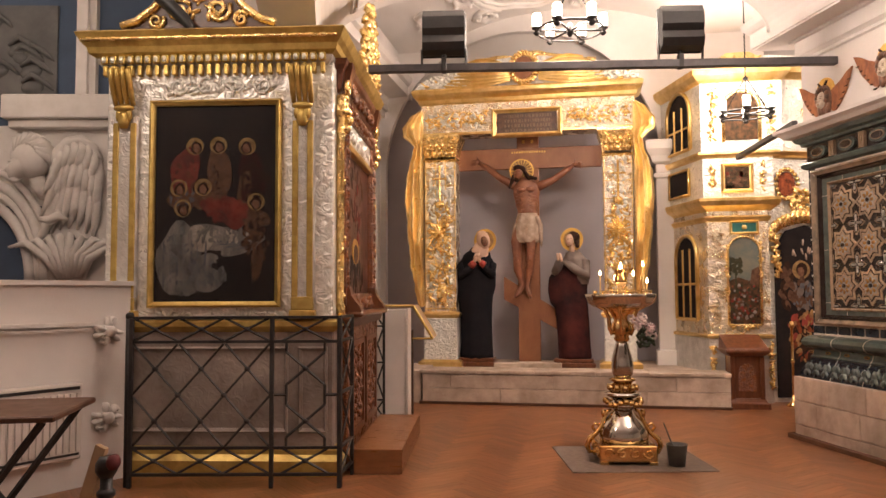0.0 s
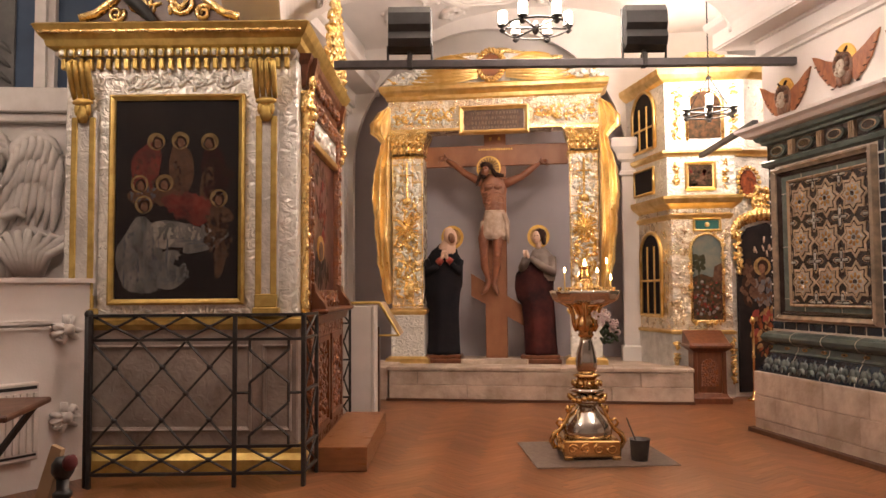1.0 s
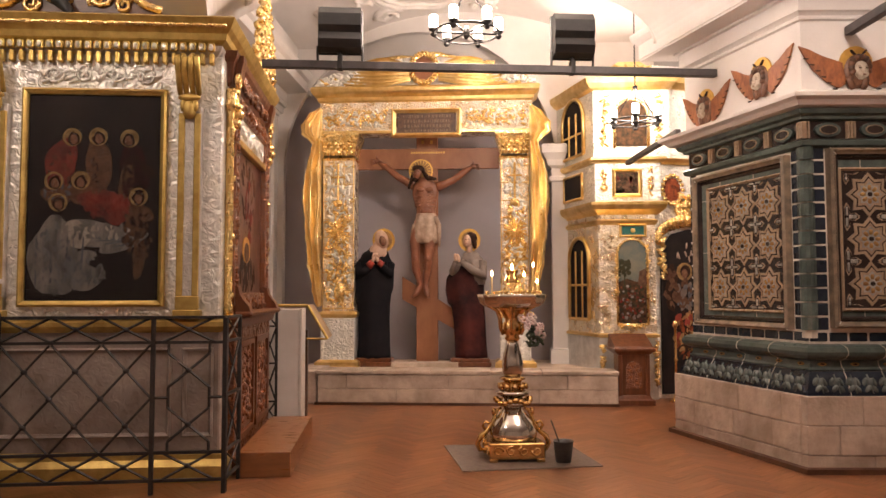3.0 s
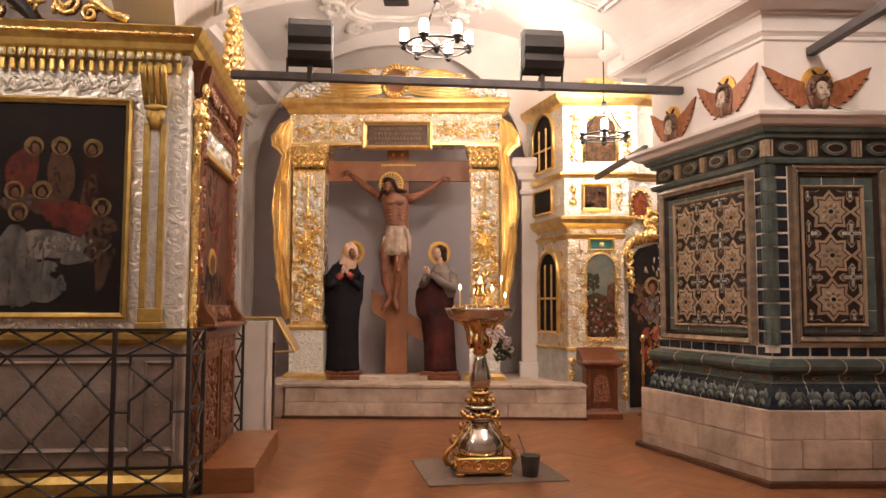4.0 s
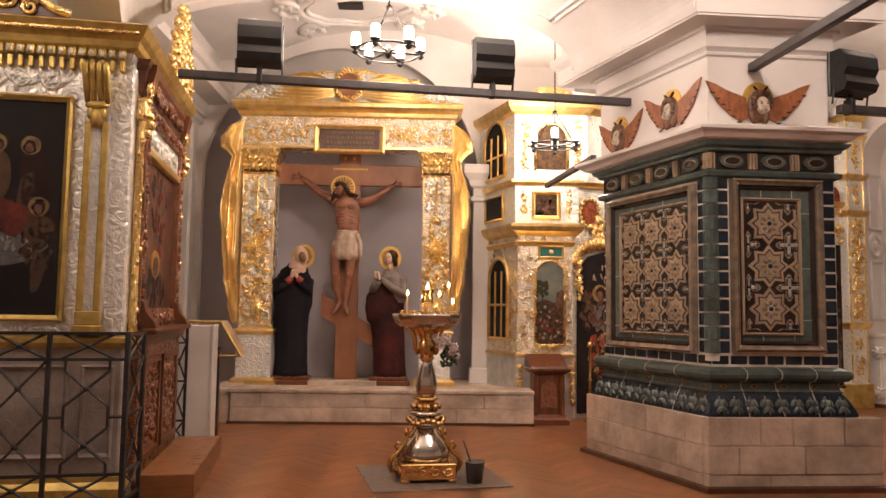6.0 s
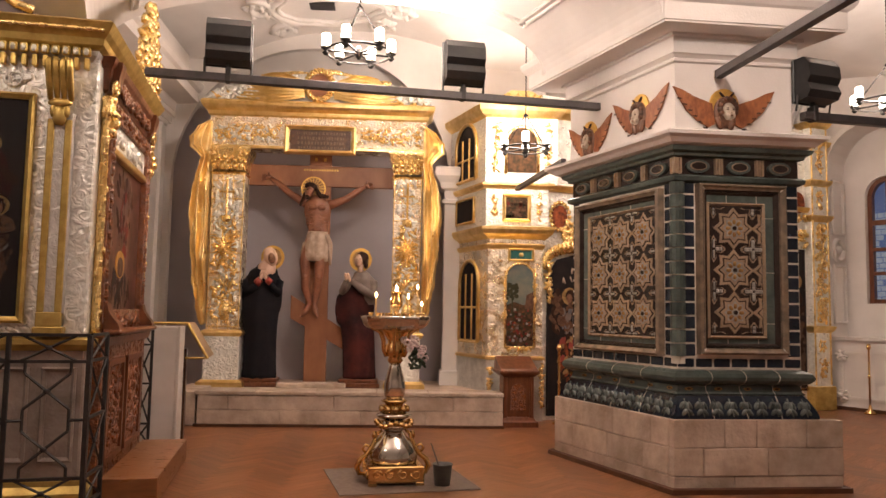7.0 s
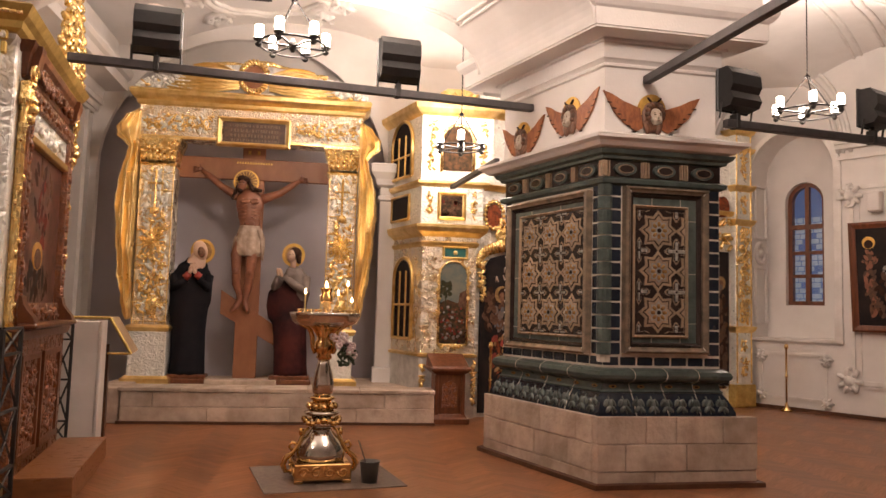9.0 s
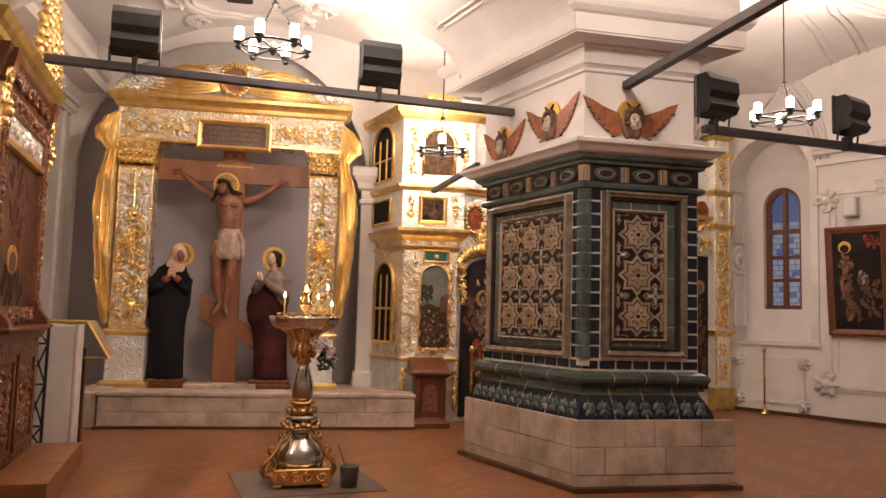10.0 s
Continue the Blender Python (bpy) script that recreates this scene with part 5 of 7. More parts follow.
ob = on("mourning_statue", s, None, 0.225, 9.33, 0.33, 0, "painted wooden young statue in maroon robe, grey tunic, gold halo", "statue", "mourners beside the cross")
ob.matrix_world = ob.matrix_world @ Matrix.Diagonal((1.0, 1.0, 1.05, 1.0))
on("cross_plinth", Shape().box(-0.42, 0.38, -0.1, 0.15, 0, 0.06, 0.01), STONE, -0.29, 9.20, 0.33, 0, "flat white stone slab under the cross", "slab")


# ---- the silver icon case ----
case = thing("icon_case", -1.66, 4.912, 0, 8, "tall silver and gilt icon case with a dark painting under glass", "icon case")
part("dado", Shape().box(-1.14, 0.37, 0.03, 1.7, 0.10, 0.98, 0.01), DADO, case, "dull tarnished silver panelled base")
s = Shape().stack(-1.14, 0.37, 0.03, 1.7, [(0.06, 0.0), (0.06, 0.10), (0.03, 0.14), (0.03, 0.17), (0.0, 0.19)])
s.stack(-1.14, 0.37, 0.03, 1.7, [(0.0, 0.96), (0.03, 0.98), (0.05, 1.0), (0.05, 1.03), (0.02, 1.045)])
part("base_mouldings", s, GOLDM, case, "ochre gilded mouldings")
part("dado_panel", Shape().border(0.13, 0.33, 0.28, 0.86, 0.03, 0.015, 0.05), DADO, case)
part("dado_panel", Shape().border(-1.08, 0.06, 0.28, 0.86, 0.03, 0.015, 0.05), DADO, case)
part("body", Shape().box(-1.22, 0.37, 0.0, 1.7, 1.05, 2.80, 0.01), SILVER, case, "chased silver front")
s = Shape()
s.leaves(-0.85, -0.02, 2.58, 2.74, -0.002, 34, 0.045, 30, 0.016).leaves(-0.95, -0.0, 1.06, 1.12, -0.002, 20, 0.035, 31, 0.012)
for k in range(4):
    s.scroll((-0.72 + k * 0.2, 2.66), 0.065, -0.006, 0.011, 1.4, k, 1 if k % 2 else -1)
part("chased_scrollwork", s, SILVER, case, "raised silver scrolls")
for u0, u1 in ((-1.155, -0.985), (0.095, 0.245)):
    p = part("pilaster", Shape().box(u0, u1, -0.05, 0.01, 1.07, 2.45, 0.006), SILVERP, case, "gilt-edged silver pilaster")
    part("pilaster_edge", Shape().box(u0 + 0.004, u0 + 0.045, -0.062, -0.04, 1.2, 2.4, 0.005).box(u1 - 0.045, u1 - 0.004, -0.062, -0.04, 1.2, 2.4, 0.005), GOLDM, p)
    part("pilaster_foot", Shape().box(u0 - 0.012, u1 + 0.012, -0.07, 0.01, 1.05, 1.11, 0.006).box(u0, u1, -0.062, 0.01, 1.11, 1.2, 0.006), GOLDM, p)
    # console with flutes and a hanging leaf
    s = Shape()
    c = (u0 + u1) / 2
    for k in range(4):
        u = c - 0.06 + k * 0.04
        s.tube([(u, -0.06, 2.52), (u, -0.10, 2.60), (u, -0.13, 2.68), (u, -0.15, 2.74), (u, -0.13, 2.76)], [0.016, 0.02, 0.021, 0.022, 0.015], 6)
    s.blob((c, -0.07, 2.50), (0.075, 0.03, 0.03)).blob((c, -0.07, 2.42), (0.045, 0.025, 0.075)).blob((c - .035, -0.07, 2.45), (0.025, 0.02, 0.05)).blob((c + .035, -0.07, 2.45), (0.025, 0.02, 0.05))
    part("console", s, GOLDM, case, "gilded fluted console with a leaf")
# picture
part("picture_frame", Shape().border(-0.905, 0.015, 1.13, 2.56, 0.04, -0.035, 0.01), GOLDM, case, "narrow gilded picture frame")
pic = part("picture", Shape().box(-0.87, -0.02, -0.012, -0.001, 1.165, 2.525), PAINTD, case, "dark old painting of a draped group")
def daub(sh, paint, u, z, ru, rz, tilt=0.0, depth=0.0):
    """A soft-edged flat form of paint with an uneven outline."""
    pts = []
    for k in range(22):
        a = k * math.pi / 11
        w = 1 + 0.07 * math.sin(3 * a + u * 40) + 0.05 * math.sin(5 * a + z * 30)
        x, y = ru * w * math.cos(a), rz * w * math.sin(a)
        pts.append((u + x * math.cos(tilt) - y * math.sin(tilt), z + x * math.sin(tilt) + y * math.cos(tilt)))
    return sh.slot(paint).plate(pts, -0.0130 - depth, -0.012)


s = Shape()
daub(s, SHROUD, -0.69, 1.45, 0.16, 0.26, 0.0, 0.0002)
daub(s, SHROUD, -0.52, 1.36, 0.16, 0.13, 0.2, 0.0003)
daub(s, OLDRED, -0.66, 2.07, 0.095, 0.17, -0.25, 0.0002)
daub(s, OLDRED, -0.63, 2.10, 0.075, 0.12, 0.1, 0.0004)
daub(s, FACEP, -0.42, 2.06, 0.085, 0.18, 0.06, 0.0002)
daub(s, HAIR, -0.44, 2.00, 0.025, 0.12, 0.1, 0.0004)
daub(s, MAROON, -0.19, 2.04, 0.085, 0.17, 0.25, 0.0002)
daub(s, FACEP, -0.24, 1.96, 0.045, 0.16, -0.1, 0.0004)
daub(s, HAIR, -0.10, 2.02, 0.05, 0.03, -0.5, 0.0005)
daub(s, FACEP, -0.68, 1.88, 0.10, 0.07, 0.2, 0.0003)
daub(s, FACEP, -0.53, 1.88, 0.075, 0.09, 0.1, 0.0003)
daub(s, FACEP, -0.15, 1.74, 0.09, 0.06, -0.4, 0.0003)
daub(s, SHROUD, -0.42, 1.60, 0.27, 0.085, -0.14, 0.0005)
daub(s, SHROUD, -0.26, 1.56, 0.16, 0.065, 0.35, 0.0006)
daub(s, OLDRED, -0.38, 1.80, 0.165, 0.09, -0.35, 0.0008)
daub(s, OLDRED, -0.30, 1.74, 0.09, 0.075, -0.2, 0.0009)
daub(s, PAINTD, -0.35, 1.42, 0.12, 0.055, 0.0, 0.0007)
daub(s, GREYBL, -0.59, 1.425, 0.035, 0.035, 0.0, 0.0008)
daub(s, HAIR, -0.15, 1.63, 0.055, 0.05, 0.3, 0.0009)
daub(s, FACEP, -0.15, 1.44, 0.04, 0.13, -0.1, 0.0005)
daub(s, CLOTHP, -0.545, 1.60, 0.075, 0.10, 0.5, 0.0009)
for k in range(7):
    daub(s, PAINTG if k % 2 else GREYBL, -0.80 + k * 0.048, 1.42 + 0.03 * math.sin(k * 2.1), 0.008, 0.17, 0.06 * math.sin(k * 3.0), 0.0011)
for k in range(6):
    daub(s, GREYBL, -0.50 + k * 0.055, 1.60 - k * 0.012, 0.10, 0.006, -0.2 + 0.09 * k, 0.0012)
for k in range(4):
    daub(s, REDD, -0.44 + k * 0.045, 1.82 - k * 0.022, 0.09, 0.007, -0.5 + 0.1 * k, 0.0014)
strokes(s, [
    (-0.66, 2.05, 0.08, 0.14, 60, 0.022, (OLDRED, OLDRED, SIDEP)), (-0.42, 2.02, 0.07, 0.16, 60, 0.022, (FACEP, FACEP, BROWNH)),
    (-0.20, 2.00, 0.07, 0.17, 60, 0.022, (MAROON, MAROON, HAIR)), (-0.66, 1.87, 0.11, 0.06, 50, 0.020, (FACEP, SIDEP, GREYBL)),
    (-0.36, 1.79, 0.15, 0.08, 90, 0.022, (OLDRED, OLDRED, OLDRED, REDD)), (-0.42, 1.62, 0.22, 0.045, 70, 0.022, (SHROUD, SHROUD, CLOTHP)),
    (-0.69, 1.45, 0.13, 0.23, 130, 0.024, (SHROUD, SHROUD, PAINTG)), (-0.48, 1.36, 0.13, 0.09, 60, 0.022, (SHROUD, PAINTG, PAINTG)),
    (-0.16, 1.60, 0.09, 0.20, 90, 0.022, (FACEP, HAIR, BROWNH))], -0.0132, 31)
part("painted_group", s, None, pic, "grey, red and brown draped shapes")
for u, z, d in ((-0.59, 2.24, 0.02), (-0.425, 2.245, 0.01), (-0.225, 2.235, -0.01), (-0.70, 1.95, 0.015), (-0.53, 1.955, 0.0), (-0.67, 1.81, 0.01), (-0.16, 1.85, 0.0)):
    ring = [[(u + r * math.cos(a), y, z + r * math.sin(a)) for a in (i * math.pi / 12 for i in range(24))] for r, y in ((0.060, -0.013), (0.060, -0.0175), (0.047, -0.0175), (0.047, -0.013))]
    sh = Shape().slot(OLDGOLD).loft(ring)
    daub(sh, HAIR, u + d * 0.5, z - 0.012, 0.038, 0.044, 0.0, 0.0050)
    daub(sh, FLESHP, u + d * 0.6, z - 0.016, 0.024, 0.032, 0.2, 0.0056)
    part("painted_halo", sh, None, pic)
g = part("picture_glass", Shape().box(-0.87, -0.02, -0.034, -0.031, 1.165, 2.525), glass, case, "clear glass over the painting")
g.visible_shadow = False
# cornice with tongues
s = Shape().stack(-1.22, 0.30, 0.03, 1.7, [(0.0, 2.76), (0.02, 2.78), (0.03, 2.80), (0.06, 2.83), (0.07, 2.86)])
part("cornice_bed", s, SILVERP, case)
s = Shape().stack(-1.24, 0.31, 0.02, 1.84, [(0.06, 2.87), (0.09, 2.89), (0.10, 2.93), (0.13, 2.96), (0.15, 3.0), (0.16, 3.02), (0.14, 3.035), (0.05, 3.04)])
part("cornice", s, GOLDM, case, "gilded cornice with leaf moulding")
for k in range(26):
    u = -1.25 + k * 0.061
    part("tongue", Shape().slot(GOLDM).box(u, u + 0.05, -0.062, -0.03, 2.815, 2.875, 0.008).slot(SILVER).blob((u + 0.025, -0.062, 2.842), (0.017, 0.016, 0.026), 8, 5).slot(GOLDM).box(u + 0.010, u + 0.040, -0.045, 0.0, 2.735, 2.81, 0.006), None, case)
s = Shape()
s.tube([(-1.36 + i * 0.0455, -0.12, 2.972) for i in range(40)], [0.010 + 0.006 * (i % 2) for i in range(40)], 6)
part("leaf_moulding", s, GOLD, case)
# pediment: dark field with gilded scrolls
out_p = [(-1.13, 3.05), (-1.13, 3.10), (-1.02, 3.13), (-0.9, 3.22), (-0.82, 3.32), (-0.72, 3.36), (-0.58, 3.46), (-0.44, 3.36), (-0.34, 3.32), (-0.26, 3.22), (-0.14, 3.13), (-0.04, 3.10), (-0.04, 3.05)]
part("pediment", Shape().plate(out_p, 0.0, 0.06), DARKWOOD, case, "dark wooden pediment with gilded scrolls")
s = Shape().tube([(x, -0.01, z) for x, z in out_p[1:-1]], 0.03, 8)
for u, z, r, h in ((-0.72, 3.2, 0.09, 1), (-0.44, 3.2, 0.09, -1), (-0.88, 3.13, 0.06, -1), (-0.28, 3.13, 0.06, 1), (-0.58, 3.31, 0.07, 1)):
    s.scroll((u, z), r, -0.01, 0.018, 1.5, 0.5, h)
s.leaves(-0.8, -0.36, 3.1, 3.36, -0.005, 18, 0.05, 33, 0.02)
part("scrollwork", s, GOLD, case, "gilded scrolls")
# wooden side shrine facing the altar
side = part("side_base", Shape().box(0.37, 0.44, 0.18, 1.72, 0.0, 1.02, 0.008), CARVED, case, "carved red-brown wooden side panel")
s = Shape().stack(0.37, 0.44, 0.18, 1.72, [(0.02, 0.98), (0.03, 1.0), (0.04, 1.04), (0.02, 1.06)])
part("side_sill", s, WOOD, case, "red-brown wooden sill moulding")
s = Shape().stack(0.37, 0.44, 0.18, 1.72, [(0.02, 0.0), (0.02, 0.1), (0.0, 0.12)])
part("side_plinth", s, WOOD, case, "red-brown wooden plinth")
s = Shape()
for v0, v1, z0, z1 in ((0.3, 0.85, 0.2, 0.88), (0.95, 1.55, 0.2, 0.88)):
    s.box(0.44, 0.46, v0, v1, z0, z0 + 0.04).box(0.44, 0.46, v0, v1, z1 - 0.04, z1).box(0.44, 0.46, v0, v0 + 0.04, z0, z1).box(0.44, 0.46, v1 - 0.04, v1, z0, z1)
part("side_frames", s, WOOD, side)
s = Shape()
for z0, z1, w in ((1.06, 2.62, 0.10),):
    s.box(0.37, 0.43, 0.18, 0.18 + w, z0, z1, 0.006).box(0.37, 0.43, 1.62 - w, 1.62, z0, z1, 0.006).box(0.37, 0.43, 0.18, 1.62, z0, z0 + 0.16, 0.006).box(0.37, 0.43, 0.18, 1.62, z1 - 0.12, z1, 0.006)
part("side_frame", s, CARVED, case, "carved red-brown wooden icon frame")
turn = Matrix(((0, -1, 0, 0.43), (1, 0, 0, 0), (0, 0, 1, 0), (0, 0, 0, 1)))
s = Shape().leaves(0.19, 0.27, 1.1, 2.6, 0.0, 70, 0.04, 61, 0.02).leaves(1.53, 1.61, 1.1, 2.6, 0.0, 60, 0.04, 62, 0.02)
s.leaves(0.28, 1.52, 1.08, 1.21, 0.0, 60, 0.045, 63, 0.02).leaves(0.28, 1.52, 2.51, 2.61, 0.0, 50, 0.04, 64, 0.02)
part("carved_leaves", s, CARVED, case, "carved wooden leaves", turn)
s = Shape().leaves(0.36, 0.80, 0.26, 0.82, -0.012, 60, 0.05, 65, 0.02).leaves(1.01, 1.50, 0.26, 0.82, -0.012, 60, 0.05, 66, 0.02)
part("carved_leaves", s, CARVED, side, "carved wooden leaves", turn)
sp = part("side_picture", Shape().box(0.372, 0.38, 0.28, 1.52, 1.22, 2.27), SIDEP, case, "dark red-brown icon in the side of the case")
s = strokes(Shape(), [(0.9, 2.0, 0.35, 0.2, 60, 0.07, (SIDEP, HAIR, FACEP)), (0.95, 1.85, 0.16, 0.22, 50, 0.06, (MAROON, REDD, SIDEP)), (0.9, 1.36, 0.36, 0.12, 60, 0.07, (HAIR, PAINTD, BROWNH))], 0.0, 44)
s.v = [(0.3805 - p[1] * 1.0, p[0], p[2]) for p in s.v]
part("painted_scene", s, None, sp)
part("painted_halo", Shape().slot(HALO).loft([[(x, 0.86 + 0.15 * math.cos(a), 1.55 + 0.10 * math.sin(a)) for a in (i * math.pi / 9 for i in range(18))] for x in (0.38, 0.386)]).slot(FACEP).loft([[(x, 0.86 + 0.10 * math.cos(a), 1.53 + 0.075 * math.sin(a)) for a in (i * math.pi / 9 for i in range(18))] for x in (0.38, 0.388)]), None, sp)
part("silver_panel", Shape().box(0.372, 0.40, 0.28, 1.52, 2.32, 2.50), SILVER, case, "chased silver panel over the side icon")
part("chased_scrollwork", Shape().leaves(0.30, 1.50, 2.33, 2.49, 0.03, 60, 0.06, 71, 0.025), SILVER, case, "raised silver leaves", turn)
part("gilt_bar", Shape().box(0.372, 0.425, 0.28, 1.52, 2.27, 2.32, 0.006), GOLDF, case, "gilded bar")
for v in (0.15, 1.65):
    part("gilt_strip", Shape().box(0.37, 0.40, v - 0.03, v + 0.03, 1.06, 2.62, 0.006), GOLDF, case, "gilded strip")
    s = Shape()
    for k in range(5):
        s.blob((0.43 + 0.02 * math.sin(k * 1.4), v, 2.38 + 0.055 * k), (0.035, 0.05, 0.045), 8, 5, 0.5 * k)
    s.scroll((v, 2.66), 0.07, 0.0, 0.02, 1.3, 0, 1)
    s.v = s.v[:-75] + [(0.44 - p[1], p[0], p[2]) for p in s.v[-75:]]
    part("scroll_console", s, GOLD, case, "gilded scroll boss")
for v0 in (0.20, 1.48):
    prof = [(0.0, 1.06), (0.10, 1.06), (0.105, 1.09), (0.09, 1.13), (0.055, 1.17), (0.03, 1.21), (0.02, 1.26), (0.0, 1.27)]
    part("side_bracket", Shape().loft([[(0.43 + x, v, z) for x, z in prof] for v in (v0, v0 + 0.12)]), WOOD, case, "curved wooden bracket")
part("side_ledge", Shape().box(0.43, 0.55, 0.18, 1.62, 1.055, 1.09, 0.012), WOOD, case, "wooden ledge")
for v in (0.22, 1.62):
    part("cornice_corbel", Shape().loft([[(0.40 + x, w_, z_) for x, z_ in ((0.0, 2.66), (0.03, 2.67), (0.055, 2.71), (0.06, 2.76), (0.075, 2.82), (0.075, 2.86), (0.0, 2.86))] for w_ in (v - 0.06, v + 0.06)]), WOOD, case, "rounded wooden corbel")
part("carved_leaves", Shape().leaves(0.32, 1.50, 2.66, 2.80, 0.0, 60, 0.05, 72, 0.02), CARVED, case, "carved frieze under the cornice", turn)
for v in (0.12, 1.68):
    s = Shape().lathe([(0.03, 1.06), (0.03, 1.12), (0.02, 1.15), (0.02, 2.3), (0.03, 2.33), (0.025, 2.36), (0.035, 2.5), (0.04, 2.6)], 10, (0.405, v))
    for k in range(14):
        s.blob((0.405 + 0.02 * math.cos(k * 1.3), v + 0.02 * math.sin(k * 1.3), 1.2 + k * 0.08), (0.014, 0.016, 0.03), 6, 4)
    for k in range(6):
        s.blob((0.405 + 0.035 * math.cos(k * 1.05), v + 0.035 * math.sin(k * 1.05), 2.5), (0.018, 0.018, 0.06), 6, 4)
    part("side_column", s, GOLD, case, "slender gilded column")
s = Shape().stack(0.33, 0.385, 0.14, 1.80, [(0.0, 2.64), (0.02, 2.66), (0.02, 2.70), (0.03, 2.76), (0.035, 2.80), (0.055, 2.83), (0.065, 2.87)])
part("side_cornice", s, WOOD, case, "red-brown wooden cornice")
s = Shape()
for k in range(22):
    v = 1.02 + 0.85 * k / 21
    top = 3.74 - 3.4 * (v - 1.42) ** 2
    z = 3.04
    while z < top:
        s.blob((0.42 + 0.02 * math.sin(k * 2.0 + z * 9), v, z), (0.03, 0.035, 0.055), 6, 4, 0.6 * math.sin(z * 17 + k))
        z += 0.075
part("side_crest", s, GOLD, case, "tall gilded carved crest")
part("dark_field", Shape().box(-1.2, 0.36, 0.02, 1.7, 2.8, 3.03), SILVERP, case)

# ---- iron railing ----
fence = thing("iron_railing", -2.452, 4.435, 0, 10.2, "black wrought-iron railing with diamond lattice before the icon case", "railing")
H = 1.07
for u in (0.0, 0.897, 1.325):
    part("post", Shape().box(u - 0.013, u + 0.013, -0.013, 0.013, 0, H, 0.003), IRON, fence)
part("end_post", Shape().tube([(-0.03, 0.04, 0), (-0.03, 0.04, H)], 0.024, 10).blob((-0.03, 0.04, H + .01), (0.03, 0.03, 0.03)), IRON, fence, "thick round end post")
for z in (H, 0.917, 0.251, 0.085):
    part("rail", Shape().box(0, 1.325, -0.012, 0.012, z - 0.009, z + 0.009), IRON, fence)


for c in (0.153, 0.446, 0.737, 1.11):
    w = 0.147 if c < 1 else 0.15
    for z0, z1 in ((0.92, H), (0.09, 0.25)):
        for h in (-1, 1):
            part("cross_bar", Shape().bar((c - h * w, 0, z0), (c + h * w, 0, z1), 0.011), IRON, fence)
        part("knot", Shape().blob((c, 0, (z0 + z1) / 2), (0.02, 0.016, 0.02), 8, 4), IRON, fence)
U0, U1, Z0, Z1 = 0.0, 0.897, 0.255, 0.915
kx, kz = 0.147, 0.1645
for sgn in (-1, 1):
    for k in range(-8, 12):
        # lines through the knots, clipped to the panel
        u, z = 0.153 + 2 * kx * k, 0.746
        pts = []
        for t in [i * 0.02 for i in range(-60, 61)]:
            a, b = u + t * kx * 4, z + sgn * t * kz * 4
            if U0 <= a <= U1 and Z0 <= b <= Z1:
                pts.append((a, 0, b))
        if len(pts) > 2:
            part("lattice_bar", Shape().bar(pts[0], pts[-1], 0.011), IRON, fence)
for z, us in ((0.746, (0.153, 0.447, 0.741)), (0.5815, (0.30, 0.594)), (0.417, (0.153, 0.447, 0.741))):
    for u in us:
        part("knot", Shape().blob((u, 0, z), (0.021, 0.017, 0.021), 8, 4), IRON, fence)
gc = 1.111
for pts in ([(gc - .122, .915), (gc - .122, .85), (gc, .746), (gc + .122, .85), (gc + .122, .915)], [(gc, .746), (gc - .122, .645), (gc - .122, .52), (gc, .417), (gc + .122, .52), (gc + .122, .645), (gc, .746)],
            [(gc, .417), (gc - .122, .315), (gc - .122, .255)], [(gc, .417), (gc + .122, .315), (gc + .122, .255)], [(.9, .5815), (gc - .122, .5815)], [(gc + .122, .5815), (1.325, .5815)]):
    s = Shape()
    for a, b in zip(pts[:-1], pts[1:]):
        s.bar((a[0], 0, a[1]), (b[0], 0, b[1]), 0.012)
    part("lattice_bar", s, IRON, fence)
for z in (.746, .417):
    part("knot", Shape().blob((gc, 0, z), (0.021, 0.017, 0.021), 8, 4), IRON, fence)


def short_fence(name, x, y, z, yaw, w, label):
    f = thing(name, x, y, z, yaw, label, "railing")
    hh = H if z == 0 else 0.90
    for u in (0, w):
        part("post", Shape().box(u - 0.012, u + 0.012, -0.012, 0.012, 0, hh, 0.003), IRON, f)
    zs = (hh, hh - 0.15, hh * .55, 0.25, 0.085)
    for q in zs:
        part("rail", Shape().box(0, w, -0.01, 0.01, q - 0.008, q + 0.008), IRON, f)
    for a, b in zip(zs[:-1], zs[1:]):
        part("cross_bar", Shape().bar((0, 0, a), (w, 0, b), 0.011), IRON, f)
        part("cross_bar", Shape().bar((w, 0, a), (0, 0, b), 0.011), IRON, f)


short_fence("iron_railing", -1.148, 4.69, 0, 95, 0.34, "short black wrought-iron return of the railing")
short_fence("iron_railing", -1.555, 6.80, 0, 12, 0.115, "short black wrought-iron railing behind the icon case")

# ---- step, white cabinet, lectern beside the case ----
s = Shape().box(0, 0.345, 0, 1.5, 0, 0.165, 0.004)
step = on("wooden_step", s, STEPW, -1.185, 5.035, 0, 8, "varnished red-brown wooden step beside the icon case", "step")
cab = thing("white_cabinet", -1.77, 6.91, 0, 8, "tall plain white box beside the wooden step", "cabinet")
part("body", Shape().box(0, 0.50, 0, 0.30, 0.04, 1.07, 0.006), WHITEP, cab)
part("side_panel", Shape().box(0.50, 0.525, -0.01, 0.31, 0.04, 1.075, 0.004), WHITEP, cab)
part("foot", Shape().box(0.02, 0.5, 0.02, 0.28, 0, 0.04), DARKWOOD, cab)
lect = thing("sloping_lectern", -1.42, 7.42, 0, 8, "brown lectern with a sloping gold-edged cloth top", "lectern")
part("post", Shape().box(-0.25, 0.1, 0.1, 0.2, 0, 0.85), DARKWOOD, lect)
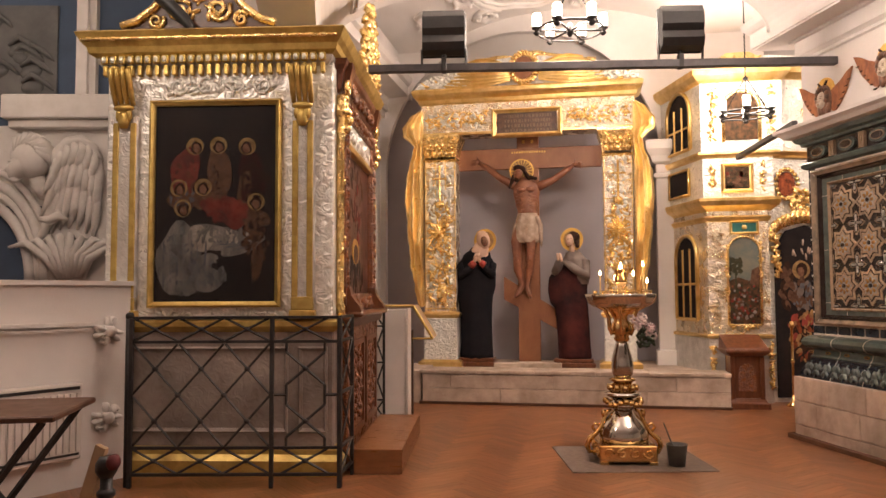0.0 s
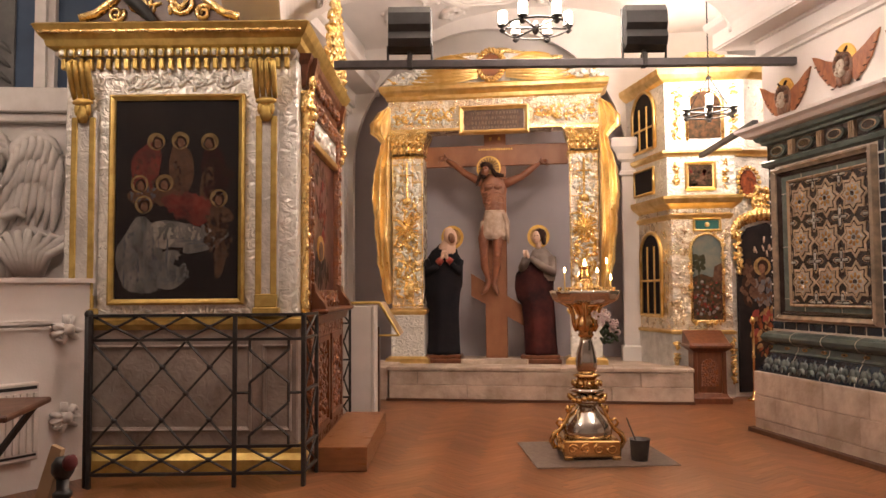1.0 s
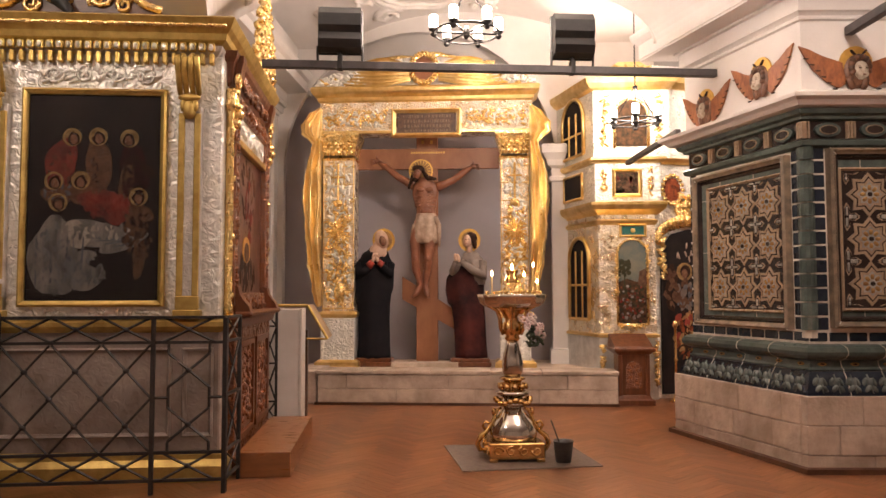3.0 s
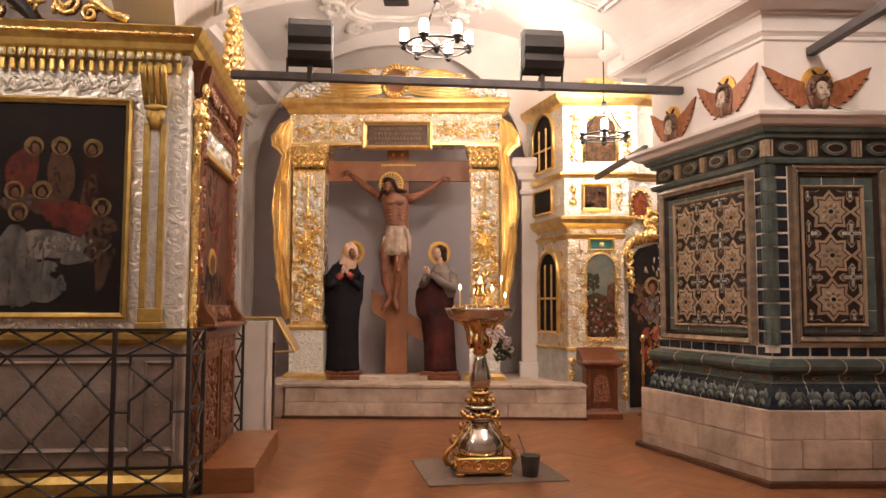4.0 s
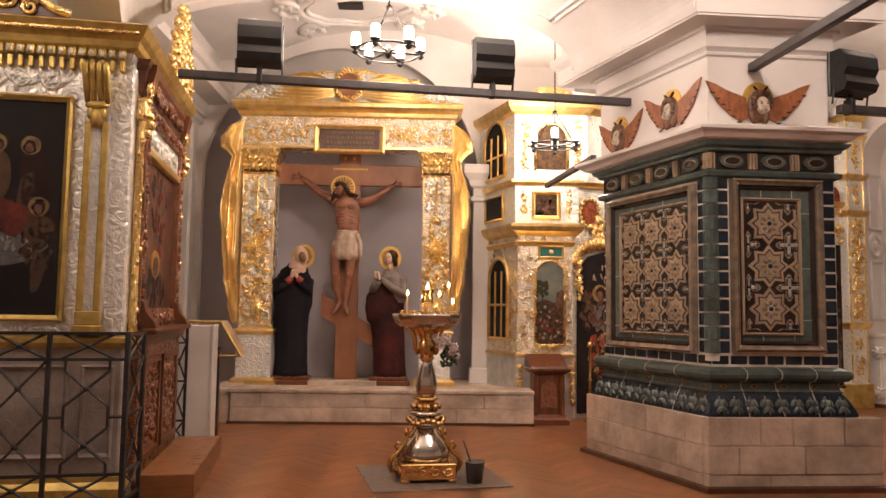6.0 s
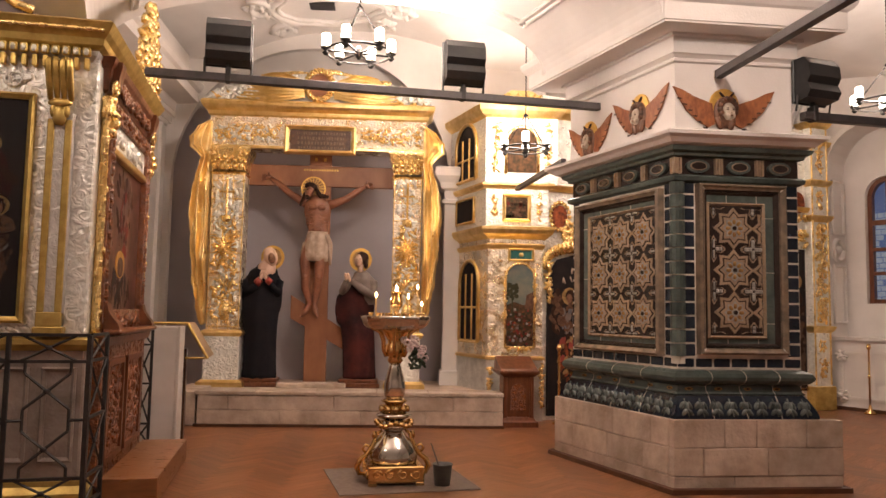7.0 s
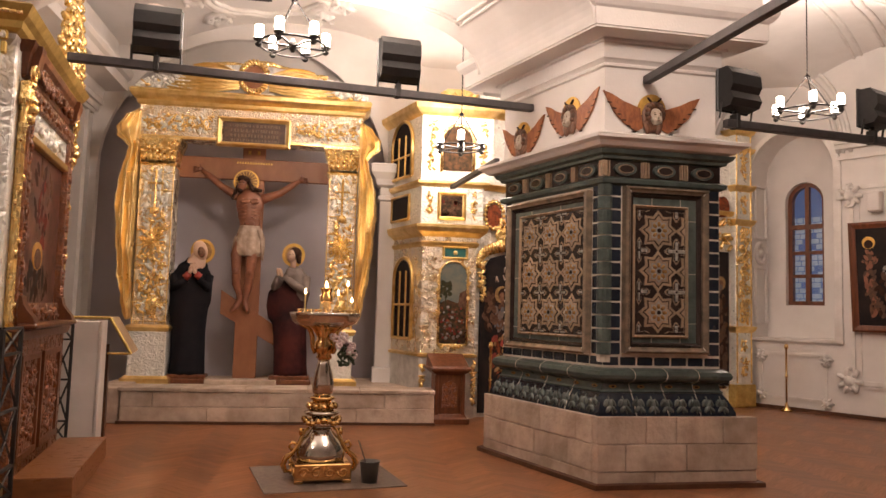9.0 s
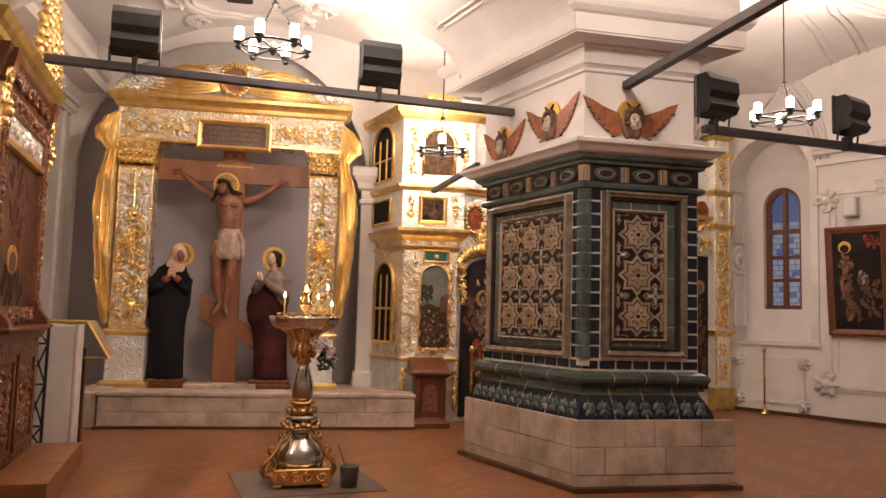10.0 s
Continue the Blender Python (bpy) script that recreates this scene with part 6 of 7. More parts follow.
part("top", Shape().loft([[(-0.45, -0.15, 1.08), (0.12, -0.15, 1.08), (0.12, 0.45, 1.08), (-0.45, 0.45, 1.08)], [(-0.45, -0.15, 1.10), (0.12, -0.15, 1.10), (0.12, 0.45, 1.10), (-0.45, 0.45, 1.10)]]).loft([[(0.12, -0.15, 1.08), (0.30, -0.15, 0.78), (0.30, 0.45, 0.78), (0.12, 0.45, 1.08)], [(0.12, -0.15, 1.10), (0.325, -0.15, 0.78), (0.325, 0.45, 0.78), (0.13, 0.45, 1.10)]]), PLYW, lect, "sloping pale brown top")
part("edging", Shape().bar((-0.45, -0.155, 1.1), (0.13, -0.155, 1.1), 0.016).bar((0.13, -0.155, 1.1), (0.32, -0.155, 0.78), 0.016).bar((0.12, -0.15, 0.78), (0.32, -0.15, 0.78), 0.014), GOLDM, lect, "gold braid edging")

# ---- candle stand ----
on("floor_mat", Shape().box(-0.5, 0.5, -0.44, 0.44, 0, 0.008, 0.003), MATGREY, 0.687, 5.836, 0, 12, "thin grey mat under the candle stand", "mat")
cs = thing("candle_stand", 0.645, 5.765, 0.008, 8, "ornate nickel and brass church candle stand with lit candles", "candle stand")
base = part("base_box", Shape().box(-0.20, 0.20, -0.20, 0.20, 0.02, 0.135, 0.008), BRASS, cs, "square brass base with scroll relief")
s = Shape()
for k in range(4):
    for yaw in range(4):
        m = Matrix.Rotation(yaw * math.pi / 2, 3, "Z")
        t = Shape().scroll((-0.14 + k * 0.093, 0.08), 0.038, -0.203, 0.007, 1.3, k, 1)
        s.add([tuple(m @ Vector(p)) for p in t.v], t.f, True)
part("scroll_relief", s, BRASS, base)
for a, b in ((-1, -1), (1, -1), (1, 1), (-1, 1)):
    part("foot", Shape().box(a * 0.17 - 0.03, a * 0.17 + 0.03, b * 0.17 - 0.03, b * 0.17 + 0.03, 0, 0.025, 0.004), BRASS, cs)
part("belly", Shape().lathe([(0.14, 0.13), (0.172, 0.14), (0.178, 0.17), (0.168, 0.22), (0.135, 0.275), (0.100, 0.32), (0.075, 0.35), (0.065, 0.37)], 28), NICKEL, cs, "polished nickel belly")
for a in (0.0, math.pi, math.pi * 0.5):
    pts = [(0.085, 0.36), (0.115, 0.345), (0.135, 0.30), (0.155, 0.25), (0.195, 0.19), (0.245, 0.15), (0.265, 0.10), (0.245, 0.055), (0.205, 0.055), (0.19, 0.09), (0.215, 0.105)]
    part("scroll_leg", Shape().tube([(r * math.cos(a), r * math.sin(a), z) for r, z in pts], [0.010, 0.013, 0.015, 0.016, 0.018, 0.022, 0.022, 0.018, 0.015, 0.012, 0.009], 8).blob((0.14 * math.cos(a), 0.14 * math.sin(a), 0.33), (0.022, 0.022, 0.035), 7, 5).tube([(r_ * math.cos(a), r_ * math.sin(a), z_) for r_, z_ in ((0.16, 0.24), (0.205, 0.26), (0.225, 0.23), (0.205, 0.205))], 0.011, 6), BRASS, cs, "brass scroll leg")
part("collar", Shape().lathe([(0.065, 0.36), (0.12, 0.385), (0.125, 0.40), (0.075, 0.42), (0.07, 0.44), (0.12, 0.46), (0.13, 0.475), (0.09, 0.49), (0.06, 0.50)], 24), NICKEL, cs)
s = Shape()
for k in range(20):
    a = k * math.pi / 10
    s.blob((0.125 * math.cos(a), 0.125 * math.sin(a), 0.415 + 0.014 * math.cos(2 * a * 2)), (0.024, 0.024, 0.024), 6, 4)
    if k % 2:
        s.blob((0.095 * math.cos(a), 0.095 * math.sin(a), 0.52), (0.022, 0.022, 0.03), 6, 4)
part("garland", s, BRASS, cs, "brass leaf garland")
s = Shape().lathe([(0.06, 0.49), (0.085, 0.51), (0.06, 0.535), (0.07, 0.56), (0.10, 0.575), (0.07, 0.59)], 20)
part("leaf_cup", s, BRASS, cs)
part("vase", Shape().lathe([(0.055, 0.585), (0.075, 0.62), (0.08, 0.68), (0.07, 0.74), (0.05, 0.81), (0.042, 0.86)], 24), NICKEL, cs, "polished nickel vase-shaped stem")
part("upper_collar", Shape().lathe([(0.042, 0.85), (0.06, 0.87), (0.05, 0.89), (0.075, 0.92), (0.075, 0.98), (0.055, 1.0), (0.065, 1.03), (0.10, 1.08), (0.14, 1.11)], 20), BRASS, cs)
for k in range(6):
    a = k * math.pi / 3 + .3
    part("bracket", Shape().tube([(r * math.cos(a), r * math.sin(a), z) for r, z in ((0.075, 0.90), (0.10, 0.95), (0.105, 1.02), (0.13, 1.08), (0.2, 1.115))], 0.013, 6), BRASS, cs, "brass leaf bracket")
s = Shape().lathe([(0.10, 1.09), (0.20, 1.105), (0.235, 1.13), (0.255, 1.175), (0.262, 1.195), (0.245, 1.2), (0.235, 1.18), (0.10, 1.17)], 48, (0, 0), True, 12, 0.02)
dish = part("dish", s, NICKEL, cs, "scalloped nickel candle dish")
for k in range(30):
    a, r = k * 2.39996, 0.045 + 0.18 * math.sqrt((k + 1) / 30)
    part("socket", Shape().lathe([(0.009, 1.175), (0.009, 1.205), (0.013, 1.215), (0.013, 1.222)], 8, (r * math.cos(a), r * math.sin(a))), BRASS, dish)
lamp = part("oil_lamp", Shape().lathe([(0.02, 1.18), (0.02, 1.24), (0.045, 1.27), (0.05, 1.31), (0.035, 1.34), (0.048, 1.37), (0.05, 1.38)], 16), BRASS, cs, "small brass oil lamp in the middle")
on("bucket", Shape().lathe([(0.055, 0), (0.072, 0.145), (0.078, 0.15), (0.068, 0.15), (0.052, 0.01)], 20).tube([(-0.03, 0, 0.14), (-0.07, 0.02, 0.25), (-0.085, 0.03, 0.29)], 0.006, 5), BUCKET, 1.00, 5.62, 0.008, 0, "small grey metal bucket with a stick on the mat", "bucket")
for u, z, y in ((-0.150, 1.335, -0.12), (0.085, 1.33, -0.1), (0.155, 1.40, -0.06), (-0.04, 1.30, 0.1), (0.19, 1.28, 0.05)):
    c = thing("candle", 0.645 + u, 5.765 + y, 1.19, 0, "thin lit wax candle in the stand", "candle", "candles on the stand")
    hh = z - 1.19
    part("stick", Shape().lathe([(0.006, 0), (0.0055, hh), (0.002, hh + 0.003)], 8), WAX, c)
    part("flame", Shape().lathe([(0.002, hh + 0.004), (0.009, hh + 0.016), (0.006, hh + 0.03), (0.001, hh + 0.045)], 8), FLAME, c, "small yellow flame")
c = thing("oil_flame", 0.645, 5.765, 1.385, 0, "small flame of the oil lamp on the stand", "flame")
part("flame", Shape().lathe([(0.004, 0), (0.013, 0.015), (0.008, 0.035), (0.001, 0.055)], 8), FLAME, c)
fl = thing("flowers", 0.745, 5.62, 0.965, 0, "small bunch of white flowers fixed to the candle stand", "flowers")
q = random.Random(6)
for k in range(18):
    p = (q.uniform(-0.05, 0.07), q.uniform(-0.05, 0.04), q.uniform(-0.01, 0.09)) if k < 12 else (q.uniform(0.05, 0.13), q.uniform(-0.06, 0.0), q.uniform(-0.06, 0.02))
    s = Shape()
    for j in range(6):
        s.blob((p[0] + 0.018 * math.cos(j), p[1], p[2] + 0.018 * math.sin(j)), (0.01, 0.012, 0.016), 5, 4, j)
    part("blossom", s, PETAL, fl)
s = Shape()
for k in range(26):
    s.blob((q.uniform(0.0, 0.12), q.uniform(-0.04, 0.05), q.uniform(-0.13, 0.02)), (0.012, 0.014, 0.04), 5, 4, q.uniform(0, 6))
part("leaves", s, LEAF, fl)


# ---- gilded corner tower of the icon screen ----
TY = 8.95
tower = thing("icon_tower", 0, TY, 0, 0, "tall silvered and gilded corner shrine of the icon screen", "icon screen")


def prism(sh, x0, x1, prof):
    """Storeys of the corner shrine: the left side runs back at a slant."""
    return sh.loft([[(x0 - o, -o, z), (x1 + o, -o, z), (x1 + o, 1.0, z), (x0 - 0.36 - o, 1.0, z)] for o, z in prof])


part("base", prism(Shape(), 1.72, 2.39, [(0, 0), (0, 0.70)]), SILVERP, tower, "dull silver base")
part("lower_storey", prism(Shape(), 1.735, 2.38, [(0, 0.70), (0, 2.24)]), SILVERG, tower, "silvered lower storey with gilded relief")
part("middle_storey", prism(Shape(), 1.70, 2.45, [(0, 2.24), (0, 2.78)]), SILVER, tower, "silvered middle storey")
part("upper_storey", prism(Shape(), 1.69, 2.56, [(0, 2.78), (0, 3.66)]), SILVER, tower, "silvered upper storey")
for prof, x0, x1 in (([(0.0, 0.70), (0.03, 0.71), (0.03, 0.735), (0.0, 0.75)], 1.735, 2.38), ([(0, 2.0), (0.02, 2.02), (0.03, 2.05), (0.0, 2.07)], 1.735, 2.38), ([(0.0, 2.12), (0.03, 2.15), (0.07, 2.18), (0.09, 2.23), (0.09, 2.26), (0.0, 2.28)], 1.735, 2.42),
                     ([(0, 2.72), (0.03, 2.73), (0.05, 2.76), (0.05, 2.785), (0, 2.8)], 1.70, 2.47), ([(0, 3.58), (0.04, 3.61), (0.08, 3.66), (0.09, 3.72), (0, 3.74)], 1.69, 2.56)):
    part("cornice", prism(Shape(), x0, x1, prof), GOLDF, tower, "gilded cornice")
s = Shape().leaves(1.74, 1.92, 0.78, 2.0, -0.004, 60, 0.045, 41, 0.02).leaves(2.30, 2.37, 0.78, 2.0, -0.004, 24, 0.035, 42, 0.02)
for k in range(7):
    s.box(1.745, 1.925, -0.012, 0.0, 0.82 + k * 0.175, 0.83 + k * 0.175)
part("vine_relief", s, SILVERG, tower, "vine relief on the corner")
s = Shape()
for x in (1.76, 2.37):
    s.leaves(x - 0.04, x + 0.05, 0.12, 0.68, -0.01, 26, 0.05, int(x * 100), 0.03)
s.leaves(1.75, 1.85, 2.36, 2.7, -0.005, 14, 0.05, 45, 0.02).leaves(2.30, 2.38, 2.32, 2.7, -0.005, 14, 0.045, 46, 0.02)
part("gilded_carving", s, GOLD, tower, "gilded carved foliage")
ic = part("arched_icon", Shape().plate(arch_pts(1.955, 2.27, 0.86, 1.66), -0.012, 0.0), PAINTF, tower, "arched painted landscape with a crowd")
s = Shape().slot(SKYP).plate([(1.955, 1.34), (2.05, 1.38), (2.16, 1.34), (2.27, 1.40)] + arch_pts(1.955, 2.27, 1.3, 1.66)[::-1][1:-1], -0.015, -0.012)
q = random.Random(5)
s.slot(LEAFP)
for k in range(26):
    s.disc((2.015 + q.uniform(-.055, .06), 1.50 + q.uniform(-.09, .09)), q.uniform(.014, .032), -0.019 - k * 0.0001, -0.015, 8)
s.plate([(2.01, 1.2), (2.03, 1.2), (2.028, 1.5), (2.018, 1.5)], -0.018, -0.012)
s.slot(FACEP).plate([(2.17, 1.30), (2.19, 1.46), (2.27, 1.50), (2.27, 1.30)], -0.018, -0.012)
for k in range(110):
    s.slot(q.choice((REDD, GREYC, PAINTR, HAIR, FACEP, LEAFP, PAINTW))).disc((q.uniform(1.975, 2.25), q.uniform(0.88, 1.30)), q.uniform(.008, .02), -0.018 - k * 0.00005, -0.012, 7)
part("painted_scene", s, None, ic)
fp = arch_pts(1.94, 2.285, 0.85, 1.66, 16)
part("icon_frame", Shape().tube([(x, -0.015, z) for x, z in fp], 0.016, 8).tube([(x, -0.015, z) for x, z in (fp[0], fp[-1])], 0.016, 8).leaves(1.95, 2.27, 0.80, 0.85, -0.02, 14, 0.035, 47, 0.02).leaves(1.90, 1.97, 1.1, 1.8, -0.015, 16, 0.04, 48, 0.02).leaves(2.26, 2.32, 1.1, 1.8, -0.015, 16, 0.04, 49, 0.02), GOLD, tower, "gilded leafy icon frame")
part("enamel_panel", Shape().box(2.0, 2.25, -0.014, 0.0, 1.885, 1.985), GREENP, tower, "green panel with a gilded stud")
part("enamel_frame", Shape().border(1.97, 2.28, 1.86, 2.01, 0.03, -0.02, 0.0).blob((2.125, -0.016, 1.935), (0.03, 0.015, 0.03)), GOLDF, tower)
ic = part("small_icon", Shape().box(1.93, 2.20, -0.012, 0, 2.36, 2.62), PAINTF, tower, "small painted scene")
s = Shape()
for k in range(40):
    s.slot(q.choice((REDD, FACEP, PAINTR, HAIR, PAINTF, LEAFP))).disc((q.uniform(1.95, 2.18), q.uniform(2.38, 2.58)), q.uniform(.012, .026), -0.016, -0.011, 7)
part("painted_scene", s, None, ic)
part("small_icon_frame", Shape().border(1.895, 2.235, 2.325, 2.655, 0.04, -0.03, 0.0), GOLDF, tower, "gilded frame")
ic = part("upper_icon", Shape().plate(arch_pts(1.95, 2.3, 2.92, 3.28), -0.012, 0.0), PAINTF, tower, "upper arched icon washed out by the lamp")
part("upper_icon_frame", Shape().tube([(x, -0.015, z) for x, z in arch_pts(1.93, 2.32, 2.9, 3.28)], 0.02, 8).leaves(1.75, 1.9, 2.9, 3.55, -0.01, 24, 0.05, 50, 0.02).leaves(2.36, 2.5, 2.9, 3.55, -0.01, 24, 0.05, 51, 0.02), GOLD, tower)
part("crown", Shape().loft([[(x, y, 3.74) for x, y in ((1.85, 0), (2.4, 0), (2.4, 0.5), (1.85, 0.5))], [(x, y, 3.86) for x, y in ((1.9, 0.02), (2.35, 0.02), (2.35, 0.45), (1.9, 0.45))], [(x, y, 3.95) for x, y in ((2.0, 0.1), (2.25, 0.1), (2.25, 0.3), (2.0, 0.3))]]).leaves(1.88, 2.38, 3.74, 3.9, -0.01, 22, 0.06, 52, 0.04), GOLDF, tower, "gilded crown")
# arched lattice windows in the slanting side


def lattice_window(z0, zs, c0, c1, off):
    mm = Matrix.Translation((off, 0, 0)) @ Matrix.Rotation(radians(109.8), 4, "Z")
    w = part("side_window", Shape().plate(arch_pts(c0, c1, z0, zs), 0.004, 0.012), PAINTD, tower, "dark arched opening with gilded bars", mm)
    s = Shape().tube([(x, 0.02, z) for x, z in arch_pts(c0, c1, z0, zs)], 0.025, 6).bar((c0, 0.02, z0), (c1, 0.02, z0), 0.03)
    for k in (1, 2):
        x = c0 + (c1 - c0) * k / 3
        s.bar((x, 0.02, z0), (x, 0.02, zs + 0.1), 0.02)
    s.bar((c0, 0.02, (z0 + zs) / 2 + .05), (c1, 0.02, (z0 + zs) / 2 + .05), 0.02)
    part("window_grille", s, GOLDF, w, "", mm)


lattice_window(0.90, 1.62, 0.22, 0.74, 1.735)
lattice_window(2.88, 3.30, 0.22, 0.80, 1.69)
mm = Matrix.Translation((1.70, 0, 0)) @ Matrix.Rotation(radians(109.8), 4, "Z")
part("side_icon", Shape().box(0.3, 0.8, 0.004, 0.012, 2.35, 2.65), PAINTD, tower, "small dark side icon", mm)
part("side_icon_frame", Shape().tube([(0.3, 0.015, 2.35), (0.8, 0.015, 2.35), (0.8, 0.015, 2.65), (0.3, 0.015, 2.65), (0.3, 0.015, 2.35)], 0.02, 5), GOLDF, tower, "", mm)

# screen wall running from the tower behind the stove to the east wall
screen = thing("icon_screen", 2.40, 9.02, 0, 17.6, "silvered and gilded icon screen with painted panels", "icon screen")
part("backing", Shape().box(0, 4.55, 0.02, 0.2, 0, 3.9), SILVER, screen, "chased silver ground")
dk = part("angel_panel", Shape().plate([(0.06, 0.05), (0.06, 1.72), (0.2, 1.9), (0.42, 1.96), (0.64, 1.9), (0.78, 1.72), (0.78, 0.05)], -0.012, 0.02), PAINTD, screen, "dark painted door with a robed winged form")
s = Shape().slot(HALOD).disc((0.36, 1.46), 0.105, -0.016, -0.012).slot(OLDGOLD).disc((0.36, 1.46), 0.092, -0.018, -0.015).slot(HAIR).disc((0.365, 1.462), 0.066, -0.0225, -0.018, 20, 0.075).slot(FLESHP).disc((0.35, 1.435), 0.040, -0.026, -0.022, 20, 0.055).slot(FACEP).plate([(0.33, 1.31), (0.40, 1.31), (0.385, 1.40), (0.345, 1.40)], -0.0225, -0.018)
strokes(s, [(0.37, 1.18, 0.14, 0.16, 50, 0.05, (GREYC, GREYBL, FACEP)), (0.38, 0.74, 0.17, 0.30, 90, 0.05, (PAINTR, REDC, HAIR, HALOD)), (0.18, 1.3, 0.08, 0.3, 30, 0.06, (FACEP, HAIR)), (0.62, 1.3, 0.08, 0.3, 30, 0.06, (FACEP, HAIR))], -0.013, 6)
q = random.Random(9)
s.slot(CLOTH)
for k in range(9):
    s.blob((0.24 + q.uniform(0, .3), -0.013, 1.68 + q.uniform(-.08, .1)), (0.012, 0.006, 0.05), 6, 4, q.uniform(-.5, .5))
part("painted_form", s, None, dk, "grey and orange robe with a gold halo")
s = Shape()
for k in range(22):
    a = math.pi * k / 21
    s.tube([(0.42 + 0.40 * math.cos(a), -0.02, 1.78 + 0.20 * math.sin(a)), (0.42 + 0.44 * math.cos(a), -0.05, 1.86 + 0.26 * math.sin(a))], 0.03, 6)
s.leaves(0.0, 0.14, 1.35, 2.0, -0.02, 22, 0.07, 60, 0.04).leaves(0.7, 0.86, 1.35, 2.0, -0.02, 22, 0.07, 61, 0.04).leaves(0.2, 0.64, 2.05, 2.4, -0.02, 30, 0.08, 62, 0.04)
part("gilded_canopy", s, GOLD, screen, "gilded draped canopy")
part("screen_cornice", Shape().stack(0, 4.5, -0.02, 0.2, [(0, 2.72), (0.03, 2.74), (0.05, 2.78), (0, 2.8)]).stack(0, 4.5, -0.02, 0.2, [(0, 3.62), (0.06, 3.68), (0.08, 3.74), (0, 3.76)]), GOLDF, screen, "gilded cornices")
ov = part("oval_icon", Shape().disc((0.22, 2.42), 0.10, -0.02, 0.02, 20, 0.14), PAINTR, screen, "small oval icon")
s = Shape()
for k in range(18):
    a = k * math.pi / 9
    s.blob((0.22 + 0.13 * math.cos(a), -0.02, 2.42 + 0.17 * math.sin(a)), (0.03, 0.025, 0.03), 6, 4)
part("oval_frame", s, GOLD, screen)
s = Shape().slot(GOLD).leaves(0.42, 0.7, 2.85, 3.6, -0.01, 50, 0.07, 63, 0.03)
part("gilded_openwork", s, GOLD, screen, "gilded openwork")
dk = part("far_icon", Shape().box(3.3, 4.12, -0.012, 0.02, 0.3, 2.2), PAINTD, screen, "dark tall icon of a brown-robed form")
part("painted_form", Shape().slot(HALOD).disc((3.95, 1.75), 0.10, -0.018, -0.012).slot(FLESHP).disc((3.95, 1.74), 0.055, -0.02, -0.018).slot(GREYC).disc((3.95, 1.69), 0.04, -0.022, -0.019), None, dk)
part("painted_robe", strokes(Shape(), [(3.93, 1.3, 0.14, 0.35, 60, 0.07, (FACEP, BROWNH, HAIR)), (3.95, 0.8, 0.14, 0.35, 50, 0.08, (HAIR, BROWNH))], -0.013, 8), None, dk)
s = Shape().leaves(3.2, 4.2, 2.15, 2.7, -0.02, 60, 0.08, 64, 0.04)
part("far_canopy", s, GOLD, screen, "gilded canopy")
dk = part("far_oval_icon", Shape().disc((4.0, 2.85), 0.12, -0.03, 0.02, 20, 0.15), PAINTR, screen, "oval dark red icon")
# outer pilaster of the screen
pil = part("outer_pilaster", Shape().box(4.18, 4.50, -0.08, 0.1, 0.3, 3.95, 0.006), SILVER, screen, "silvered pilaster with gilded vine")
part("pilaster_foot", Shape().box(4.14, 4.54, -0.12, 0.1, 0, 0.32, 0.01), GOLDM, screen, "ochre foot")
for z in (1.08, 2.62, 3.12, 3.95):
    part("pilaster_band", Shape().stack(4.18, 4.50, -0.08, 0.1, [(0, z - 0.03), (0.03, z), (0.05, z + 0.04), (0.05, z + 0.06), (0, z + 0.07)]), GOLDF, screen, "gilded moulding")
s = Shape()
for k in range(16):
    s.scroll((4.34 + (0.05 if k % 2 else -0.05), 1.25 + k * 0.085), 0.06, -0.095, 0.020, 1.2, k, 1 if k % 2 else -1)
s.leaves(4.24, 4.44, 1.15, 2.6, -0.09, 60, 0.06, 69, 0.03).leaves(4.24, 4.44, 0.4, 1.0, -0.085, 26, 0.05, 66, 0.02).leaves(4.26, 4.42, 2.75, 3.05, -0.085, 12, 0.06, 67, 0.02).leaves(4.24, 4.44, 3.25, 3.85, -0.085, 26, 0.06, 68, 0.02)
for u in (4.19, 4.47):
    s.box(u, u + 0.022, -0.095, -0.07, 0.34, 3.92, 0.004)
part("vine", s, GOLD, pil, "gilded vine relief")

# wooden lectern cabinet before the tower
lec = thing("lectern_cabinet", 2.08, 8.62, 0, 4, "red-brown wooden lectern cabinet standing before the icon screen", "lectern")
lec.matrix_world = pose(2.02, 8.62, 0, 0, 0, 4) @ Matrix.Diagonal((0.86, 0.86, 0.90, 1.0))
part("body", Shape().box(-0.185, 0.185, -0.15, 0.15, 0.09, 0.62, 0.006), WOOD, lec)
part("foot", Shape().stack(-0.2, 0.2, -0.165, 0.165, [(0.05, 0), (0.05, 0.06), (0.02, 0.08), (0, 0.12)]), WOOD, lec)
part("top", Shape().stack(-0.2, 0.2, -0.165, 0.165, [(-0.01, 0.60), (0.02, 0.62), (0.06, 0.655), (0.06, 0.68)]).loft([[(-0.25, -0.21, 0.68), (0.25, -0.21, 0.68), (0.25, 0.21, 0.68), (-0.25, 0.21, 0.68)], [(-0.24, -0.19, 0.70), (0.24, -0.19, 0.70), (0.24, 0.2, 0.84), (-0.24, 0.2, 0.84)]]), WOOD, lec, "sloping moulded top")
part("door", Shape().plate(arch_pts(-0.10, 0.10, 0.2, 0.42), -0.162, -0.14), CARVED, lec, "arched door panel")
part("corner_post", Shape().box(-0.2, -0.15, -0.17, -0.12, 0.10, 0.60, 0.005), WOOD, lec)
part("corner_post", Shape().box(0.15, 0.2, -0.17, -0.12, 0.10, 0.60, 0.005), WOOD, lec)


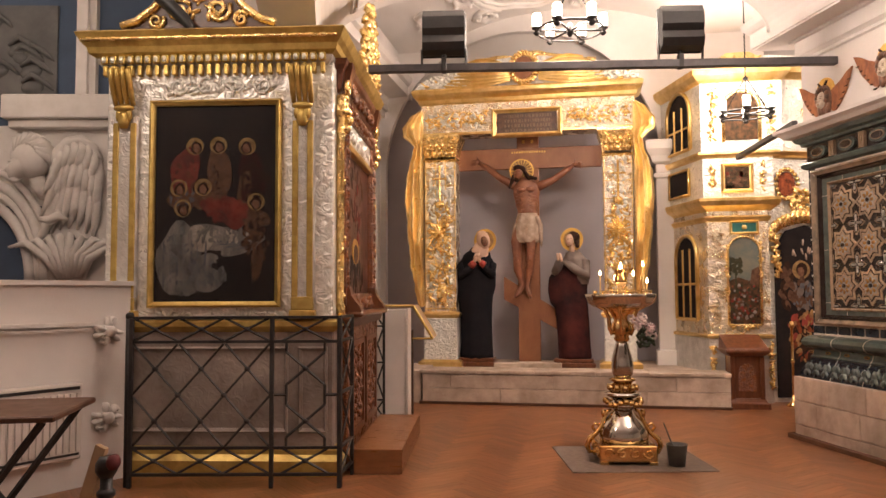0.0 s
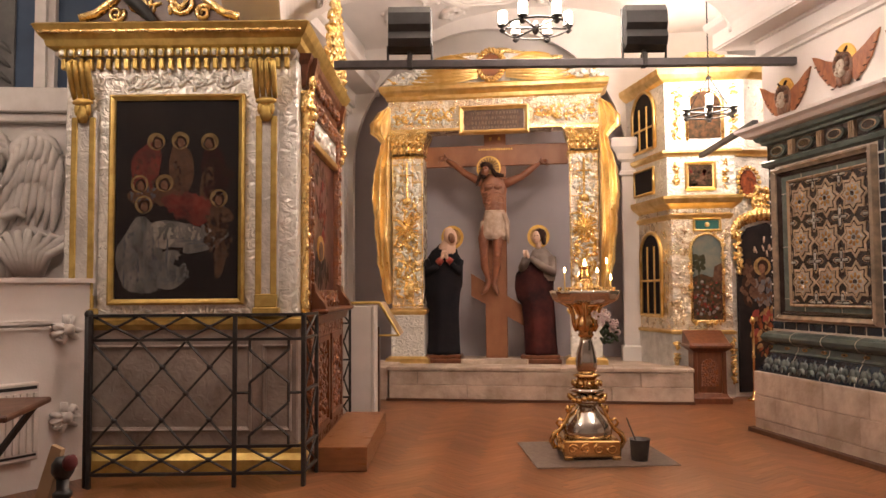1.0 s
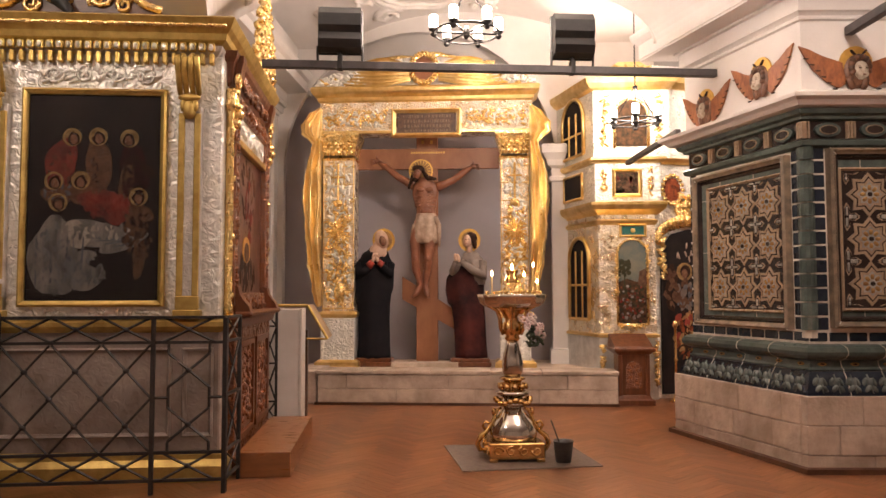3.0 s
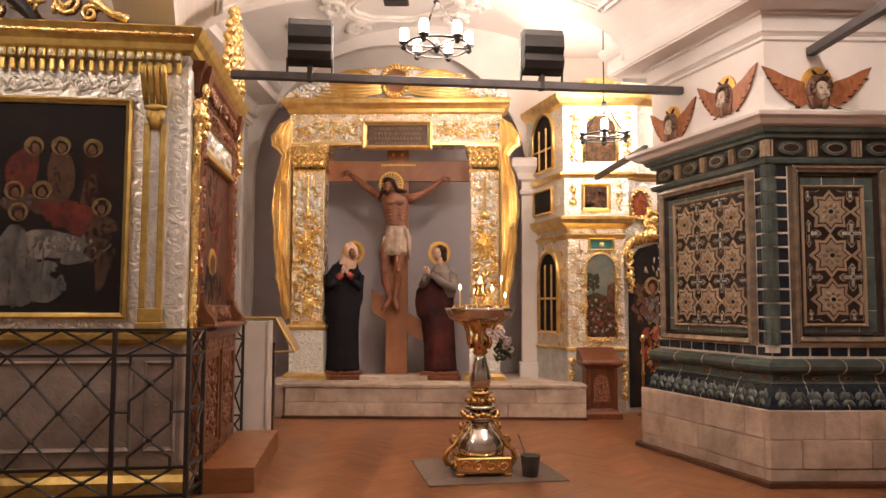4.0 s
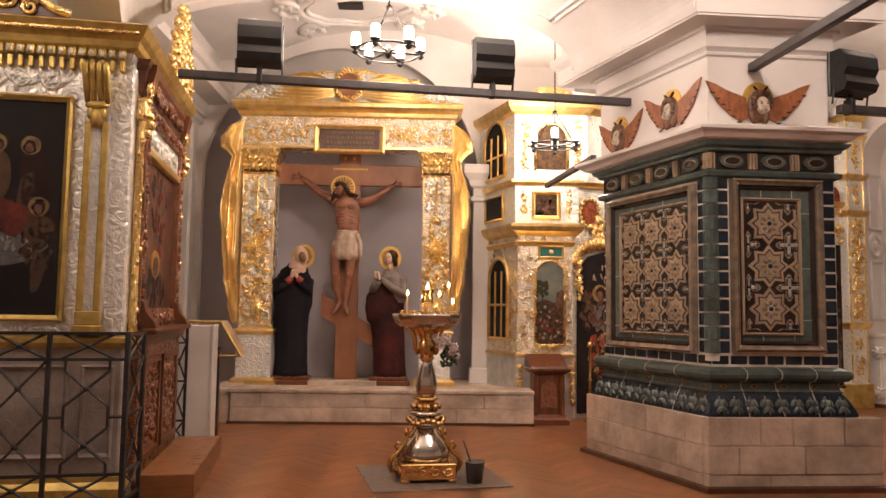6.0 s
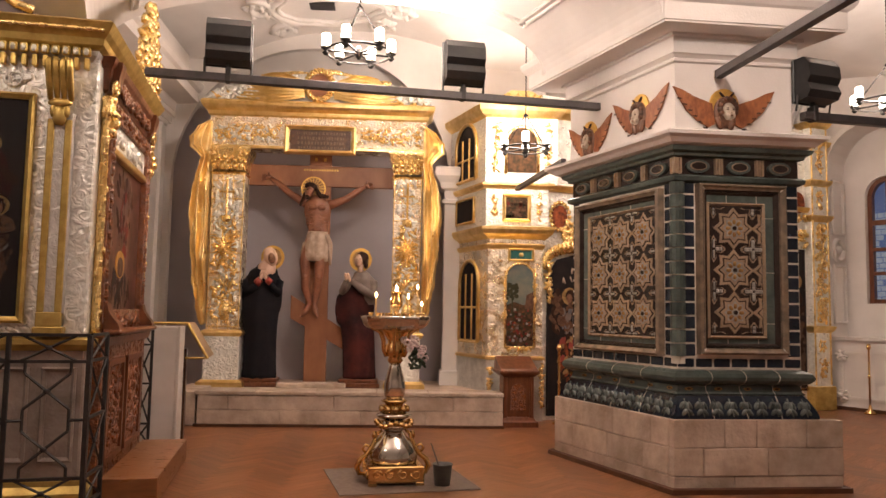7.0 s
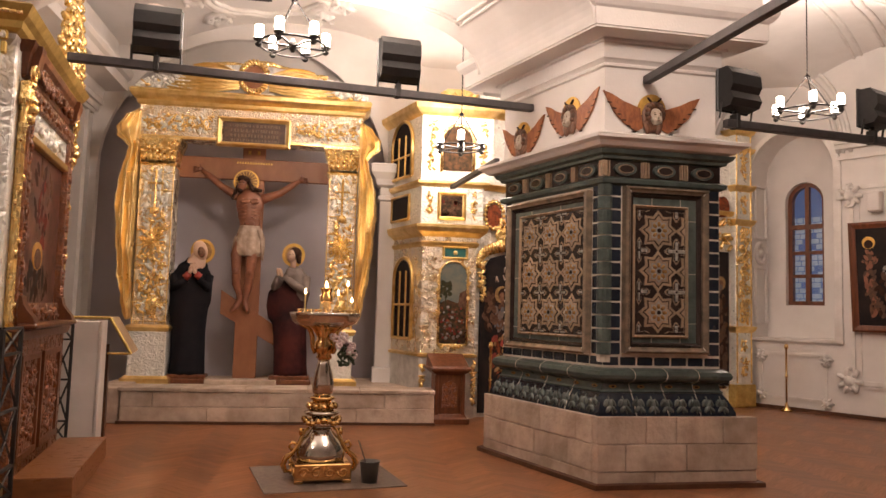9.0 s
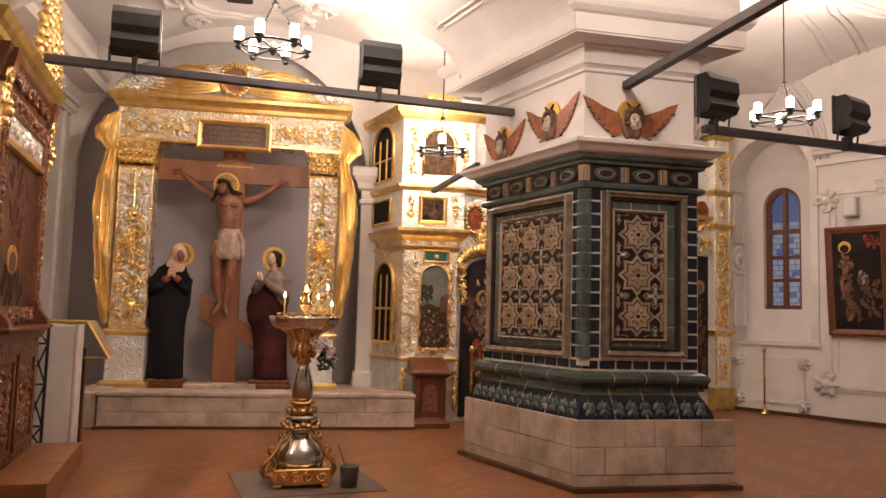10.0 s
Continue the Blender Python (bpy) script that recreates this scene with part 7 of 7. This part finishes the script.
def rod(x, y, h, label):
    t = thing("brass_stand", x, y, 0, 0, label, "stand", "brass stands")
    part("foot", Shape().lathe([(0.075, 0), (0.075, 0.015), (0.03, 0.05), (0.014, 0.12)], 16), BRASS, t)
    part("rod", Shape().lathe([(0.013, 0.1), (0.013, h * .5), (0.024, h * .5 + .02), (0.013, h * .5 + .04), (0.013, h - .08), (0.03, h - .05), (0.02, h)], 12), BRASS, t)


rod(2.54, 8.75, 0.9, "slender brass stand beside the icon screen")
rod(6.96, 9.86, 0.92, "slender brass stand before the white wall")

# ---- bars, floodlights, chandeliers ----
def beam(name, a, b, w, label):
    a, b = Vector(a), Vector(b)
    d = b - a
    s = Shape().box(0, d.length, -w / 2, w / 2, -w / 2, w / 2, 0.004)
    ob = on(name, s, STEEL, *a, math.degrees(math.atan2(d.y, d.x)), label, "bar", "lighting bars")
    return ob


beam("lighting_bar", (-1.31, 5.875, 3.03), (2.36, 6.40, 3.03), 0.062, "dark grey steel bar carrying floodlights across the bay")
beam("lighting_bar", (3.01, 5.48, 3.05), (3.95, -4.7, 3.05), 0.062, "dark grey steel bar running out from the pier")
beam("lighting_bar", (3.66, 5.49, 2.76), (8.9, 6.30, 2.76), 0.062, "dark grey steel bar from the pier to the east wall")
beam("lighting_bar", (2.14, 6.80, 2.63), (1.98, 8.4, 2.63), 0.05, "dark grey steel bar behind the stove")


t_ = thing("cable_arm", -2.24, 4.735, 2.98, 0, "short black metal arm hanging down before the case's pediment", "bracket")
part("arm", Shape().tube([(0, 0, 0.0), (0, 0, 0.07), (-0.05, -0.01, 0.13), (-0.22, -0.05, 0.30), (-0.5, -0.1, 0.55)], [0.025, 0.03, 0.045, 0.05, 0.05], 8), BLACK, t_)


def floodlight(x, y, z, yaw, w, h):
    t = thing("floodlight", x, y, z, yaw, "black metal floodlight housing clamped on a steel bar", "floodlight", "floodlights on bars")
    prof = [(0.0, 0.075), (-0.10, 0.09), (-0.13, h * 0.35), (-0.10, h * 0.5), (-0.13, h * 0.62), (-0.12, h * 0.85), (-0.07, h), (0.02, h), (0.03, 0.075)]
    part("housing", Shape().loft([[(-w / 2, y_, z_) for y_, z_ in prof], [(w / 2, y_, z_) for y_, z_ in prof]]), BLACK, t)
    part("front_rim", Shape().box(-w / 2 - 0.012, w / 2 + 0.012, 0.02, 0.045, 0.065, h + 0.012, 0.006), BLACK, t, "wide black rim")
    for e in (-1, 1):
        part("yoke_arm", Shape().bar((e * (w / 2 + 0.01), -0.02, 0.12), (e * (w / 2 + 0.01), 0, 0.0), 0.014), IRON, t)
    part("gland", Shape().lathe([(0.022, 0.05), (0.022, 0.085)], 10), BLACK, t)
    part("clamp", Shape().box(-0.02, 0.02, -0.04, 0.04, -0.065, 0.05, 0.004), IRON, t)


floodlight(-0.705, 5.965, 3.06, 8, 0.335, 0.42)
floodlight(1.16, 6.235, 3.06, 8, 0.325, 0.42)
floodlight(3.755, 5.51, 2.79, 16, 0.30, 0.40)
floodlight(5.09, 5.71, 2.79, 24, 0.29, 0.38)


def chandelier(x, y, z, top, power, yaw, label, R=0.262):
    t = thing("chandelier", x, y, z, yaw, label, "chandelier", "ring chandeliers")
    part("ring", Shape().tube([(R * math.cos(a), R * math.sin(a), 0) for a in (i * math.pi / 18 for i in range(37))], 0.009, 6), IRON, t)
    for k in range(3):
        a = k * math.pi / 3
        part("spoke", Shape().bar((-R * math.cos(a), -R * math.sin(a), 0), (R * math.cos(a), R * math.sin(a), 0), 0.014), IRON, t)
    part("hub", Shape().lathe([(0.012, -0.05), (0.03, -0.02), (0.03, 0.03), (0.012, 0.06)], 10), IRON, t)
    for k in range(6):
        a = k * math.pi / 3
        cx, cy = R * math.cos(a), R * math.sin(a)
        ar = part("lamp_holder", Shape().lathe([(0.012, -0.04), (0.03, -0.02), (0.012, 0.0), (0.04, 0.015), (0.042, 0.025), (0.018, 0.03)], 12, (cx, cy)), IRON, t)
        part("bulb", Shape().lathe([(0.03, 0.03), (0.036, 0.05), (0.036, 0.12), (0.028, 0.135), (0.01, 0.14)], 12, (cx, cy)), BULB, ar, "lit frosted glass shade")
    for k in range(3):
        a = k * 2 * math.pi / 3
        s = Shape()
        n = 10
        for i in range(n):
            f0, f1 = i / n, (i + 0.85) / n
            r0, r1 = R * (1 - f0) + 0.02, R * (1 - f1) + 0.02
            s.bar((r0 * math.cos(a), r0 * math.sin(a), 0.36 * f0), (r1 * math.cos(a), r1 * math.sin(a), 0.36 * f1), 0.011)
        part("stay_chain", s, DIMCHAIN, t)
    s = Shape().blob((0, 0, 0.37), (0.03, 0.03, 0.02))
    zz = 0.38
    while zz < top - z:
        s.bar((0.006, 0, zz), (-0.006, 0, zz + 0.034), 0.011)
        zz += 0.04
    part("chain", s, DIMCHAIN, t)
    # in place of the cups' shading: a dimmed point light, an added upward spot
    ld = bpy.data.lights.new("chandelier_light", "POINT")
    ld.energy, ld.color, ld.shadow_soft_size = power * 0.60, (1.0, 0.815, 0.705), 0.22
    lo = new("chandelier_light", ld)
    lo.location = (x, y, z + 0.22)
    # added spot that brightens the vault above
    ld = bpy.data.lights.new("added_vault_spot", "SPOT")
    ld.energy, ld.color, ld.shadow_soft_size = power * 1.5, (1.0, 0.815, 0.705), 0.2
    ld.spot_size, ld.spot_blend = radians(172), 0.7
    lo = new("added_vault_spot", ld)
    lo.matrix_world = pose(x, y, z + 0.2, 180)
    return t


chandelier(0.30, 6.05, 3.30, 4.02, LAMP * 1.45, 10, "black iron ring chandelier with six lit frosted lamps")
chandelier(2.02, 8.12, 3.02, 5.0, LAMP * 0.85, 20, "black iron ring chandelier lit before the gilded tower")
chandelier(5.33, 6.92, 3.32, 4.8, LAMP * 0.95, 5, "black iron ring chandelier lit beyond the tiled stove", 0.315)
# three more, added out of view to brighten case, pier and left bay
chandelier(-2.7, 2.7, 3.6, 5.3, LAMP * 0.9, 0, "black iron ring chandelier added out of view to light the icon case")
chandelier(2.55, 3.2, 3.75, 5.0, LAMP * 1.9, 0, "black iron ring chandelier added out of view to light stove and pier")
chandelier(-4.9, 4.6, 3.30, 5.3, LAMP * 0.13, 0, "black iron ring chandelier added out of view to light the blue wall")

# ---- on the east wall ----
pt = thing("framed_painting", RW[0] + 1.72 * math.cos(radians(-60)), RW[1] + 1.72 * math.sin(radians(-60)), 1.14, -60, "dark old icon painting in a brown wooden frame", "painting")
tl = Matrix.Rotation(radians(4), 4, "X")
part("frame", Shape().border(-0.38, 0.38, -0.01, 1.41, 0.085, -0.09, -0.02), WOOD, pt, "broad brown wooden frame", tl)
cv = part("canvas", Shape().box(-0.32, 0.32, -0.07, -0.05, 0.05, 1.35), PAINTD, pt, "dark painting with a haloed form", tl)
part("painted_form", strokes(Shape().slot(HALO).disc((-0.14, 1.14), 0.08, -0.076, -0.07).slot(HAIR).disc((-0.14, 1.12), 0.055, -0.078, -0.075), [
    (-0.14, 0.93, 0.09, 0.10, 30, 0.04, (SKIN, FACEP, BROWNH)), (-0.14, 0.62, 0.07, 0.22, 40, 0.05, (FACEP, SKIN, BROWNH)), (-0.1, 0.32, 0.05, 0.12, 16, 0.05, (SKIN, FACEP)),
    (0.07, 0.74, 0.06, 0.09, 16, 0.03, (CLOTHP, PAINTW)), (0.18, 1.2, 0.10, 0.08, 24, 0.04, (REDD, PAINTR, FACEP)), (0.1, 0.45, 0.2, 0.3, 40, 0.06, (BROWNH, HAIR, FACEP))], -0.072, 4), None, cv, "", tl)
sp = thing("wall_speaker", RW[0] + 1.64 * math.cos(radians(-60)), RW[1] + 1.64 * math.sin(radians(-60)), 2.68, -60, "small white loudspeaker on the white wall", "speaker")
part("housing", Shape().box(-0.085, 0.085, -0.14, -0.02, 0, 0.26, 0.015), WHITEP, sp)
part("grille", Shape().box(-0.07, 0.07, -0.146, -0.139, 0.015, 0.245, 0.004), PLASTER, sp)
part("bracket", Shape().box(-0.03, 0.03, -0.03, 0.0, 0.08, 0.16), WHITEP, sp)

# ---- by the low wall: heater, folding table, tripod ----
ht = thing("wall_heater", LW[0] - 0.72 * math.cos(radians(66)), LW[1] - 0.72 * math.sin(radians(66)), 0.2, 66, "white ribbed panel heater on the low wall", "heater")
part("body", Shape().box(-0.36, 0.36, -0.085, -0.01, 0.0, 0.47, 0.008), WHITEP, ht)
for k in range(17):
    part("rib", Shape().box(-0.34 + k * 0.041, -0.34 + k * 0.041 + 0.024, -0.098, -0.083, 0.05, 0.41, 0.003), WHITEP, ht)
part("top_slot", Shape().box(-0.34, 0.34, -0.088, -0.02, 0.43, 0.45), IRON, ht, "dark outlet slot")
part("bottom_slot", Shape().box(-0.34, 0.34, -0.088, -0.02, 0.025, 0.04), IRON, ht)
tb = thing("folding_table", -1.86, 2.72, -0.0, 20, "small folding table with a dark wooden top and black legs", "table")
part("top", Shape().box(-0.55, 0.22, -0.2, 0.35, 0.735, 0.76, 0.006), DARKWOOD, tb)
for y in (-0.17, 0.3):
    part("leg", Shape().bar((0.17, y, 0.735), (-0.35, y, 0.0), 0.022), IRON, tb)
    part("leg", Shape().bar((-0.45, y, 0.735), (0.12, y, 0.0), 0.022), IRON, tb)
tr = thing("camera_tripod", -1.80, 3.25, 0, 0, "black tripod head with a red knob leaning by the wall", "tripod")
part("head", Shape().blob((0, 0, 0.42), (0.055, 0.05, 0.06)).tube([(0, 0, 0.12), (0, 0, 0.38)], 0.028, 10).blob((0, 0, 0.30), (0.045, 0.045, 0.03)), BLACK, tr)
part("knob", Shape().blob((0.055, -0.03, 0.45), (0.03, 0.04, 0.04)), REDCLOTH, tr, "dark red knob")
for k in range(3):
    a = k * 2.1 + .4
    part("leg", Shape().bar((0, 0, 0.2), (0.2 * math.cos(a), 0.2 * math.sin(a), 0.0), 0.03), BLACK, tr)
part("plank", Shape().loft([[(-0.2, -0.05, 0.0), (-0.12, -0.05, 0.0), (-0.12, 0.0, 0.0), (-0.2, 0.0, 0.0)], [(-0.06, 0.0, 0.52), (-0.01, 0.0, 0.50), (-0.01, 0.03, 0.50), (-0.06, 0.03, 0.52)]]), PLYW, tr, "pale wooden handle")

# stucco relief of a winged head behind the low wall
bw = Matrix.Translation((-2.3, 6.75, 0)) @ Matrix.Rotation(radians(12), 4, "Z")
q = random.Random(77)
s = Shape()
# head turned down to one side, with bound hair
s.blob((-2.39, -0.13, 2.47), (0.165, 0.15, 0.19), 16, 10, -0.5).blob((-2.46, -0.19, 2.38), (0.085, 0.10, 0.13), 12, 8, 0.5).blob((-2.53, -0.23, 2.37), (0.024, 0.035, 0.045), 8, 6, 0.6).blob((-2.50, -0.22, 2.31), (0.035, 0.03, 0.018)).blob((-2.485, -0.22, 2.265), (0.04, 0.04, 0.03)).blob((-2.50, -0.25, 2.43), (0.035, 0.02, 0.012))
for k in range(9):
    a = -0.1 + k * 0.30
    s.tube([(-2.38 + 0.10 * math.cos(a + 0.5), -0.24, 2.49 + 0.10 * math.sin(a + 0.5)), (-2.38 + 0.17 * math.cos(a), -0.20, 2.50 + 0.18 * math.sin(a)), (-2.36 + 0.19 * math.cos(a - 0.35), -0.12, 2.48 + 0.20 * math.sin(a - 0.35))], [0.018, 0.036, 0.016], 7)
s.tube([(-2.36, -0.08, 2.34), (-2.31, -0.10, 2.22), (-2.26, -0.09, 2.12)], [0.07, 0.075, 0.05], 8)
# wing: curled leading edge and three ranks of feathers
lead = [(-2.17, 2.40), (-2.13, 2.53), (-2.04, 2.62), (-1.93, 2.64), (-1.83, 2.58), (-1.76, 2.46)]
s.tube([(u, -0.13, z) for u, z in lead], [0.05, 0.06, 0.06, 0.055, 0.05, 0.04], 9)
for rank, (n_, l, w) in enumerate(((8, 0.26, 0.038), (9, 0.50, 0.042), (9, 0.80, 0.042))):
    for k in range(n_):
        t = (k + 0.5 * (rank % 2)) / n_
        i = min(int(t * 5), 4)
        f = t * 5 - i
        u = lead[i][0] + (lead[i + 1][0] - lead[i][0]) * f
        z = lead[i][1] + (lead[i + 1][1] - lead[i][1]) * f
        y = -0.15 + 0.035 * rank
        e = -0.20 + 0.24 * t
        s.tube([(u, y, z), (u + e * 0.2 * l + 0.03, y - 0.03, z - 0.35 * l), (u + e * 0.6 * l, y - 0.02, z - 0.75 * l), (u + e * l - 0.05, y + 0.02, z - l)], [w * 0.7, w, w * 0.95, 0.012], 7)
# acanthus below the wing
for k in range(9):
    a = -0.9 + k * 0.24
    r = 0.42 - 0.10 * abs(a)
    s.tube([(-2.02 + 0.10 * a, -0.10, 1.38), (-2.02 + 0.20 * a, -0.17, 1.38 + r * 0.55), (-2.02 + 0.42 * a, -0.15, 1.38 + r * 0.95), (-2.02 + 0.62 * a, -0.10, 1.38 + r * 0.85)], [0.04, 0.042, 0.034, 0.014], 7)
s.tube([(-2.30, -0.10, 1.92), (-2.20, -0.14, 1.90), (-2.12, -0.12, 1.95), (-2.05, -0.10, 1.90)], [0.02, 0.045, 0.05, 0.02], 8)
ob = on("stucco_relief", s, STUCCO, 0, 0, 0, 0, "white stucco relief of a head with a feathered wing", "relief")
ob.matrix_world = bw
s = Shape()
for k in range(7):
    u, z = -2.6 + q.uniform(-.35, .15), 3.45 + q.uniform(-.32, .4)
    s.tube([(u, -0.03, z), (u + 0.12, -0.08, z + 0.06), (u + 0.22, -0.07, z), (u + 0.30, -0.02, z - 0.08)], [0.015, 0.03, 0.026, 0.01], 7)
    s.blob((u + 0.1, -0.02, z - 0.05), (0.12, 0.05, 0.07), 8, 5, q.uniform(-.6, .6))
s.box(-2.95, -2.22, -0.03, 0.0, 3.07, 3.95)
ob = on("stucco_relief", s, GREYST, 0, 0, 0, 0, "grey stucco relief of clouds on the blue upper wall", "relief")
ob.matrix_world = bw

# stucco on the altar bay's vault: a lobed medallion, shells and scrolls round it
def on_vault(x, y, d=0.02):
    return (x, y, vault(x, y) - d)


s = Shape()
MX, MY = -0.20, 9.02
for f, r in ((1.0, 0.045), (0.88, 0.028), (1.12, 0.022)):
    pts = []
    for k in range(65):
        a = k * math.pi / 32
        w = f * (1 + 0.10 * abs(math.cos(2 * a)) + 0.05 * math.cos(8 * a))
        pts.append(on_vault(MX + 0.62 * w * math.cos(a), MY + 0.50 * w * math.sin(a)))
    s.tube(pts, r, 7)
q = random.Random(12)
for cx, cy in ((MX - 0.62, MY - 0.5), (MX + 0.62, MY - 0.5), (MX - 0.62, MY + 0.5), (MX + 0.62, MY + 0.5), (MX - 0.86, MY), (MX + 0.86, MY), (MX, MY - 0.66), (-1.45, 8.6), (-1.55, 9.4), (1.1, 8.7)):
    hand, st = q.choice((-1, 1)), q.uniform(0, 6)
    for n_, R_ in ((0, 0.20), (1, 0.13)):
        pts = []
        for i in range(15):
            a, r = st + n_ * 2.6 + hand * i * 0.52, R_ * (1 - i / 18)
            pts.append(on_vault(cx + r * math.cos(a), cy + r * math.sin(a), 0.03))
        s.tube(pts, [0.045 - 0.0018 * i for i in range(15)], 7)
    for k in range(6):
        a = st + k * 1.05
        p = on_vault(cx + 0.13 * math.cos(a), cy + 0.13 * math.sin(a), 0.02)
        s.blob(p, (0.075, 0.05, 0.04), 7, 5, a)
on("vault_stucco", s, STUCCO, 0, 0, 0, 0, "white stucco medallion and scrolls on the vault over the altar", "relief")
vent = thing("ceiling_vent", *on_vault(-0.30, 9.0, 0.0), 0, "small dark ventilation grille in the vault", "vent")
part("grille", Shape().box(-0.15, 0.15, -0.09, 0.09, -0.03, 0.0), IRON, vent)
for k in range(5):
    part("slat", Shape().box(-0.13, 0.13, -0.075 + k * 0.034, -0.06 + k * 0.034, -0.04, -0.028), STEEL, vent)
s = Shape()
for y0, z0, sd in ((7.7, 4.0, 1), (8.3, 4.1, 2), (9.2, 3.9, 3), (8.0, 4.6, 4), (9.0, 4.6, 5)):
    t = Shape()
    boss(t, (0, 0), 0.26, sd)
    s.add([(-2.33 - 0 - p[1] * 1.3, y0 + p[0], z0 + p[2]) for p in t.v], t.f, True)
for y0 in (7.3, 8.6, 9.6):
    s.box(-2.33, -2.29, y0, y0 + 0.06, 0.3, 3.6)
s.box(-2.33, -2.26, 6.9, 9.9, 3.60, 3.68).box(-2.33, -2.22, 6.9, 9.9, 3.68, 3.74)
on("wall_stucco", s, STUCCO, 0, 0, 0, 0, "white stucco leaf ornament on the side wall", "relief")

s = Shape()
for d in (0.0, 0.10, 0.16):
    s.tube([(x, 7.2 + d, vault(x, 7.2 + d) - 0.005) for x in [2.75 + 0.14 * i for i in range(40)]], 0.022, 5)
    s.tube([(x, 4.2 + d, vault(x, 4.2 + d) - 0.005) for x in [2.75 + 0.14 * i for i in range(40)]], 0.022, 5)
for d in (0.0, 0.11, 0.40, 0.50):
    s.tube([(x - d * 0.6, y + d * 0.7, vault(x - d * 0.6, y + d * 0.7) - 0.005) for x, y in [(5.4 + 0.17 * i, 6.58 + 0.155 * i) for i in range(21)]], 0.022, 5)
on("vault_ribs", s, STUCCO, 0, 0, 0, 0, "white stucco ribs running over the vaults", "relief", kind="structure")

# ---- herringbone parquet ----
LP, WP = 0.42, 0.07
planks = []
g = 0.0003
for a in range(-105, 85):
    for b in range(-16, 22):
        for kind in (0, 1):
            # zigzag courses laid at forty-five degrees to the altar
            ox = (a * WP - 0.0) + b * LP
            oy = a * WP - b * LP
            if kind == 0:
                r = (ox, oy, ox + LP, oy + WP)
            else:
                r = (ox + LP, oy + WP - LP, ox + LP + WP, oy + WP)
            cx, cy = (r[0] + r[2]) / 2, (r[1] + r[3]) / 2
            c45 = math.sqrt(0.5)
            wx, wy = cx * c45 - cy * c45 + 0.5, cx * c45 + cy * c45 + 5.0
            if -7.5 < wx < 11.5 and -4.5 < wy < 12.5:
                planks.append((wx, wy, kind))
def grain(me, shift):
    """Board coordinates for the grain: along the board and across it."""
    uv = me.uv_layers.new(name="grain")
    for poly in me.polygons:
        du, dv = shift(poly.index)
        for li, vi in zip(poly.loop_indices, poly.vertices):
            co = me.vertices[vi].co
            uv.data[li].uv = (co.x + du, co.y + dv)


rg = random.Random(17)
plank_mesh = []
for kind in range(12):
    sh = Shape().box(-LP / 2 + g, LP / 2 - g, -WP / 2 + g, WP / 2 - g, -0.0028, 0.0, 0.0004)
    # boards of one direction carry their sheen as a lighter colour
    o = part("plank", sh, OAK if kind % 2 else OAKSHEEN, floor)
    d = (rg.uniform(0, 40), rg.uniform(0, 40))
    grain(o.data, lambda i: d)
    plank_mesh.append(o.data)
    bpy.data.objects.remove(o)
near = sorted(planks, key=lambda p: math.hypot(p[0] - 0.3, (p[1] - 4.9) * 1.6))
for wx, wy, kind in near[:300]:
    o = new("plank", plank_mesh[kind + 2 * rg.randrange(6)])
    o.parent = floor
    o.matrix_local = pose(wx, wy, 0, 0, 0, 45 if kind == 0 else 135)
s = Shape()
local = []
for wx, wy, kind in near[300:]:
    m = pose(wx, wy, 0, 0, 0, 45 if kind == 0 else 135)
    x, y = LP / 2 - g, WP / 2 - g
    s.slot(OAK if kind else OAKSHEEN).add([m @ Vector(p) for p in ((-x, -y, 0), (x, -y, 0), (x, y, 0), (-x, y, 0))], [(0, 1, 2, 3)])
    d = (rg.uniform(0, 40), rg.uniform(0, 40))
    local += [(d[0] + p, d[1] + q) for p, q in ((-x, -y), (x, -y), (x, y), (-x, y))]
rest = part("parquet_rest", s, OAK, floor)
tagged(rest, kind="stuff")
uv = rest.data.uv_layers.new(name="grain")
for loop in rest.data.loops:
    uv.data[loop.index].uv = local[loop.vertex_index]
